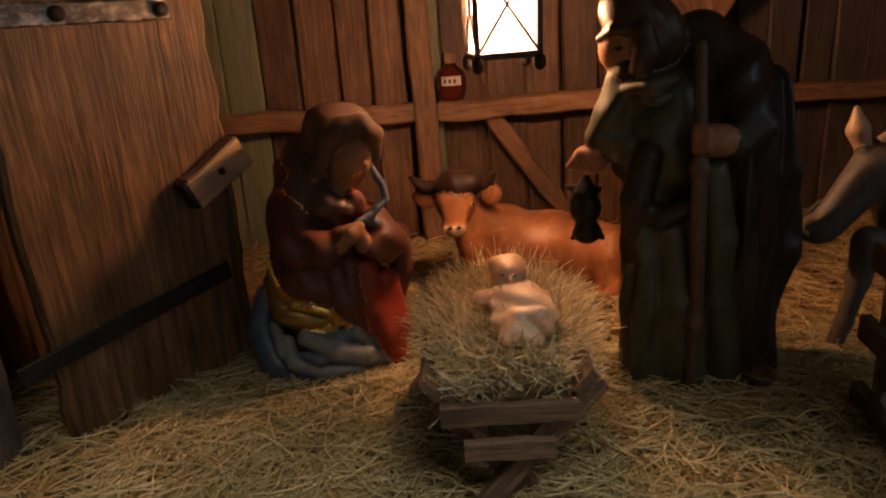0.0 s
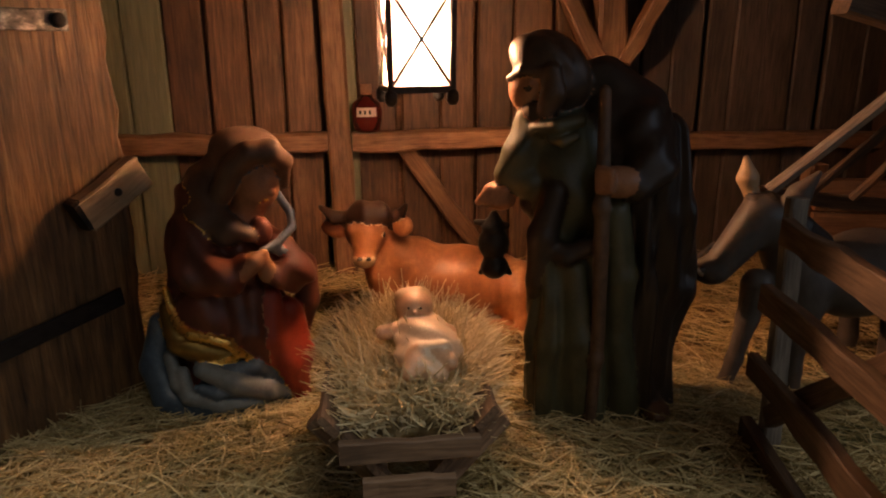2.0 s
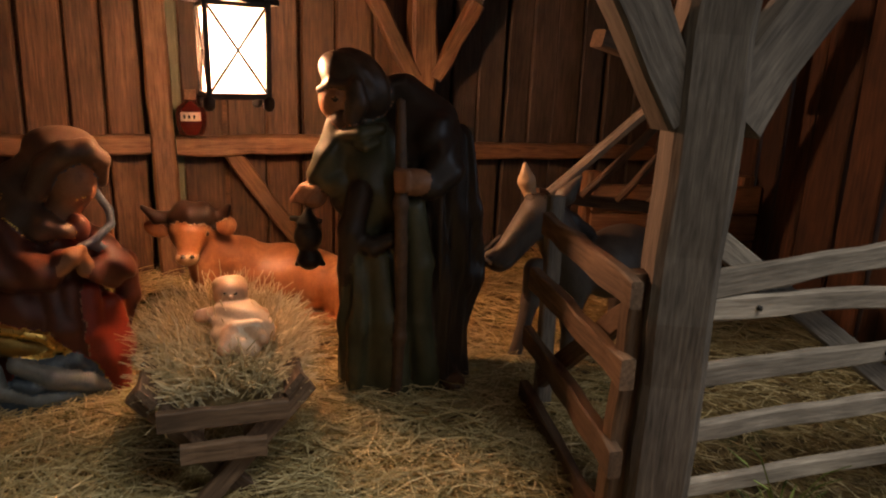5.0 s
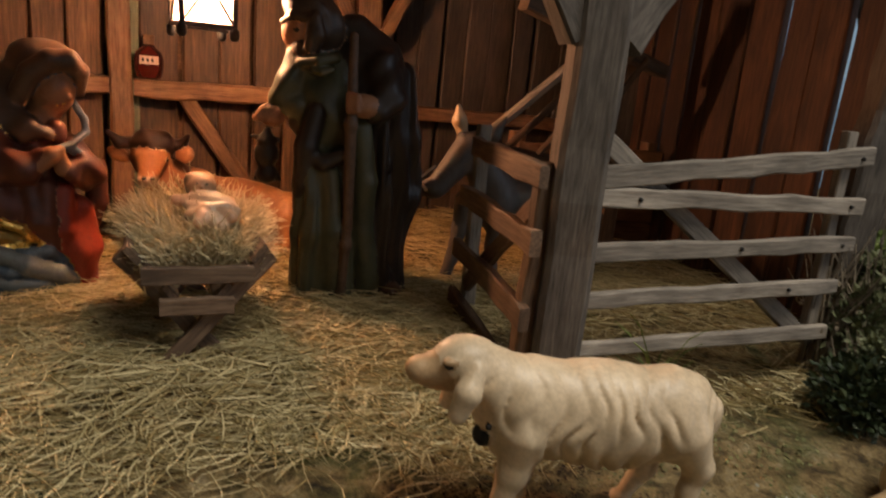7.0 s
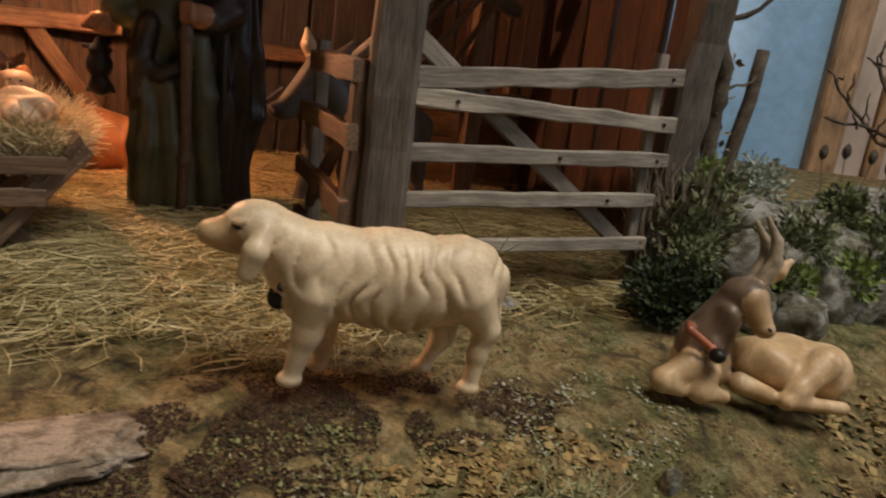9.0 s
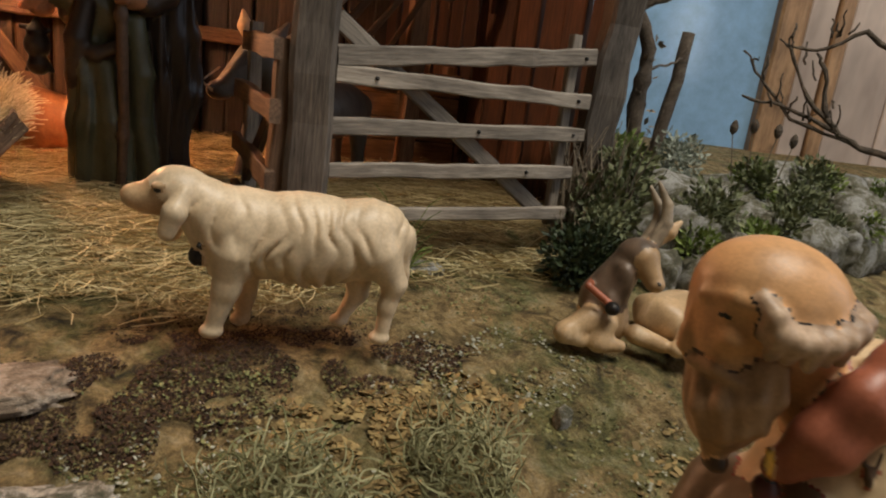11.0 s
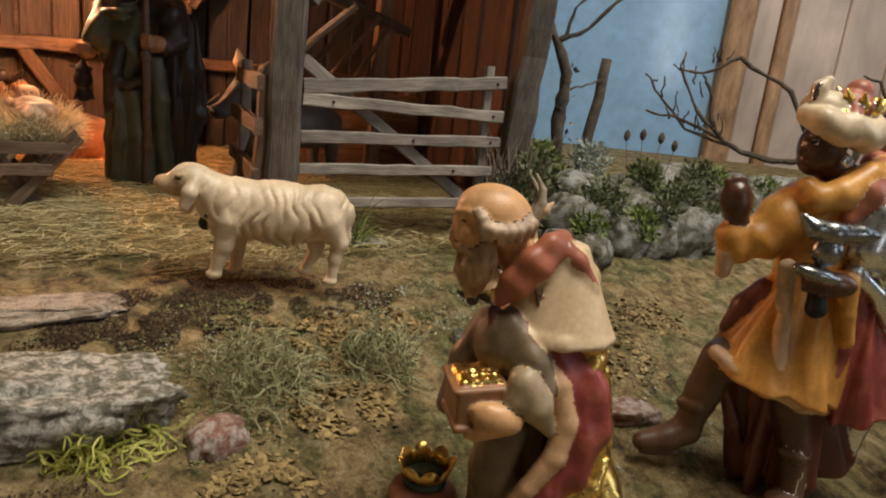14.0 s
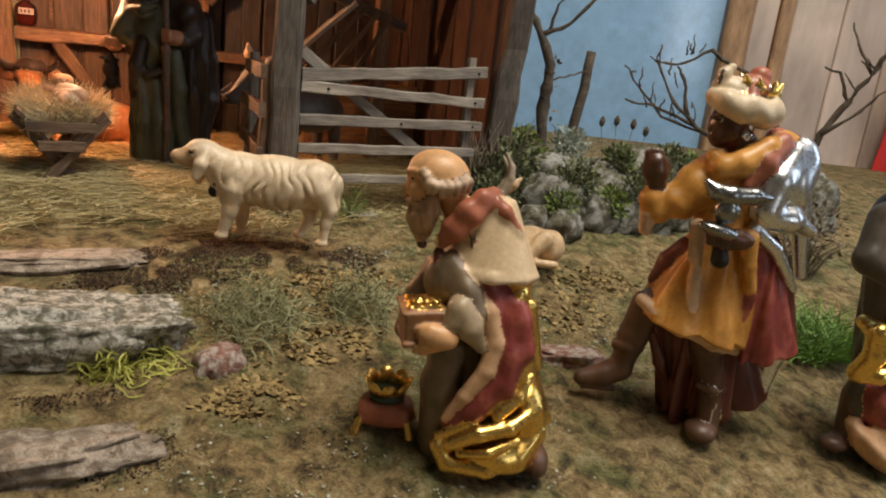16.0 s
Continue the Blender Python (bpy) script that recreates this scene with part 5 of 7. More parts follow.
    F += chain([(1.97, 0.4, 6.87), (2.57, 0.4, 4.26)], [0.35, 0.33], "gold", 0.15)
    F += [ell((3.06, -0.7, 0.2), (0.57, 0.9, 0.75), "boot", 0.2)]
    F += [cone((-0.19, 0.05, 11.39), (-0.04, 0, 8.27), 0.95, 2.15, "cape", 0.1, None, 0.82)]
    F += chain([(-1.97, -0.6, 8.76), (-1.04, -1.35, 8.53), (0.1, -1.5, 8.48), (1.31, -1.0, 8.41), (1.91, -0.2, 8.27)], [0.14, 0.18, 0.18, 0.18, 0.16], "cape", 0.25)
    F += chain([(-2.13, -0.75, 9.5), (-1.76, -1.0, 10.26), (-1.22, -1.05, 10.98), (-0.65, -0.8, 11.51), (-0.22, -0.3, 11.62), (0.24, 0.3, 11.29)], [0.19, 0.3, 0.34, 0.3, 0.23, 0.16], "collar", 0.32)
    F += chain([(-1.94, -0.95, 9.47), (-1.42, -1.15, 10.04), (-0.82, -1.15, 10.76), (-0.32, -0.85, 11.33)], [0.11, 0.22, 0.24, 0.19], "collar", 0.3)
    F += chain([(-0.29, -0.6, 11.51), (0.33, -0.75, 11.02), (0.98, -0.55, 10.22)], [0.24, 0.22, 0.11], "collar", 0.3)
    F += chain([(-0.98, -1.1, 10.08), (-0.84, -1.24, 9.61), (-0.74, -1.16, 10.19)], [0.05, 0.05, 0.04], "staff", 0.02)
    F += [cap((-1.29, -0.1, 10.33), (-1.94, 0, 11.42), 0.63, 0.61, "skin", 0.2)]
    F += [ell((-2.46, 0, 12.1), (1.28, 1.1, 1.01), "skin", 0.15, (0, 10, 0))]
    F += [ell((-3.09, -0.02, 11.59), (0.63, 0.82, 0.95), "skin", 0.18)]
    F += chain([(-3.65, -0.05, 11.81), (-3.7, -0.08, 11.42), (-3.71, -0.1, 11.19)], [0.1, 0.12, 0.15], "skin", 0.1)
    F += chain([(-3.66, -0.3, 12.14), (-3.35, -0.7, 12.24), (-3.12, -0.95, 12.18)], [0.11, 0.12, 0.11], "skin", 0.1)
    F += [ell((-3.4, -0.68, 11.95), (0.12, 0.1, 0.07), "dark", 0.03)]
    F += [ell((-3.22, -0.72, 11.6), (0.24, 0.2, 0.19), "skin", 0.15)]
    F += [ell((-2.56, -0.5, 11.92), (0.6, 0.58, 0.49), "hair_grey", 0.12)]
    F += [ell((-1.88, 0.05, 11.9), (0.76, 1.08, 0.54), "hair_grey", 0.12, (0, 18, 0))]
    F += chain([(-3.06, -0.94, 12.33), (-2.91, -1.08, 12.13), (-2.98, -1.02, 11.83)], [0.14, 0.2, 0.12], "hair_grey", 0.06)
    F += chain([(-2.93, -1.01, 12.11), (-2.79, -1.16, 11.9), (-2.84, -1.1, 11.54)], [0.14, 0.2, 0.12], "hair_grey", 0.06)
    F += chain([(-2.68, -1.03, 12.02), (-2.53, -1.18, 11.81), (-2.59, -1.12, 11.52)], [0.14, 0.2, 0.12], "hair_grey", 0.06)
    F += chain([(-2.4, -1.01, 12.0), (-2.25, -1.16, 11.79), (-2.23, -1.1, 11.43)], [0.14, 0.2, 0.12], "hair_grey", 0.06)
    F += chain([(-2.13, -0.97, 12.02), (-1.98, -1.11, 11.82), (-1.97, -1.05, 11.53)], [0.14, 0.2, 0.12], "hair_grey", 0.06)
    F += chain([(-1.86, -0.87, 12.09), (-1.72, -1.01, 11.88), (-1.69, -0.95, 11.52)], [0.14, 0.2, 0.12], "hair_grey", 0.06)
    F += chain([(-1.62, -0.74, 12.17), (-1.47, -0.86, 11.96), (-1.45, -0.8, 11.67)], [0.14, 0.2, 0.12], "hair_grey", 0.06)
    F += chain([(-1.42, -0.51, 12.26), (-1.27, -0.61, 12.04), (-1.24, -0.55, 11.67)], [0.14, 0.2, 0.12], "hair_grey", 0.06)
    F += [ell((-2.97, -0.1, 10.46), (0.57, 0.7, 1.06), "beard", 0.2, (0, -6, 0))]
    F += chain([(-3.44, -0.35, 10.9), (-3.42, -0.5, 10.31), (-3.21, -0.5, 9.88), (-3.04, -0.3, 9.38)], [0.12, 0.18, 0.16, 0.07], "beard", 0.06)
    F += chain([(-3.28, -0.47, 10.99), (-3.17, -0.61, 10.4), (-3.06, -0.6, 9.9), (-2.95, -0.33, 9.32)], [0.12, 0.18, 0.16, 0.07], "beard", 0.06)
    F += chain([(-3.11, -0.59, 11.07), (-3.19, -0.72, 10.47), (-2.99, -0.69, 9.95), (-2.87, -0.37, 9.34)], [0.12, 0.18, 0.16, 0.07], "beard", 0.06)
    F += chain([(-2.95, -0.69, 11.15), (-2.9, -0.79, 10.56), (-2.79, -0.75, 10.05), (-2.8, -0.4, 9.44)], [0.12, 0.18, 0.16, 0.07], "beard", 0.06)
    F += chain([(-2.79, -0.77, 11.22), (-2.71, -0.84, 10.63), (-2.79, -0.79, 10.11), (-2.72, -0.43, 9.53)], [0.12, 0.18, 0.16, 0.07], "beard", 0.06)
    F += chain([(-2.63, -0.82, 11.29), (-2.71, -0.85, 10.67), (-2.54, -0.8, 10.2), (-2.65, -0.47, 9.62)], [0.12, 0.18, 0.16, 0.07], "beard", 0.06)
    F += chain([(-2.47, -0.85, 11.35), (-2.39, -0.82, 10.74), (-2.56, -0.77, 10.25), (-2.58, -0.5, 9.72)], [0.12, 0.18, 0.16, 0.07], "beard", 0.06)
    F += chain([(-3.64, -0.2, 11.01), (-3.37, -0.6, 11.04), (-3.1, -0.8, 10.92)], [0.11, 0.14, 0.08], "beard", 0.06)
    F += [ell((-2.85, -0.3, 9.25), (0.22, 0.3, 0.19), "staff", 0.1)]
    F += [ell((-1.64, -0.4, 7.85), (0.98, 1.15, 1.02), "robe_grey", 0.25)]
    F += chain([(-1.6, -0.9, 8.56), (-0.87, -1.4, 7.74), (-0.53, -1.6, 6.97)], [0.65, 0.65, 0.57], "robe_grey", 0.2, ('sweep', 0.06, (0.8, 0, 0.5), 5.0, 0.8))
    F += chain([(-1.0, -2.0, 7.27), (-0.59, -2.1, 6.56), (-0.02, -1.9, 5.66)], [0.54, 0.57, 0.22], "sleeve", 0.12)
    F += chain([(-1.19, -2.15, 6.71), (-1.09, -2.1, 7.23)], [0.46, 0.44], "sleeve", 0.12)
    F += [ell((-1.79, -2.4, 6.13), (0.84, 0.48, 0.52), "skin", 0.12, (0, 10, 0))]
    F += chain([(-2.12, -2.5, 6.44), (-2.65, -2.35, 6.38)], [0.23, 0.16], "skin", 0.08)
    F += chain([(-2.1, -2.55, 6.0), (-2.61, -2.2, 5.38)], [0.26, 0.16], "skin", 0.08)
    F += chain([(-1.73, -2.5, 5.78), (-2.37, -2.3, 5.37)], [0.22, 0.15], "skin", 0.08)
    F += chain([(-1.97, 0.8, 7.99), (-2.73, 0.4, 6.88), (-3.23, -0.3, 5.49)], [0.75, 0.57, 0.41], "robe_grey", 0.25)
    F += [box((-2.45, -1.55, 6.51), (0.85, 0.8, 0.62), "chest", 0.05, (6, -4, 14), 0.08)]
    F += [box((-2.54, -1.55, 7.05), (0.92, 0.86, 0.1), "chest", 0.04, (6, -4, 14), 0.08)]
    F += [box((-2.42, -1.55, 5.8), (0.93, 0.88, 0.12), "chest", 0.04, (6, -4, 14), 0.08)]
    F += [box((-1.48, -1.15, 7.41), (0.5, 0.1, 0.55), "chest", 0.03, (-14, 14, 10), 0.08)]
    F += [box((-1.5, -1.26, 7.45), (0.36, 0.05, 0.4), "beard", 0.03, (-14, 14, 10), 0.08)]
    F += [box((-2.51, -1.55, 7.21), (0.7, 0.62, 0.1), "gold", 0.03, (6, -4, 14), 0.08)]
    F += [ell((-2.89, -1.9, 7.34), (0.18, 0.17, 0.12), "gold", 0.02)]
    F += [ell((-2.67, -1.5, 7.28), (0.18, 0.17, 0.12), "gold", 0.02)]
    F += [ell((-2.39, -2.0, 7.39), (0.18, 0.17, 0.12), "gold", 0.02)]
    F += [ell((-2.17, -1.6, 7.36), (0.18, 0.17, 0.12), "gold", 0.02)]
    F += [ell((-2.48, -1.2, 7.25), (0.18, 0.17, 0.12), "gold", 0.02)]
    F += [ell((-2.02, -1.9, 7.38), (0.18, 0.17, 0.12), "gold", 0.02)]
    F += [ell((-2.71, -2.1, 7.34), (0.18, 0.17, 0.12), "gold", 0.02)]
    F += chain([(-2.12, -0.7, 9.08), (-2.1, -0.95, 8.72)], [0.22, 0.19], "lining", 0.1)
    F += chain([(-2.24, -0.8, 9.79), (-2.16, -0.9, 9.43)], [0.1, 0.08], "gold", 0.03)
    F += [ell((-1.47, -1.52, 3.58), (0.07, 0.08, 0.08), "dark", 0.02)]
    F += [ell((-1.55, -1.52, 3.37), (0.07, 0.08, 0.08), "dark", 0.02)]
    F += [ell((-1.38, -1.52, 3.27), (0.07, 0.08, 0.08), "dark", 0.02)]
    F += [ell((-0.55, -2.05, 7.54), (0.07, 0.12, 0.08), "dark", 0.02)]
    F += [ell((-0.65, -2.05, 7.39), (0.07, 0.12, 0.08), "dark", 0.02)]
    F += [ell((-0.45, -2.05, 7.36), (0.07, 0.12, 0.08), "dark", 0.02)]
    return F


# the standing king in an ochre tunic, with turban and silver cloak
def turban_king():
    F = []
    F += [ell((-0.42, 0.1, 12.63), (1.86, 1.4, 2.01), "ochre", 0.3, (0, 8, 0), ('sweep', 0.06, (0.9, 0.2, 0.3), 3.4, 1.2))]
    F += [ell((-0.66, 0.05, 11.03), (1.52, 1.2, 1.27), "ochre", 0.3)]
    F += [cone((-0.26, 0, 10.89), (-1.35, 0, 5.57), 1.31, 2.92, "ochre", 0.25, ('drape', 0.1, 6, 0.8, 0.15), 0.78)]
    F += chain([(-4.07, -0.4, 6.84), (-3.41, -1.15, 6.41), (-2.07, -1.55, 5.87), (-0.49, -1.35, 5.23), (0.91, -0.6, 4.77)], [0.27, 0.3, 0.3, 0.3, 0.25], "fur", 0.12)
    F += chain([(-2.18, -1.25, 10.68), (-2.11, -1.5, 8.51), (-1.89, -1.6, 5.85)], [0.23, 0.27, 0.32], "fur", 0.15)
    F += chain([(-2.4, -1.35, 10.96), (-2.31, -1.5, 9.47)], [0.38, 0.3], "fur", 0.1)
    F += chain([(-2.08, -0.8, 14.1), (-1.78, -1.15, 13.78), (-0.98, -1.25, 14.07), (0.24, -0.8, 14.83), (1.37, 0.0, 15.24)], [0.47, 0.55, 0.59, 0.55, 0.47], "ochre", 0.15)
    F += chain([(0.97, -0.5, 15.12), (0.04, -1.15, 14.21), (-0.55, -1.4, 13.17)], [0.51, 0.59, 0.34], "collar", 0.14)
    F += chain([(1.1, 0.4, 15.22), (1.87, 0.2, 14.8)], [0.59, 0.63], "collar", 0.15)
    F += chain([(-1.97, -0.1, 13.15), (-2.96, -0.3, 12.11), (-3.9, -0.4, 11.57)], [1.1, 0.97, 0.76], "ochre", 0.25, ('sweep', 0.07, (0.7, 0, 0.7), 5.0, 0.9))
    F += chain([(-4.19, -0.4, 11.4), (-4.49, -0.4, 11.85)], [0.59, 0.63], "ochre", 0.2)
    F += chain([(-4.53, -0.4, 10.36), (-4.52, -0.45, 11.18), (-4.71, -0.45, 11.93)], [0.32, 0.42, 0.25], "fur", 0.12)
    F += chain([(-4.34, -0.4, 12.26), (-4.57, -0.4, 13.18), (-4.63, -0.4, 13.51)], [0.42, 0.59, 0.59], "skin_dark", 0.15)
    F += chain([(-4.99, -0.55, 13.38), (-5.12, -0.5, 14.03)], [0.19, 0.15], "skin_dark", 0.06)
    F += chain([(-4.77, -0.55, 13.41), (-4.92, -0.5, 14.13)], [0.19, 0.15], "skin_dark", 0.06)
    F += chain([(-4.55, -0.55, 13.43), (-4.7, -0.5, 14.15)], [0.19, 0.15], "skin_dark", 0.06)
    F += chain([(-4.37, -0.55, 13.45), (-4.5, -0.5, 14.1)], [0.19, 0.15], "skin_dark", 0.06)
    F += chain([(-4.12, -0.5, 13.06), (-4.12, -0.55, 13.54)], [0.19, 0.15], "skin_dark", 0.06)
    F += [cone((-0.79, 0.7, 6.02), (1.02, 0.7, 1.15), 1.69, 2.58, "lining", 0.3, ('drape', 0.2, 8, 0.3, 0.2), 0.55)]
    F += chain([(-1.98, 0.5, 9.34), (-2.66, 0.7, 8.57), (-3.24, 0.8, 7.63)], [0.72, 0.63, 0.34], "lining", 0.2)
    F += chain([(-3.0, 0.5, 4.95), (-2.25, 0.5, 3.26), (-1.71, 0.5, 2.19)], [0.21, 0.34, 0.17], "lining", 0.15)
    F += [cone((0.84, -0.35, 10.52), (2.59, -0.3, 4.62), 0.68, 1.52, "robe_red", 0.2, ('drape', 0.08, 6, 0.6, 0.2), 0.8)]
    F += chain([(0.7, -0.9, 5.98), (0.74, -1.0, 7.68), (0.51, -1.1, 9.3)], [0.34, 0.34, 0.25], "robe_red", 0.15)
    F += chain([(1.6, -0.6, 10.48), (2.87, -0.4, 8.14), (3.71, -0.2, 5.63)], [0.3, 0.34, 0.34], "lining", 0.15)
    F += chain([(-0.01, -1.5, 10.71), (0.27, -1.5, 9.39), (0.63, -1.4, 8.21)], [0.47, 0.34, 0.3], "ochre", 0.14)
    F += chain([(3.16, 0.6, 6.97), (3.33, 0.5, 4.4), (3.29, 0.4, 2.4)], [0.76, 0.68, 0.3], "silver", 0.15)
    F += [ell((1.97, 0.1, 13.3), (1.14, 1.3, 2.22), "silver", 0.25, (0, 6, 0), ('sweep', 0.06, (0.9, 0.4, 0.35), 3.0, 0.8))]
    F += chain([(1.71, -0.2, 14.61), (0.93, -0.9, 13.35), (0.55, -1.2, 12.04)], [0.72, 0.85, 0.72], "silver", 0.2)
    F += chain([(0.62, -1.2, 11.77), (1.92, -0.9, 11.66), (3.31, -0.4, 11.12)], [0.59, 0.63, 0.3], "silver", 0.15)
    F += chain([(0.24, -1.35, 11.13), (1.58, -1.0, 10.19), (2.48, -0.8, 9.04), (3.06, -0.6, 8.23)], [0.34, 0.32, 0.25, 0.19], "silver", 0.1)
    F += [cap((2.64, 0.3, 13.34), (3.75, 0.4, 8.81), 0.55, 0.3, "silver", 0.2)]
    F += chain([(0.45, -1.05, 13.88), (1.63, -0.95, 12.69), (2.9, -0.6, 11.42)], [0.21, 0.25, 0.17], "silver", 0.1)
    F += [ell((-0.96, -2.2, 10.69), (0.93, 0.45, 0.51), "skin_dark", 0.12)]
    F += chain([(-1.59, -2.45, 11.0), (-2.26, -2.4, 11.01)], [0.21, 0.17], "skin_dark", 0.06)
    F += chain([(-1.53, -2.45, 10.74), (-2.21, -2.4, 10.76)], [0.23, 0.17], "skin_dark", 0.06)
    F += chain([(-1.48, -2.45, 10.49), (-2.15, -2.4, 10.51)], [0.21, 0.17], "skin_dark", 0.06)
    F += chain([(-2.71, -2.2, 13.18), (-2.31, -2.3, 12.82), (-1.58, -2.35, 12.69), (-0.46, -2.2, 12.76), (0.33, -2.0, 12.71)], [0.17, 0.38, 0.42, 0.38, 0.15], "vessel", 0.1)
    F += [ell((-1.61, -2.3, 11.99), (0.59, 0.5, 0.59), "vessel", 0.1)]
    F += [ell((-1.82, -2.3, 11.08), (0.97, 0.55, 0.32), "vessel", 0.1, (0, 12, 0))]
    F += [ell((-1.55, -2.35, 12.95), (0.34, 0.3, 0.19), "vessel", 0.06)]
    F += chain([(-1.52, -2.2, 10.34), (-1.41, -2.2, 9.69)], [0.32, 0.42], "iron", 0.08)
    F += chain([(-3.54, 0.1, 6.34), (-3.9, 0.3, 4.7), (-4.16, 0.4, 3.29)], [0.85, 0.76, 0.63], "boot", 0.2)
    F += chain([(-4.61, 0.4, 4.02), (-4.24, -0.1, 4.13), (-3.53, 0.2, 4.02)], [0.32, 0.36, 0.27], "boot", 0.1)
    F += chain([(-4.26, 0.4, 2.72), (-5.14, 0.3, 2.27), (-6.21, 0.2, 2.05)], [0.68, 0.59, 0.42], "boot", 0.2)
    F += chain([(-4.49, 0.3, 1.6), (-6.09, 0.2, 1.61)], [0.21, 0.19], "boot", 0.06)
    F += chain([(-0.55, -0.5, 4.91), (0.06, -0.7, 3.01), (0.15, -0.9, 0.89)], [0.85, 0.63, 0.47], "skin_dark", 0.2)
    F += chain([(-0.54, -1.0, 2.91), (-0.02, -1.2, 2.77), (0.59, -0.9, 2.73)], [0.25, 0.3, 0.23], "boot", 0.1)
    F += [ell((-0.17, -1.3, 0.52), (0.8, 0.85, 0.55), "boot", 0.15)]
    F += chain([(0.25, -0.8, 1.97), (0.34, -0.9, 0.46)], [0.51, 0.55], "boot", 0.15)
    F += chain([(-0.24, 0.0, 14.35), (-0.83, 0.0, 14.98)], [0.72, 0.72], "skin_dark", 0.2)
    F += [ell((-1.51, -0.05, 15.65), (0.89, 0.88, 1.1), "skin_dark", 0.15, (0, -6, 0))]
    F += [ell((-1.82, -0.1, 15.12), (0.51, 0.55, 0.55), "skin_dark", 0.15)]
    F += chain([(-2.23, -0.12, 15.81), (-2.3, -0.15, 15.47)], [0.13, 0.19], "skin_dark", 0.08)
    F += [ell((-2.19, -0.25, 15.16), (0.19, 0.25, 0.11), "lining", 0.05)]
    F += [ell((-2.22, -0.72, 15.89), (0.19, 0.08, 0.08), "dark", 0.03)]
    F += chain([(-2.38, -0.4, 16.03), (-2.17, -0.78, 16.12)], [0.11, 0.11], "skin_dark", 0.06)
    F += chain([(-1.0, -0.95, 15.48), (-0.77, -1.0, 15.37), (-0.88, -1.0, 15.14), (-1.09, -0.98, 15.29), (-1.0, -0.95, 15.48)], [0.08, 0.08, 0.08, 0.08, 0.08], "silver", 0.02)
    F += [ell((-1.84, -1.02, 14.19), (0.15, 0.12, 0.15), "gold", 0.03)]
    F += [ell((-1.66, -1.02, 14.03), (0.15, 0.12, 0.15), "gold", 0.03)]
    F += [ell((-1.44, -1.02, 13.96), (0.15, 0.12, 0.15), "gold", 0.03)]
    F += [ell((-1.23, -1.02, 14.01), (0.15, 0.12, 0.15), "gold", 0.03)]
    F += [ell((-1.06, -1.02, 14.14), (0.15, 0.12, 0.15), "gold", 0.03)]
    F += chain([(-2.46, -0.3, 16.88), (-2.06, -0.85, 16.72), (-1.14, -0.95, 16.48), (-0.04, -0.4, 16.39)], [0.42, 0.55, 0.63, 0.72], "turban", 0.12, ('sweep', 0.05, (0.8, 0.3, 0.5), 4.8, 0.6))
    F += [ell((0.13, 0.0, 16.44), (0.76, 0.95, 0.8), "turban", 0.15)]
    F += [ell((-1.47, 0.1, 17.1), (1.16, 1.0, 0.76), "turban", 0.15, (0, 20, 0))]
    F += chain([(-1.46, -0.85, 17.09), (-1.6, -1.0, 16.79), (-1.76, -1.02, 16.5)], [0.17, 0.19, 0.15], "dark", 0.03)
    F += chain([(-0.95, -0.7, 17.29), (-1.1, -1.08, 16.67), (-1.37, -1.05, 16.34)], [0.3, 0.34, 0.21], "collar", 0.05)
    F += [ell((-0.67, 0.0, 17.47), (0.89, 0.8, 0.55), "collar", 0.12, (0, 18, 0))]
    F += chain([(-2.2, -0.2, 17.3), (-2.21, -0.2, 17.92), (-1.92, -0.2, 18.26)], [0.36, 0.32, 0.19], "turban", 0.08)
    F += chain([(-2.44, -0.35, 17.54), (-2.34, -0.35, 18.03)], [0.13, 0.13], "vessel", 0.04)
    F += [ell((-2.57, -0.3, 17.08), (0.19, 0.25, 0.25), "gold", 0.05)]
    F += chain([(0.38, 0.0, 17.34), (0.61, 0.0, 17.8)], [0.25, 0.06], "gold", 0.06)
    F += chain([(0.42, 0.53, 17.39), (0.66, 0.71, 17.86)], [0.25, 0.06], "gold", 0.06)
    F += chain([(-0.01, 0.75, 17.49), (0.05, 1.0, 17.96)], [0.25, 0.06], "gold", 0.06)
    F += chain([(-0.64, 0.53, 17.57), (-0.83, 0.71, 18.05)], [0.25, 0.06], "gold", 0.06)
    F += chain([(-1.09, 0.0, 17.6), (-1.44, 0.0, 18.06)], [0.25, 0.06], "gold", 0.06)
    F += chain([(-1.12, -0.53, 17.55), (-1.45, -0.71, 18.0)], [0.25, 0.06], "gold", 0.06)
    F += chain([(-0.71, -0.75, 17.46), (-0.88, -1.0, 17.9)], [0.25, 0.06], "gold", 0.06)
    F += chain([(-0.09, -0.53, 17.37), (-0.03, -0.71, 17.82)], [0.25, 0.06], "gold", 0.06)
    F += [ell((-0.48, 0.1, 17.99), (0.51, 0.5, 0.47), "collar", 0.1)]
    return F


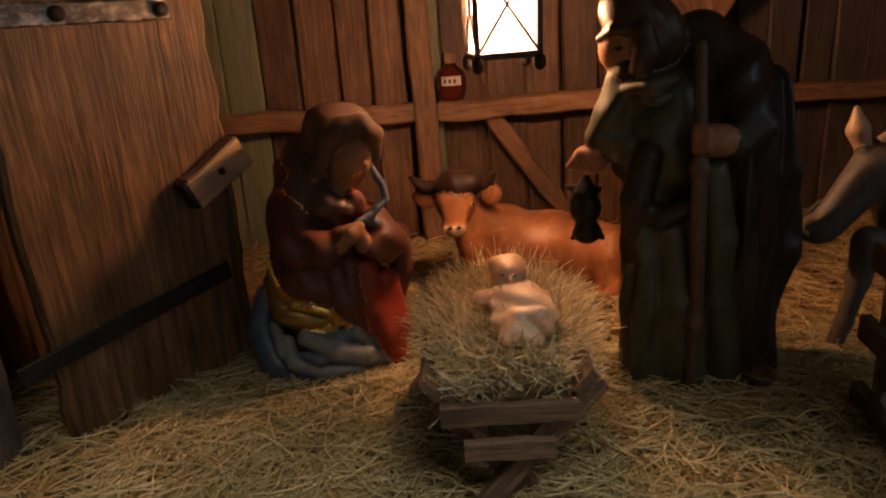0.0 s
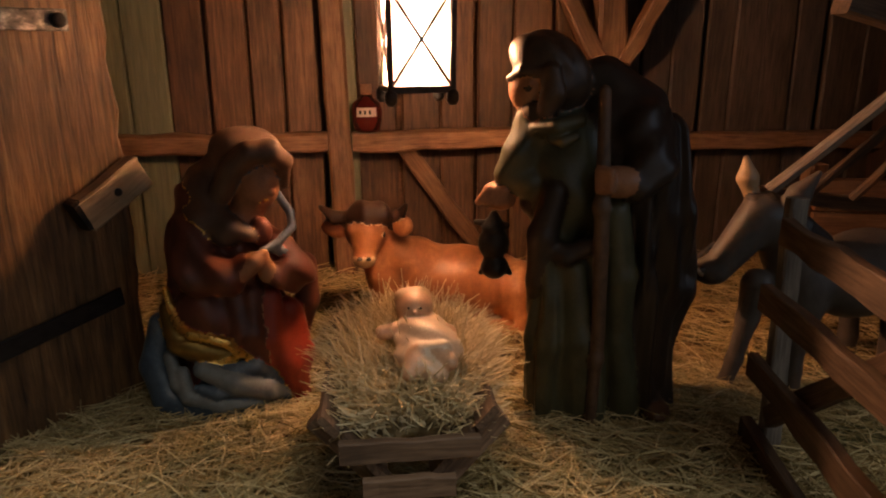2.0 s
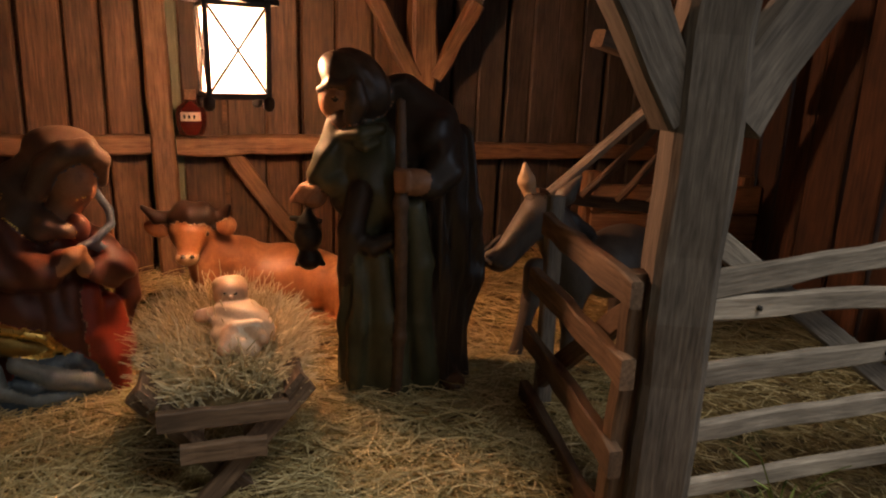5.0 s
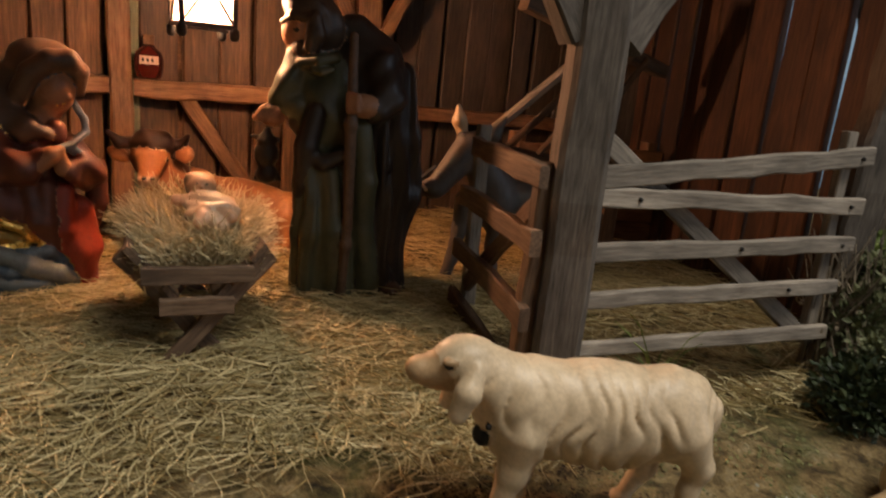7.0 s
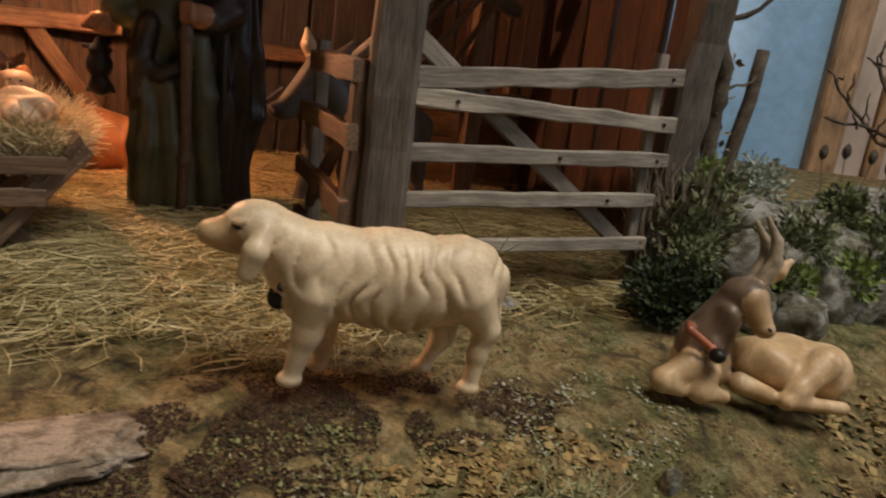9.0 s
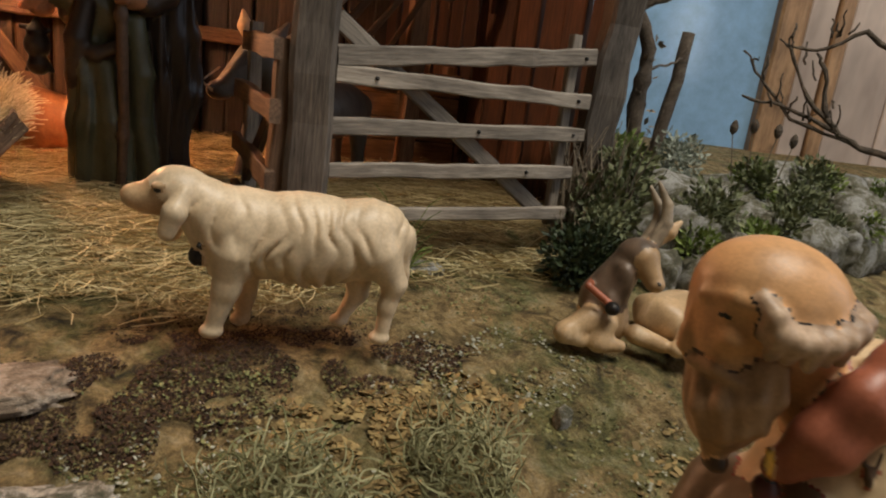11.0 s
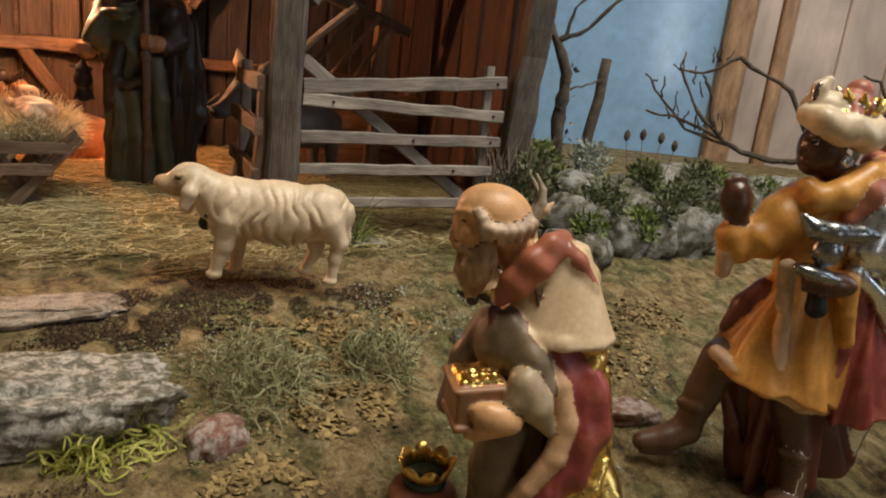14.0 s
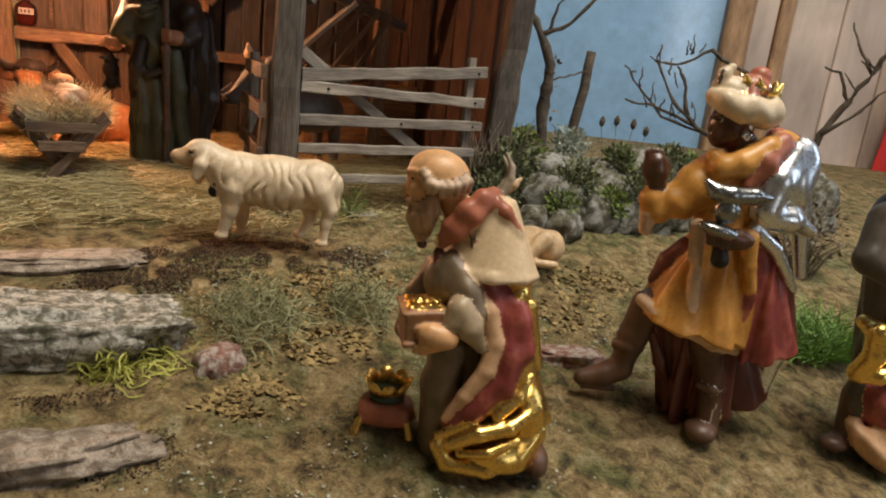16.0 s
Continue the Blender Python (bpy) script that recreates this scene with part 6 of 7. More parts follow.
# the king with the dark cloak, partly out of sight
def cloak_king():
    F = []
    F += [cap((1.28, 0.3, 1.44), (-0.92, 0.3, 11.54), 2.11, 1.69, "grey_cloak", 0.4, ("drape", 0.18, 7, 0.4, 0.15))]
    F += [ell((-0.91, 0.3, 13.04), (1.87, 1.6, 1.99), "grey_cloak", 0.4, (0, 0, 0), ("sweep", 0.10, (0.8, 0.2, 0.5), 3.6, 1.0)), cap((-1.18, 0.2, 14.78), (-1.37, 0.1, 15.91), 0.78, 0.72, "skin", 0.25)]
    F += [ell((-1.67, 0.0, 16.73), (1.03, 1.05, 1.27), "skin", 0.2), ell((-1.26, 0.3, 17.24), (1.15, 1.15, 1.03), "hair", 0.15), ell((-2.38, -0.6, 15.94), (0.66, 0.7, 0.84), "hair", 0.2)]
    F += [ell((0.27, -1.0, 3.37), (2.17, 1.3, 1.93), "robe_red", 0.3, (0, 0, 0), ("sweep", 0.15, (0.8, 0.2, 0.6), 4.2, 1.1))]
    F += [ell((-0.45, -1.7, 1.19), (1.87, 0.8, 1.09), "hem", 0.2, (0, 22, 0), ("sweep", 0.15, (0.8, 0.2, 0.7), 4.0, 1.0)), cap((-2.05, -1.4, 2.24), (-0.62, -2.0, 1.18), 0.33, 0.54, "hem", 0.2)]
    F += chain([(-2.7, -1.0, 7.78), (-2.44, -1.9, 7.55), (-2.31, -1.9, 6.35), (-2.52, -1.4, 5.16), (-1.81, -1.9, 5.23), (-0.71, -1.9, 5.93)], [0.39, 0.54, 0.54, 0.54, 0.42, 0.36], "gold", 0.15)
    F += [cap((-1.77, -0.8, 3.01), (-1.83, -0.6, 4.22), 0.48, 0.54, "grey_cloak", 0.25), ell((-2.51, -1.0, 0.88), (0.78, 0.62, 0.45), "boot", 0.2), cap((-1.87, -0.7, 1.26), (-1.68, -0.4, 3.48), 0.60, 0.72, "boot", 0.3)]
    F += chain([(-2.74, -0.6, 13.02), (-3.53, -1.4, 11.1), (-2.61, -2.0, 10.52)], [0.90, 0.75, 0.60], "grey_cloak", 0.3)
    F += [ell((-2.32, -2.2, 10.62), (0.60, 0.45, 0.42), "skin", 0.15), ell((-2.47, -2.3, 11.31), (0.66, 0.7, 0.60), "gold", 0.15)]
    return F


def child():
    F = []
    F += [ell((0.52, 0.0, 0.66), (1.03, 1.7, 0.67), "swaddle", 0.3, (10, 0, 0), ("sweep", 0.10, (0.5, 0.6, 0.5), 4.5, 1.0))]
    F += [ell((0.2, 1.6, 1.29), (0.60, 0.8, 0.60), "skin_pale", 0.15), ell((0.22, 1.95, 1.36), (0.67, 0.72, 0.60), "hair_fair", 0.1, (0, 0, 0), ("sweep", 0.06, (0.6, 0.3, 0.6), 7, 1.0))]
    F += [ell((-0.02, 0.85, 1.6), (0.07, 0.06, 0.05), "dark", 0.03), ell((0.38, 0.85, 1.58), (0.07, 0.06, 0.05), "dark", 0.03), ell((0.18, 0.8, 1.46), (0.07, 0.1, 0.08), "skin_pale", 0.06)]
    F += [cap((-0.15, 1.0, 0.8), (-0.87, 0.3, 1.03), 0.32, 0.23, "skin_pale", 0.15), cap((0.58, 1.0, 0.76), (1.22, 0.4, 0.91), 0.32, 0.25, "skin_pale", 0.15)]
    F += [cap((0.13, -1.0, 0.74), (-0.15, -1.6, 0.51), 0.33, 0.23, "skin_pale", 0.2), cap((0.8, -1.0, 0.79), (1.1, -1.4, 0.7), 0.33, 0.23, "skin_pale", 0.2)]
    F += chain([(-0.35, 0.2, 0.78), (0.3, -0.9, 0.87), (0.98, -1.0, 1.02)], [0.20, 0.25, 0.20], "swaddle", 0.15)
    return F


figure("carpenter_figurine", carpenter(), stand(0.0985, 0.246, -17, 0.0235), "painted wooden standing man figurine with staff and small lantern", "figurine", 0.078)
figure("mother_figurine", mother(), stand(-0.049, 0.277, 8, 0.0235), "painted wooden kneeling woman figurine, red dress, blue cloak, gold edge", "figurine", 0.075)
figure("ox_figurine", ox(), stand(0.047, 0.336, -4, 0.0235), "painted brown wooden ox figurine lying on the straw", "figurine", 0.085)
figure("donkey_figurine", donkey(), stand(0.182, 0.250, -28, 0.0235), "painted grey wooden donkey figurine standing by the fence", "figurine", 0.09)
figure("sheep_figurine", sheep(), stand(0.1205, 0.0625, -16, 0.0075), "cream painted wooden sheep figurine with a small bell", "figurine", 0.07)
figure("goat_figurine", goat(), stand(0.2800, 0.0300, -22, 0.0), "fawn painted wooden goat figurine lying down, red collar and bell", "figurine", 0.075)
figure("kneeling_king_figurine", old_king(), stand(0.1600, -0.1100, -32.6, -0.0395), "painted wooden kneeling bald king figurine with chest and gold cloak", "figurine", 0.068)
figure("turban_king_figurine", turban_king(), stand(0.2930, -0.1280, -32.6, -0.0450), "painted wooden walking king figurine, ochre tunic, turban, silver cloak", "figurine", 0.072)
figure("cloak_king_figurine", cloak_king(), stand(0.3880, -0.1710, -32.6, -0.0560), "painted wooden king figurine in dark cloak with gold folds", "figurine", 0.09)
figure("child_figurine", child(), stand(0.0225, 0.1960, 0, 0.0712), "small painted wooden swaddled child figurine lying in the manger straw", "figurine", 0.06, False)


# ---- straw, stones and plants ----
STRAW = fibre("straw", (0.34, 0.24, 0.09), (0.74, 0.60, 0.32), 0.5)
STRAW_PALE = fibre("pale_straw", (0.50, 0.38, 0.19), (0.88, 0.75, 0.48), 0.5)
STRAW_GREEN = fibre("greenish_hay", (0.28, 0.22, 0.085), (0.72, 0.61, 0.34), 0.55)


def blades(rng, count, where, length, radius, lift=0.35, curl=0.5, sides=3, segs=3, flat_to=None):
    """Curved thin stalks lying on the ground; 'where' gives a plan point and a base height."""
    verts, faces = [], []
    for _ in range(count):
        x, y, z = where(rng)
        a = rng.uniform(0, 2 * math.pi)
        L = rng.uniform(*length)
        r = rng.uniform(*radius)
        up = rng.uniform(-0.02, lift) * rng.random()
        bend = rng.uniform(-curl, curl)
        o = len(verts)
        px, py, pz, h = x, y, z, a
        for s in range(segs + 1):
            nx_, ny_ = -math.sin(h), math.cos(h)
            for q in range(sides):
                t = 2 * math.pi * q / sides
                w = r * (1 if s < segs else 0.5)
                verts.append((px + nx_ * w * math.cos(t), py + ny_ * w * math.cos(t), pz + w * math.sin(t)))
            st = L / segs
            px += math.cos(h) * st
            py += math.sin(h) * st
            pz += st * up - (st * 0.35 * up * s)
            h += bend
        for s in range(segs):
            for q in range(sides):
                t = (q + 1) % sides
                faces.append((o + s * sides + q, o + s * sides + t, o + (s + 1) * sides + t, o + (s + 1) * sides + q))
    return verts, faces


def in_stable(rng):
    while True:
        x, y = rng.uniform(-0.19, 0.345), rng.uniform(0.085, 0.445)
        edge = 0.094 + 0.012 * math.sin(x * 40) + 0.01 * math.sin(x * 93 + 1)
        if y < edge + rng.uniform(0, 0.02) or (x > 0.165 and y < 0.16 and rng.random() < 0.8):
            continue
        return x, y, ground_z(x, y) + rng.uniform(0.0, 0.0035)


def near_front(rng):
    while True:
        x, y = rng.uniform(-0.12, 0.17), rng.uniform(0.095, 0.27)
        if y > 0.098 + 0.012 * math.sin(x * 40) + rng.uniform(0, 0.01):
            return x, y, ground_z(x, y) + rng.uniform(0.0005, 0.005)


rng = random.Random(21)
v, f = blades(rng, 14000, in_stable, (0.010, 0.032), (0.00012, 0.00030), 0.30, 0.5)
tagged(new("straw_litter", mesh_from("straw_litter", v, f, [STRAW])), "loose golden straw strewn over the stable floor", "straw", kind="stuff")
v, f = blades(rng, 7500, near_front, (0.010, 0.032), (0.00013, 0.00030), 0.32, 0.55)
tagged(new("hay_litter", mesh_from("hay_litter", v, f, [STRAW_GREEN])), "pale greenish hay spread before the manger", "hay", kind="stuff")


def by_gate(rng):
    x = rng.uniform(0.165, 0.31)
    return x, rng.uniform(0.10, 0.16), ground_z(x, 0.12) + rng.uniform(0, 0.002)


v, f = blades(rng, 500, by_gate, (0.008, 0.022), (0.0002, 0.0004), 0.8, 0.4)
tagged(new("gate_hay", mesh_from("gate_hay", v, f, [STRAW_GREEN])), "sparse dry hay along the foot of the gate", "hay", kind="stuff")


def crib_straw(rng):
    """Stalks heaped in the manger, splaying outwards and upwards."""
    verts, faces = [], []
    for k in range(4300):
        u, w = rng.uniform(-1, 1), rng.uniform(-1, 1)
        x, y = 0.0225 + 0.0225 * u, 0.2065 + 0.0345 * w
        dome = max(0.0, 1 - 0.55 * u * u - 0.45 * w * w)
        z = 0.0605 + 0.017 * dome + rng.uniform(-0.007, 0.003)
        if abs(u) < 0.62 and -0.75 < w < 0.55:
            z -= 0.006
        out = Vector((u * 1.3, w * 1.1, 0.45 + 0.8 * rng.random()))
        side = Vector((rng.uniform(-1, 1), rng.uniform(-1, 1), rng.uniform(-0.3, 0.5)))
        d = (out * 0.75 + side * 0.9).normalized()
        L, r = rng.uniform(0.010, 0.029) * (0.6 if w < -0.6 else 1.0), rng.uniform(0.00014, 0.00032)
        p = Vector((x, y, z)) - d * L * 0.45
        sag = Vector((rng.uniform(-0.6, 0.6), rng.uniform(-0.6, 0.6), rng.uniform(-0.7, 0.6)))
        pts = [p, p + d * L * 0.5, p + (d + sag * 0.3).normalized() * L]
        vv, ff = tube(pts, [r, r, r * 0.6], 3)
        o = len(verts)
        verts += vv
        faces += [tuple(i + o for i in q) for q in ff]
    return verts, faces


v, f = crib_straw(random.Random(4))
tagged(new("manger_straw", mesh_from("manger_straw", v, f, [STRAW_PALE])), "heap of pale straw bristling out of the manger", "straw", kind="stuff")
verts, faces = [], []
for j in range(13):
    for i in range(11):
        u, w = i / 5 - 1, j / 6 - 1
        verts.append((0.0215 + 0.0145 * u, 0.208 + 0.029 * w, 0.047 + 0.018 * max(0, 1 - u * u * 0.7 - w * w * 0.35) + 0.002 * noise.noise((u * 3, w * 3, 1))))
for j in range(12):
    for i in range(10):
        a = j * 11 + i
        faces.append((a, a + 1, a + 12, a + 11))
bed = tagged(new("straw_bed", mesh_from("straw_bed", verts, faces, [STRAW_PALE], True)), "packed straw bedding inside the manger", "straw", kind="stuff")
bed.modifiers.new("thickness", "SOLIDIFY").thickness = 0.003


# crumbs of earth, leaf and lichen
def crumbs(name, rng, areas, size, mat, label, category, flat=0.35):
    verts, faces = [], []
    for cx, cy, rx, ry, count in areas:
        for _ in range(int(count * 1.5)):
            a, q = rng.uniform(0, 2 * math.pi), math.sqrt(rng.random())
            if rng.random() < 0.25:
                q *= 1.25
            x, y = cx + rx * q * math.cos(a), cy + ry * q * math.sin(a)
            if noise.noise((x * 75, y * 75, size[0] * 900)) < -0.22:
                continue
            s = rng.uniform(*size) * rng.uniform(0.5, 1)
            z = ground_z(x, y) + s * 0.1 * rng.random() + 0.0018 * max(0, 1 - q)
            o = len(verts)
            t = rng.uniform(0, 6.3)
            tilt = rng.uniform(-0.9, 0.9)
            for k in range(5):
                b_ = t + k * 1.257
                rr = s * rng.uniform(0.45, 1.0)
                verts.append((x + rr * math.cos(b_), y + rr * math.sin(b_), z + s * flat * 0.5 + rr * tilt * math.cos(b_ - t)))
            verts.append((x, y, z + s * flat * rng.uniform(0.5, 1.6)))
            verts.append((x, y, z - s * 0.2))
            for k in range(5):
                n_ = (k + 1) % 5
                faces.append((o + k, o + n_, o + 5))
                faces.append((o + n_, o + k, o + 6))
    return tagged(new(name, mesh_from(name, verts, faces, [mat])), label, category, kind="stuff")


PEAT = fibre("peat", (0.020, 0.010, 0.005), (0.075, 0.035, 0.016), 0.95)
LEAF = fibre("leaf_crumb", (0.13, 0.085, 0.03), (0.42, 0.30, 0.12), 0.8)
MOSSY = fibre("moss_crumb", (0.08, 0.085, 0.025), (0.30, 0.29, 0.12), 0.9)
PALE = fibre("lichen_crumb", (0.26, 0.26, 0.19), (0.50, 0.48, 0.38), 0.9)
rng = random.Random(31)
crumbs("peat_crumbs", rng, [(0.095, 0.062, 0.056, 0.018, 4800), (0.150, 0.046, 0.040, 0.014, 2600), (0.06, 0.036, 0.045, 0.013, 2800), (0.03, 0.030, 0.03, 0.006, 350), (0.024, -0.078, 0.022, 0.012, 600), (0.0, -0.045, 0.03, 0.006, 350), (0.11, 0.088, 0.04, 0.006, 300)], (0.0004, 0.0011), PEAT, "dark peat crumbs scattered on the ground", "soil", 0.15)
crumbs("leaf_crumbs", rng, [(0.135, 0.018, 0.035, 0.016, 1300), (0.150, 0.0, 0.025, 0.014, 700), (0.17, 0.022, 0.03, 0.012, 500), (0.078, -0.058, 0.022, 0.012, 600), (0.12, -0.03, 0.03, 0.016, 500), (0.27, -0.03, 0.05, 0.02, 400), (0.33, 0.0, 0.05, 0.02, 300)], (0.0010, 0.0034), LEAF, "crumbled dry ochre leaves on the earth", "leaf litter", 0.22)
crumbs("moss_crumbs", rng, [(0.10, 0.03, 0.06, 0.03, 1500), (0.20, 0.03, 0.06, 0.03, 800), (0.07, -0.02, 0.03, 0.03, 700), (0.23, -0.03, 0.06, 0.05, 700), (0.20, 0.085, 0.06, 0.02, 500), (0.38, 0.03, 0.08, 0.04, 700), (0.10, -0.09, 0.06, 0.03, 300), (0.33, -0.06, 0.06, 0.04, 500)], (0.0004, 0.0013), MOSSY, "brown and green moss crumbs over the earth", "moss")
crumbs("lichen_crumbs", rng, [(0.19, 0.035, 0.05, 0.025, 450), (0.08, 0.01, 0.05, 0.03, 350), (0.24, -0.06, 0.08, 0.05, 500), (0.12, -0.11, 0.10, 0.04, 400)], (0.0005, 0.0014), PALE, "pale grey lichen grains on the earth", "lichen")


# stones
def stone_mat(name, a, b_, c, scale, moss=0.0):
    return blotched(name, [(0.30, a), (0.47, b_), (0.56, c), (0.75, tuple(min(1, q * 1.25) for q in c))], scale, 1100, 0.92, 1.0, 0.0016, 0.5)


ROCK_WHITE = stone_mat("lichened_stone", (0.045, 0.058, 0.022), (0.30, 0.275, 0.21), (0.72, 0.68, 0.60), 210)
ROCK_PINK = stone_mat("pinkish_stone", (0.13, 0.095, 0.065), (0.38, 0.29, 0.21), (0.60, 0.49, 0.39), 120)
ROCK_RED = stone_mat("red_veined_stone", (0.22, 0.07, 0.05), (0.40, 0.22, 0.17), (0.62, 0.52, 0.46), 190)
ROCK_GREY = stone_mat("grey_stone", (0.045, 0.045, 0.024), (0.18, 0.17, 0.115), (0.40, 0.395, 0.37), 95)


def rock(name, at, size, mat, label, seed, square=0.55, turn=0, jag=0.16, detail=4):
    bm = bmesh.new()
    bmesh.ops.create_icosphere(bm, subdivisions=detail, radius=1)
    for vert in bm.verts:
        c = vert.co.normalized()
        p = Vector([math.copysign(abs(t) ** square, t) for t in c])
        s = Vector((seed * 3.1, seed * 1.7, seed))
        k = 1 + jag * noise.noise(c * 1.4 + s) + jag * 0.5 * noise.noise(c * 3.5 + s) + jag * 0.25 * noise.noise(c * 9 + s) + jag * 0.12 * noise.noise(c * 22 + s)
        vert.co = Vector((p.x * size[0] * k, p.y * size[1] * k, p.z * size[2] * k))
    me = bpy.data.meshes.new(name)
    bm.to_mesh(me)
    bm.free()
    me.materials.append(mat)
    me.polygons.foreach_set("use_smooth", np.ones(len(me.polygons), dtype=bool))
    ob = new(name, me)
    ob.matrix_basis = pose(at[0], at[1], at[2], *(turn if isinstance(turn, tuple) else (0, 0, turn)))
    return tagged(ob, label, "stone")


rock("ledge_stone", (0.006, -0.002, -0.0095), (0.052, 0.026, 0.0150), ROCK_WHITE, "flat lichen-whitened stone slab set in the slope", 1, 0.66, (-4, 2, -6), 0.34, 5)
rock("flat_stone", (-0.010, -0.070, -0.0315), (0.044, 0.017, 0.009), ROCK_PINK, "low pinkish flat stone at the foot of the slope", 2, 0.72, (-12, 0, -4), 0.26, 5)
rock("step_stone", (0.006, 0.066, 0.0035), (0.046, 0.021, 0.0055), ROCK_PINK, "worn pinkish stone step beside the straw", 3, 0.72, (-4, 0, -8), 0.24, 5)
rock("small_stone", (0.071, -0.034, -0.0195), (0.0115, 0.0085, 0.0085), ROCK_RED, "small red and white veined stone", 4, 0.75, 20, 0.25)
rock("small_stone", (0.204, 0.003, -0.008), (0.004, 0.003, 0.0055), ROCK_GREY, "small pointed dark grey stone chip", 5, 0.9, 20, 0.3, 3)
rock("low_stone", (0.208, 0.120, 0.011), (0.014, 0.008, 0.0035), ROCK_GREY, "low dark flat stone near the gate", 6, 0.6, -20, 0.15, 3)
rock("earth_stone", (0.256, -0.062, ground_z(0.256, -0.062) - 0.001), (0.021, 0.012, 0.0045), ROCK_RED, "flat reddish stone bedded in the earth", 8, 0.6, (-8, 0, -25), 0.3)
rng = random.Random(12)
BANK = [(0.372, 0.098, 0.022), (0.402, 0.080, 0.017), (0.432, 0.088, 0.022), (0.466, 0.078, 0.021), (0.500, 0.080, 0.019), (0.540, 0.082, 0.024), (0.395, 0.125, 0.028), (0.445, 0.125, 0.030), (0.500, 0.122, 0.030), (0.560, 0.115, 0.031), (0.62, 0.10, 0.03), (0.68, 0.075, 0.028), (0.585, 0.068, 0.017), (0.355, 0.062, 0.012), (0.335, 0.075, 0.010)]
for k, (x, y, r) in enumerate(BANK):
    r *= 1.18
    rock("bank_stone", (x, y, ground_z(x, y) + r * 0.55), (r * rng.uniform(0.9, 1.15), r * rng.uniform(0.8, 1.0), r * rng.uniform(0.8, 1.1)), ROCK_GREY, "grey mossy stone of the bank behind the path", 20 + k, 0.72, rng.uniform(0, 90), 0.25, 4)["group"] = "stones of the bank"


# leaves
def leafage(name, parent_free, rng, clumps, leaf, mat, label, category="bush", kind="", tall=1.0):
    verts, faces = [], []
    for cx, cy, cz, r, count in clumps:
        for _ in range(count):
            d = Vector((rng.gauss(0, 1), rng.gauss(0, 1), rng.gauss(0, 1) * tall)).normalized()
            q = r * (rng.random() ** 0.45) * (1 + 0.35 * noise.noise(d * 2 + Vector((cx * 50, cy * 50, 0))))
            p = Vector((cx, cy, cz)) + d * q
            if p.z < ground_z(p.x, p.y):
                continue
            u = (d + Vector((rng.uniform(-1, 1), rng.uniform(-1, 1), rng.uniform(-0.4, 1.2)))).normalized()
            w = u.cross(Vector((rng.uniform(-1, 1), rng.uniform(-1, 1), rng.uniform(-1, 1)))).normalized()
            s = rng.uniform(*leaf)
            nrm = u.cross(w)
            o = len(verts)
            verts += [p, p + u * s * 0.5 + w * s * 0.28 + nrm * s * 0.1, p + u * s, p + u * s * 0.5 - w * s * 0.28 + nrm * s * 0.1]
            faces += [(o, o + 1, o + 2), (o, o + 2, o + 3)]
    return mesh_from(name, verts, faces, [mat])


LEAF_DARK = fibre("dark_leaf", (0.015, 0.028, 0.012), (0.06, 0.085, 0.035), 0.5)
LEAF_OLIVE = fibre("olive_leaf", (0.06, 0.075, 0.03), (0.24, 0.26, 0.13), 0.6)
LEAF_BRIGHT = fibre("bright_moss_leaf", (0.10, 0.15, 0.03), (0.30, 0.38, 0.10), 0.6)
LEAF_GREY = fibre("grey_lichen_leaf", (0.22, 0.25, 0.20), (0.48, 0.52, 0.44), 0.7)
GRASS = fibre("fresh_grass", (0.06, 0.14, 0.02), (0.22, 0.36, 0.07), 0.55)
TWIG = fibre("dry_twig", (0.10, 0.075, 0.05), (0.32, 0.26, 0.18), 0.8)


def stems(rng, at, count, height, spread, r):
    pieces = []
    for _ in range(count):
        a = rng.uniform(0, 6.3)
        e = rng.uniform(0.2, 1) * spread
        x, y = at[0] + rng.uniform(-0.3, 0.3) * spread, at[1] + rng.uniform(-0.3, 0.3) * spread
        z = ground_z(x, y) - 0.001
        h = height * rng.uniform(0.5, 1)
        pieces.append(tube([(x, y, z), (x + e * 0.4 * math.cos(a), y + e * 0.4 * math.sin(a), z + h * 0.6), (x + e * math.cos(a), y + e * math.sin(a), z + h)], [r, r * 0.8, r * 0.3], 3))
    return merge(pieces)


def bush(name, at, clumps, mats, leaf, label, seed, height, spread, stalks=14):
    r = random.Random(seed)
    b_ = thing(name, (at[0], at[1], ground_z(*at)), label, "bush")
    v, f = stems(r, at, stalks, height, spread, 0.0007)
    part("stalk_tuft", mesh_from("stalk_tuft", v, f, [TWIG]), b_)
    for k, (mt, cl) in enumerate(zip(mats, clumps)):
        part("foliage", leafage("foliage", None, r, cl, leaf, mt, ""), b_)
    return b_


bush("bush", (0.292, 0.092), [[(0.286, 0.088, 0.022, 0.019, 1500), (0.302, 0.082, 0.018, 0.015, 900)], [(0.300, 0.090, 0.034, 0.014, 500)]], [LEAF_DARK, LEAF_OLIVE], (0.0025, 0.0055), "dark green small-leaved bush beside the gate", 41, 0.045, 0.022)
bush("herb_bush", (0.335, 0.118), [[(0.330, 0.118, 0.040, 0.022, 900), (0.350, 0.125, 0.058, 0.018, 600)], [(0.366, 0.150, 0.060, 0.020, 700)]], [LEAF_OLIVE, LEAF_BRIGHT], (0.003, 0.007), "grey-green straggling herbs at the corner post", 42, 0.085, 0.03, 40)
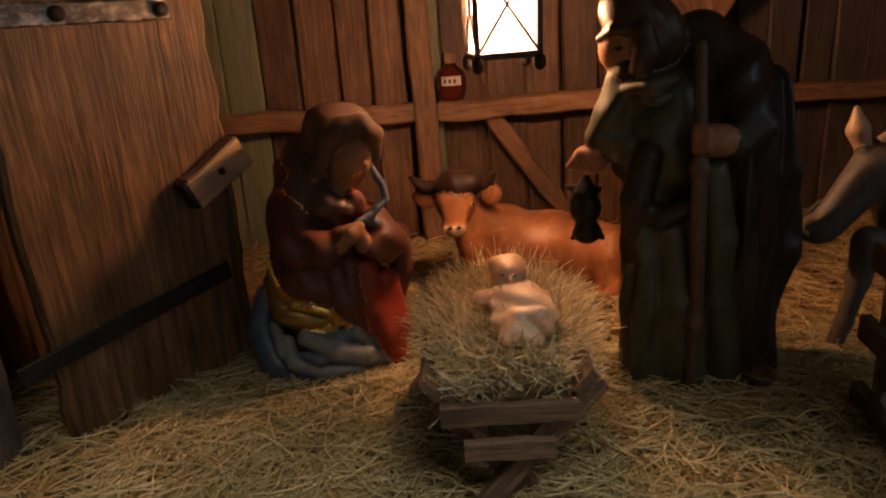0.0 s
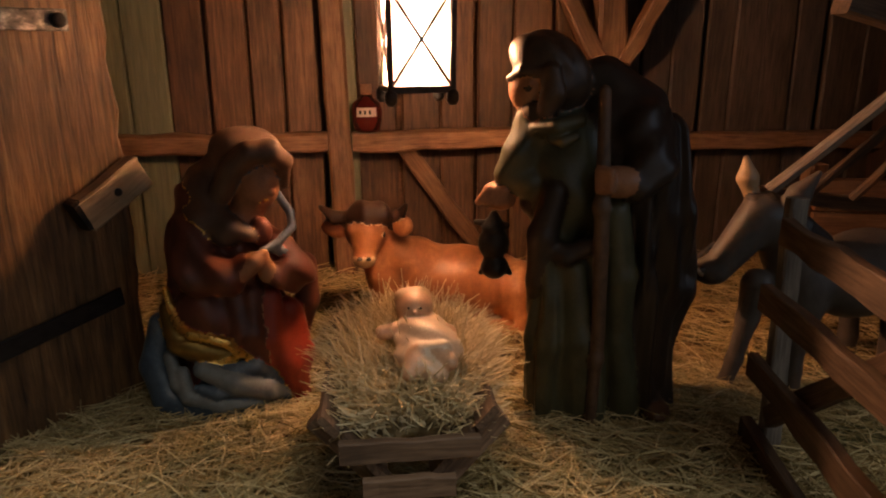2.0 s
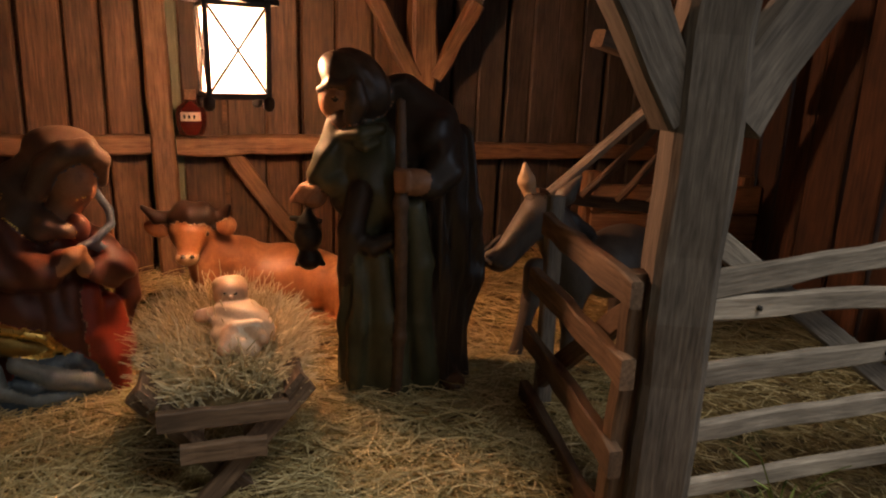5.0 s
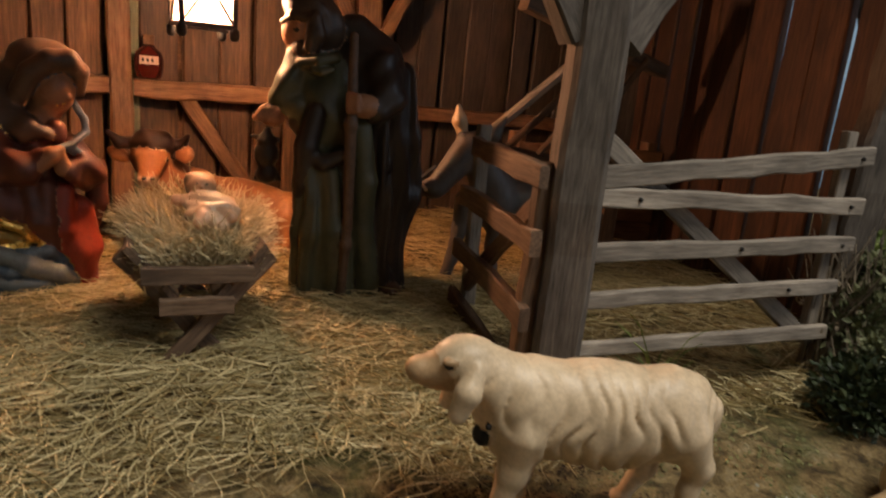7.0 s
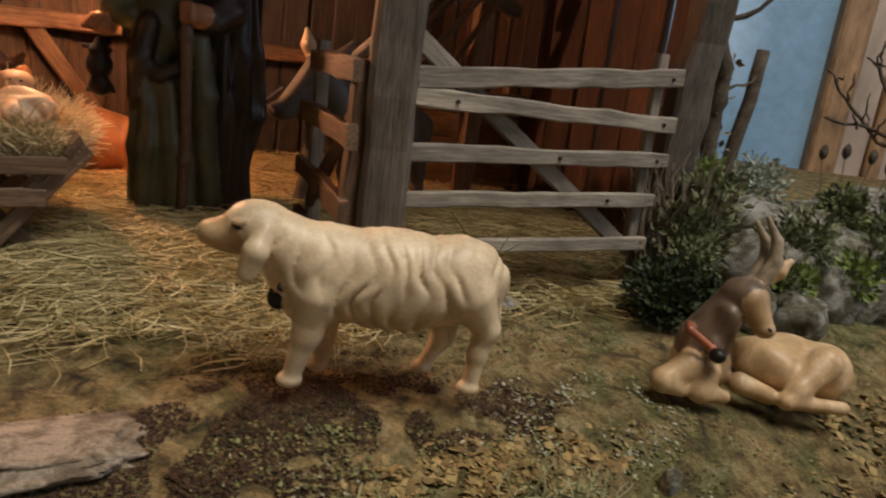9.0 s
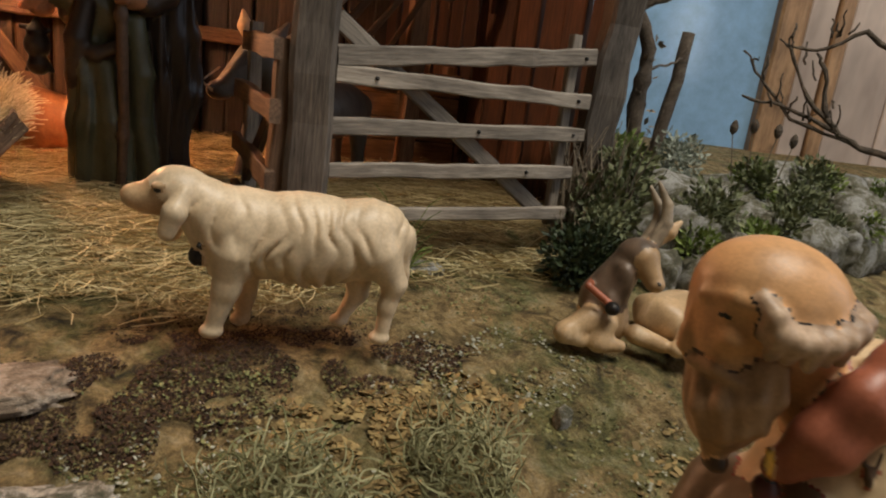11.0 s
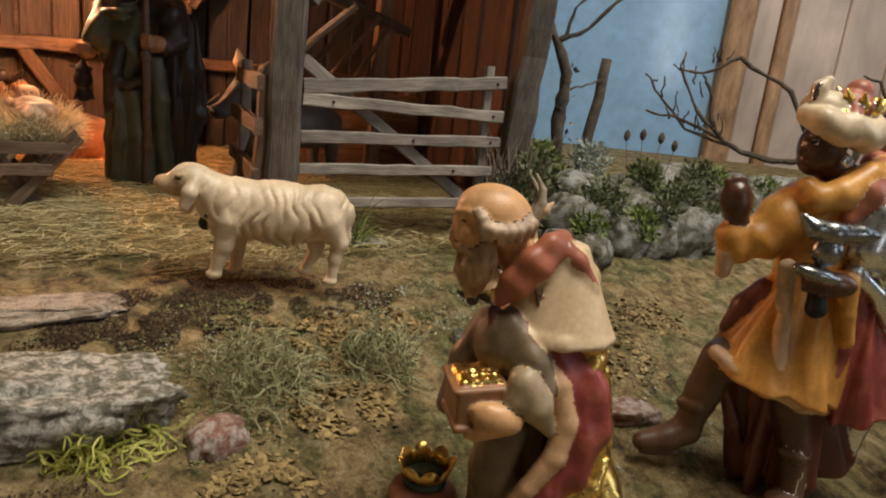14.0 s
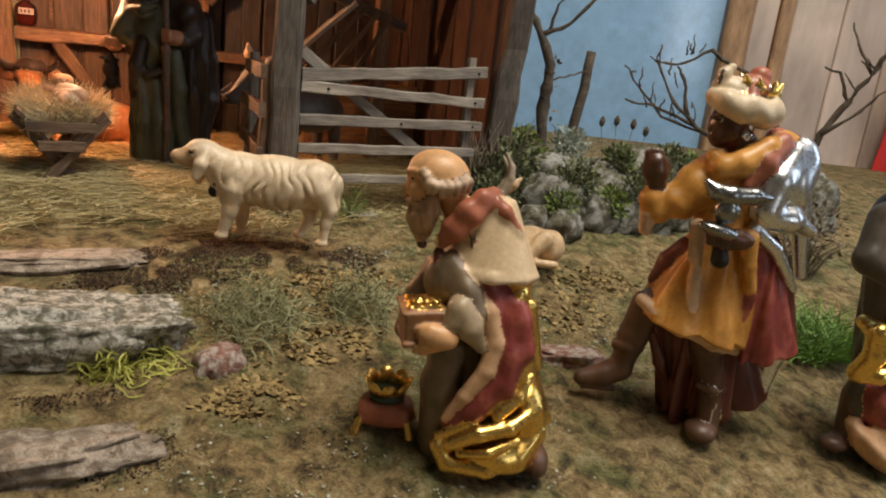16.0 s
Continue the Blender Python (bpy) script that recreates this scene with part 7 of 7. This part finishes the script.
bush("moss_cushion", (0.415, 0.16), [[(0.405, 0.165, 0.045, 0.018, 500), (0.445, 0.105, 0.058, 0.014, 500)], [(0.425, 0.150, 0.066, 0.016, 600)], [(0.372, 0.09, 0.036, 0.018, 700), (0.47, 0.085, 0.046, 0.017, 700), (0.42, 0.078, 0.028, 0.014, 500), (0.44, 0.10, 0.062, 0.012, 350)]], [LEAF_BRIGHT, LEAF_GREY, LEAF_OLIVE], (0.003, 0.006), "green moss and pale lichen tufts on the stone bank", 43, 0.05, 0.02, 20)
bush("moss_cushion", (0.55, 0.10), [[(0.535, 0.105, 0.055, 0.015, 500), (0.59, 0.09, 0.045, 0.02, 500)], [(0.50, 0.075, 0.034, 0.012, 400)]], [LEAF_BRIGHT, LEAF_OLIVE], (0.003, 0.006), "yellow-green moss tufts among grey stones", 44, 0.05, 0.03, 20)
v, f = blades(random.Random(51), 2200, lambda r: (lambda a, q: (0.452 + 0.036 * q * math.cos(a), -0.088 + 0.028 * q * math.sin(a), ground_z(0.452, -0.088) + 0.001))(r.uniform(0, 6.3), math.sqrt(r.random())), (0.010, 0.024), (0.00025, 0.0005), 2.6, 0.35)
tagged(new("grass_tuft", mesh_from("grass_tuft", v, f, [GRASS])), "bright green grassy moss clump on the ground", "grass", kind="stuff")
v, f = blades(random.Random(52), 40, lambda r: (0.199 + r.uniform(-0.003, 0.003), 0.118 + r.uniform(-0.002, 0.002), ground_z(0.199, 0.118)), (0.012, 0.022), (0.0003, 0.0006), 4.0, 0.2)
tagged(new("grass_tuft", mesh_from("grass_tuft_small", v, f, [LEAF_BRIGHT])), "small tuft of yellow-green grass near the gate", "grass", kind="stuff")
dry = bush("dry_herb", (0.56, -0.012), [[(0.56, -0.012, 0.022, 0.028, 300)]], [TWIG], (0.003, 0.007), "dry brown withered herb with brittle stems", 45, 0.042, 0.034, 90)
dry2 = bush("dry_herb", (0.315, 0.132), [[(0.315, 0.130, 0.045, 0.018, 60)]], [TWIG], (0.003, 0.006), "dry pale grass stems at the gate post", 46, 0.075, 0.026, 60)


bush("moss_cushion", (0.40, 0.085), [[(0.388, 0.088, 0.046, 0.017, 600), (0.432, 0.072, 0.040, 0.013, 450), (0.505, 0.10, 0.062, 0.016, 500)], [(0.410, 0.070, 0.030, 0.013, 450), (0.36, 0.075, 0.028, 0.013, 450), (0.53, 0.07, 0.036, 0.013, 400)]], [LEAF_OLIVE, LEAF_BRIGHT], (0.003, 0.006), "olive and green moss cushions growing over bank stones", 47, 0.05, 0.03, 25)


# lichen beards: tangles of curling threads
def tangle(name, at, r, height, count, mat, label, seed, thick=0.00028):
    q = random.Random(seed)
    pieces = []
    for _ in range(count):
        a, s = q.uniform(0, 6.3), r * math.sqrt(q.random())
        p = Vector((at[0] + s * math.cos(a), at[1] + s * math.sin(a), 0))
        p.z = ground_z(p.x, p.y) + q.uniform(0, height) * (1 - (s / r) ** 2 * 0.7)
        d = Vector((q.uniform(-1, 1), q.uniform(-1, 1), q.uniform(-0.2, 0.8))).normalized()
        ax = Vector((q.uniform(-1, 1), q.uniform(-1, 1), q.uniform(-1, 1))).normalized()
        pts = []
        for k in range(11):
            pts.append(p.copy())
            d = (Matrix.Rotation(q.uniform(0.15, 0.65), 3, ax) @ d).normalized()
            if q.random() < 0.25:
                ax = Vector((q.uniform(-1, 1), q.uniform(-1, 1), q.uniform(-1, 1))).normalized()
            p = p + d * 0.0018
            low = ground_z(p.x, p.y)
            if p.z < low + 0.0004:
                p.z = low + 0.0006
        pieces.append(tube(pts, [thick] * 10 + [thick * 0.4], 3))
    v, f = merge(pieces)
    return tagged(new(name, mesh_from(name, v, f, [mat])), label, "lichen", kind="stuff")


THREAD = fibre("lichen_thread", (0.19, 0.19, 0.085), (0.42, 0.40, 0.22), 0.8)
YELLOW = fibre("yellow_moss", (0.30, 0.30, 0.05), (0.52, 0.50, 0.12), 0.7)
tangle("beard_lichen", (0.096, -0.008), 0.022, 0.011, 330, THREAD, "tangled grey-green beard lichen on the slope", 61)
tangle("beard_lichen", (0.153, -0.006), 0.018, 0.010, 240, THREAD, "loose grey-green beard lichen by the kneeling king", 62)
tangle("yellow_moss_sprig", (0.030, -0.030), 0.012, 0.004, 70, YELLOW, "yellow-green moss sprig under the stone slab", 63, 0.0004)
tangle("yellow_moss_sprig", (0.040, -0.027), 0.010, 0.004, 50, YELLOW, "short yellow-green moss sprig under the stone slab", 64, 0.0004)


# branches, pole and seed heads
def limb(parent, name, pts, r0, r1, rng, knots=True):
    out, rad = [], []
    for i in range(len(pts) - 1):
        a, b_ = Vector(pts[i]), Vector(pts[i + 1])
        for s in range(4):
            t = s / 4
            out.append(a.lerp(b_, t) + Vector((rng.uniform(-1, 1), rng.uniform(-1, 1), rng.uniform(-1, 1))) * 0.0012)
    out.append(Vector(pts[-1]))
    for i in range(len(out)):
        k = r0 + (r1 - r0) * i / (len(out) - 1)
        rad.append(k * (rng.uniform(0.8, 1.5) if knots else 1))
    v, f = tube(out, rad, 7)
    return part(name, mesh_from(name, v, f, [BARK], True), parent)


rng = random.Random(71)
vine = thing("gnarled_branch", (0.428, 0.192, 0.02), "gnarled bare brown branch rising beside the stable", "branch")
limb(vine, "trunk", [(0.430, 0.191, 0.012), (0.428, 0.192, 0.059), (0.426, 0.194, 0.107), (0.428, 0.194, 0.135), (0.416, 0.204, 0.166), (0.404, 0.214, 0.191), (0.399, 0.219, 0.225)], 0.0055, 0.0028, rng)
limb(vine, "side_shoot", [(0.417, 0.203, 0.160), (0.436, 0.185, 0.173), (0.449, 0.172, 0.195), (0.464, 0.158, 0.215)], 0.0022, 0.0010, rng)
limb(vine, "side_shoot", [(0.422, 0.199, 0.164), (0.427, 0.194, 0.188), (0.442, 0.182, 0.212)], 0.0014, 0.0007, rng)
limb(vine, "side_shoot", [(0.427, 0.194, 0.122), (0.445, 0.186, 0.127), (0.496, 0.220, 0.134)], 0.0011, 0.0006, rng)
for k in range(9):
    z = 0.050 + 0.011 * k
    p = Vector((0.4285 + rng.uniform(-0.004, 0.006), 0.192 + rng.uniform(-0.003, 0.003), z))
    cr = part("bracket", leafage("bracket", None, rng, [(p.x, p.y, p.z, 0.003, 5)], (0.004, 0.008), TWIG, ""), vine)
stake = thing("wooden_stake", (0.498, 0.229, 0.02), "bare upright wooden stake with dark bark", "stake")
limb(stake, "shaft", [(0.496, 0.230, 0.012), (0.499, 0.228, 0.08), (0.504, 0.225, 0.154)], 0.0060, 0.0050, rng, False)
seed_plant = thing("seed_head_plant", (0.438, 0.102, 0.03), "dry plant with small brown seed heads", "plant")
for a, b_ in (((0.438, 0.102, 0.030), (0.435, 0.105, 0.090)), ((0.438, 0.102, 0.030), (0.445, 0.095, 0.089)), ((0.434, 0.107, 0.03), (0.426, 0.113, 0.088)), ((0.447, 0.098, 0.03), (0.456, 0.090, 0.084))):
    v, f = tube([a, (Vector(a) + Vector(b_)) / 2 + Vector((0.001, 0, 0)), b_], [0.0005, 0.0004, 0.0004], 4)
    part("stem", mesh_from("stem", v, f, [TWIG]), seed_plant)
    c = Vector(b_)
    v, f = tube([c, c + Vector((0, 0, 0.002)), c + Vector((0.0002, 0, 0.005)), c + Vector((0.0003, 0, 0.0075)), c + Vector((0.0003, 0, 0.009))], [0.0008, 0.0022, 0.0026, 0.0016, 0.0005], 8)
    part("seed_head", mesh_from("seed_head", v, f, [BARK], True), seed_plant)
shrub = thing("bare_shrub", (0.604, 0.024, 0.0), "bare dark twiggy shrub with knotted branches", "shrub")
limb(shrub, "branch", [(0.605, 0.022, -0.008), (0.602, 0.027, 0.070), (0.590, 0.046, 0.087), (0.575, 0.069, 0.082), (0.557, 0.094, 0.084), (0.545, 0.109, 0.094), (0.528, 0.130, 0.115), (0.515, 0.144, 0.149)], 0.0030, 0.0010, rng)
limb(shrub, "branch", [(0.545, 0.109, 0.094), (0.518, 0.141, 0.108), (0.498, 0.162, 0.112)], 0.0016, 0.0008, rng)
limb(shrub, "branch", [(0.538, 0.119, 0.103), (0.532, 0.125, 0.136), (0.527, 0.131, 0.147)], 0.0018, 0.0008, rng)
limb(shrub, "branch", [(0.575, 0.069, 0.082), (0.554, 0.098, 0.086), (0.523, 0.136, 0.100), (0.505, 0.155, 0.127), (0.494, 0.166, 0.143)], 0.0016, 0.0007, rng)
limb(shrub, "branch", [(0.590, 0.046, 0.087), (0.572, 0.075, 0.140), (0.544, 0.110, 0.164), (0.527, 0.131, 0.148), (0.513, 0.146, 0.150)], 0.0020, 0.0009, rng)
limb(shrub, "branch", [(0.600, 0.031, 0.069), (0.603, 0.025, 0.101), (0.611, 0.012, 0.132), (0.617, 0.001, 0.157), (0.622, -0.008, 0.180)], 0.0032, 0.0014, rng)
limb(shrub, "branch", [(0.611, 0.012, 0.132), (0.606, 0.021, 0.155), (0.599, 0.033, 0.159)], 0.0014, 0.0007, rng)
limb(shrub, "branch", [(0.617, 0.001, 0.157), (0.609, 0.014, 0.179), (0.606, 0.021, 0.197)], 0.0014, 0.0007, rng)
limb(shrub, "branch", [(0.603, 0.025, 0.101), (0.616, 0.003, 0.124), (0.624, -0.011, 0.144)], 0.0016, 0.0008, rng)
for k in range(26):
    t = rng.random()
    line = [((0.545, 0.109, 0.094), (0.498, 0.162, 0.112)), ((0.557, 0.094, 0.084), (0.515, 0.144, 0.149)), ((0.523, 0.136, 0.100), (0.494, 0.166, 0.143)), ((0.544, 0.110, 0.164), (0.513, 0.146, 0.150)), ((0.611, 0.012, 0.132), (0.622, -0.008, 0.180))][k % 5]
    p = Vector(line[0]).lerp(Vector(line[1]), t)
    q = p + Vector((rng.uniform(-0.012, 0.008), rng.uniform(-0.006, 0.012), rng.uniform(0.004, 0.020)))
    limb(shrub, "twig", [p, q], 0.0008, 0.0005, rng)

# ---- cushion and crown before the kneeling king ----
CU = pose(0.1305, -0.0875, ground_z(0.1305, -0.0875) + 0.001, 0, 0, -32.6)
cushion = sculpt("cushion", [ell((0, 0, 0.75), (1.25, 0.95, 0.72), "collar", 0.2), box((0, 0, 0.72), (1.15, 0.9, 0.5), "collar", 0.3, (0, 0, 0), 0.4)]
                 + [cap((sx * 1.05, sy * 0.8, 0.55), (sx * 1.2, sy * 0.92, -0.05), 0.16, 0.22, "gold", 0.08) for sx in (-1, 1) for sy in (-1, 1)],
                 ["collar", "gold"], CU, "red painted cushion with gold tassels on the ground", "cushion", 0.06)
crown = thing("crown", (0.1305, -0.0875, CU.translation.z + 0.014), "small gold crown with pointed leaves and green band", "crown")
GREENBAND = paint("green_band", (0.035, 0.06, 0.035), 0.4, 0, 0.3, 200)
cz = CU.translation.z + 0.0135
v, f = tube([(0.1305, -0.0875, cz), (0.1305, -0.0875, cz + 0.0030)], [0.0080, 0.0082], 24)
part("band", mesh_from("band", v, f, [GREENBAND], True), crown, None, "dark green band")
vv, ff = [], []
for i in range(48):
    a = 2 * math.pi * i / 48
    top = cz + 0.0065 + 0.0035 * abs(math.sin(a * 4)) ** 0.7
    for rr, z in ((0.0076, cz + 0.002), (0.0098 + 0.0012 * abs(math.sin(a * 4)), top), (0.0090 + 0.0012 * abs(math.sin(a * 4)), top), (0.0068, cz + 0.002)):
        vv.append((0.1305 + rr * math.cos(a), -0.0875 + rr * math.sin(a), z))
for i in range(48):
    j = (i + 1) % 48
    for k in range(4):
        t = (k + 1) % 4
        ff.append((i * 4 + k, j * 4 + k, j * 4 + t, i * 4 + t))
part("leaf_ring", mesh_from("leaf_ring", vv, ff, [FIG["gold"]], True), crown, None, "gold leaf ring")


# ---- room behind the landscape ----
N = Vector((0.54, 0.842, 0)).normalized()
S = Vector((0.842, -0.54, 0)).normalized()


def room_at(s, d, z):
    return N * d + S * s + Vector((0, 0, z))


BLUE = paint("blue_lacquer", (0.30, 0.50, 0.74), 0.13, 0, 0.06, 6, relief=0.02)
OAK = wood("oak_trim", (0.36, 0.21, 0.11), (0.56, 0.36, 0.20), 0.45, 160, 0.05, relief=0.1)
PINE = wood("pale_panel", (0.70, 0.57, 0.49), (0.78, 0.66, 0.58), 0.5, 60, 0.05, patch=8, relief=0.05)
RED = paint("red_cloth", (0.62, 0.03, 0.025), 0.8, 0, 0.2, 20)
WALLS = blotched("room_plaster", [(0.3, (0.42, 0.38, 0.33)), (0.7, (0.50, 0.46, 0.41))], 3, 60, 0.9, 0.2)


def panel(name, s0, s1, z0, z1, d, thick, mat, label, category, kind="structure"):
    c = room_at((s0 + s1) / 2, d + thick / 2, 0)
    ob = thing(name, (c.x, c.y, z0), label, category, kind=kind)
    timber("board", ob, room_at((s0 + s1) / 2, d + thick / 2, z0), room_at((s0 + s1) / 2, d + thick / 2, z1), s1 - s0, thick, mat, 3, S, segs=2, rough=0.0, bevel=0.1)
    return ob


panel("backdrop", -0.35, 0.634, -0.4, 1.2, 1.06, 0.02, BLUE, "smooth light blue lacquered door behind the landscape", "door")
panel("door_frame", 0.634, 0.680, -0.4, 1.2, 1.04, 0.04, OAK, "oak-brown upright door frame", "trim")
panel("trim_pale", 0.682, 0.726, -0.4, 1.2, 1.05, 0.03, PINE, "pale wooden upright trim", "trim")
panel("trim", 0.728, 0.752, -0.4, 1.2, 1.045, 0.035, OAK, "narrow oak-brown upright strip", "trim")
for k in range(6):
    panel("wall_panel", 0.754 + k * 0.09, 0.842 + k * 0.09, -0.4, 1.2, 1.05, 0.02, PINE, "pale pinkish wooden wall panel", "wall")
# hanging red cloth, gently folded
cv, cf = [], []
for j in range(14):
    for i in range(25):
        u, w = i / 24, j / 13
        s = 0.895 + 0.16 * u + 0.075 * w
        cv.append(room_at(s, 1.0 + 0.008 * math.sin(u * 17 + 1.5 * w), -0.4 + 0.75 * w))
for j in range(13):
    for i in range(24):
        a = j * 25 + i
        cf.append((a, a + 1, a + 26, a + 25))
cloth_me = mesh_from("red_cloth", cv, cf, [RED], True)
cloth = tagged(new("red_cloth", cloth_me), "plain red hanging cloth in front of the panels", "curtain")
sol = cloth.modifiers.new("thickness", "SOLIDIFY")
sol.thickness = 0.003
# closed room round the camera
room = thing("wall_room", (0, 0, -0.5), "plain plaster walls of the room", "wall", kind="structure")
for a, c, w in (((-2, -2.0, 0.8), (2.2, -2.0, 0.8), 2.6), ((-2.0, -2.0, 0.8), (-2.0, 2.2, 0.8), 2.6), ((2.2, -2.0, 0.8), (2.2, 2.2, 0.8), 2.6), ((-2.0, 2.2, 0.8), (2.2, 2.2, 0.8), 2.6)):
    timber("plaster", room, a, c, w, 0.02, WALLS, 1, (0, 0, 1), segs=1, rough=0.0)
lid = thing("ceiling_room", (0, 0, 2.1), "plain plaster ceiling of the room", "ceiling", kind="structure")
timber("plaster", lid, (-2, 0.1, 2.1), (2.2, 0.1, 2.1), 4.3, 0.02, WALLS, 1, (0, 1, 0), segs=1, rough=0.0)
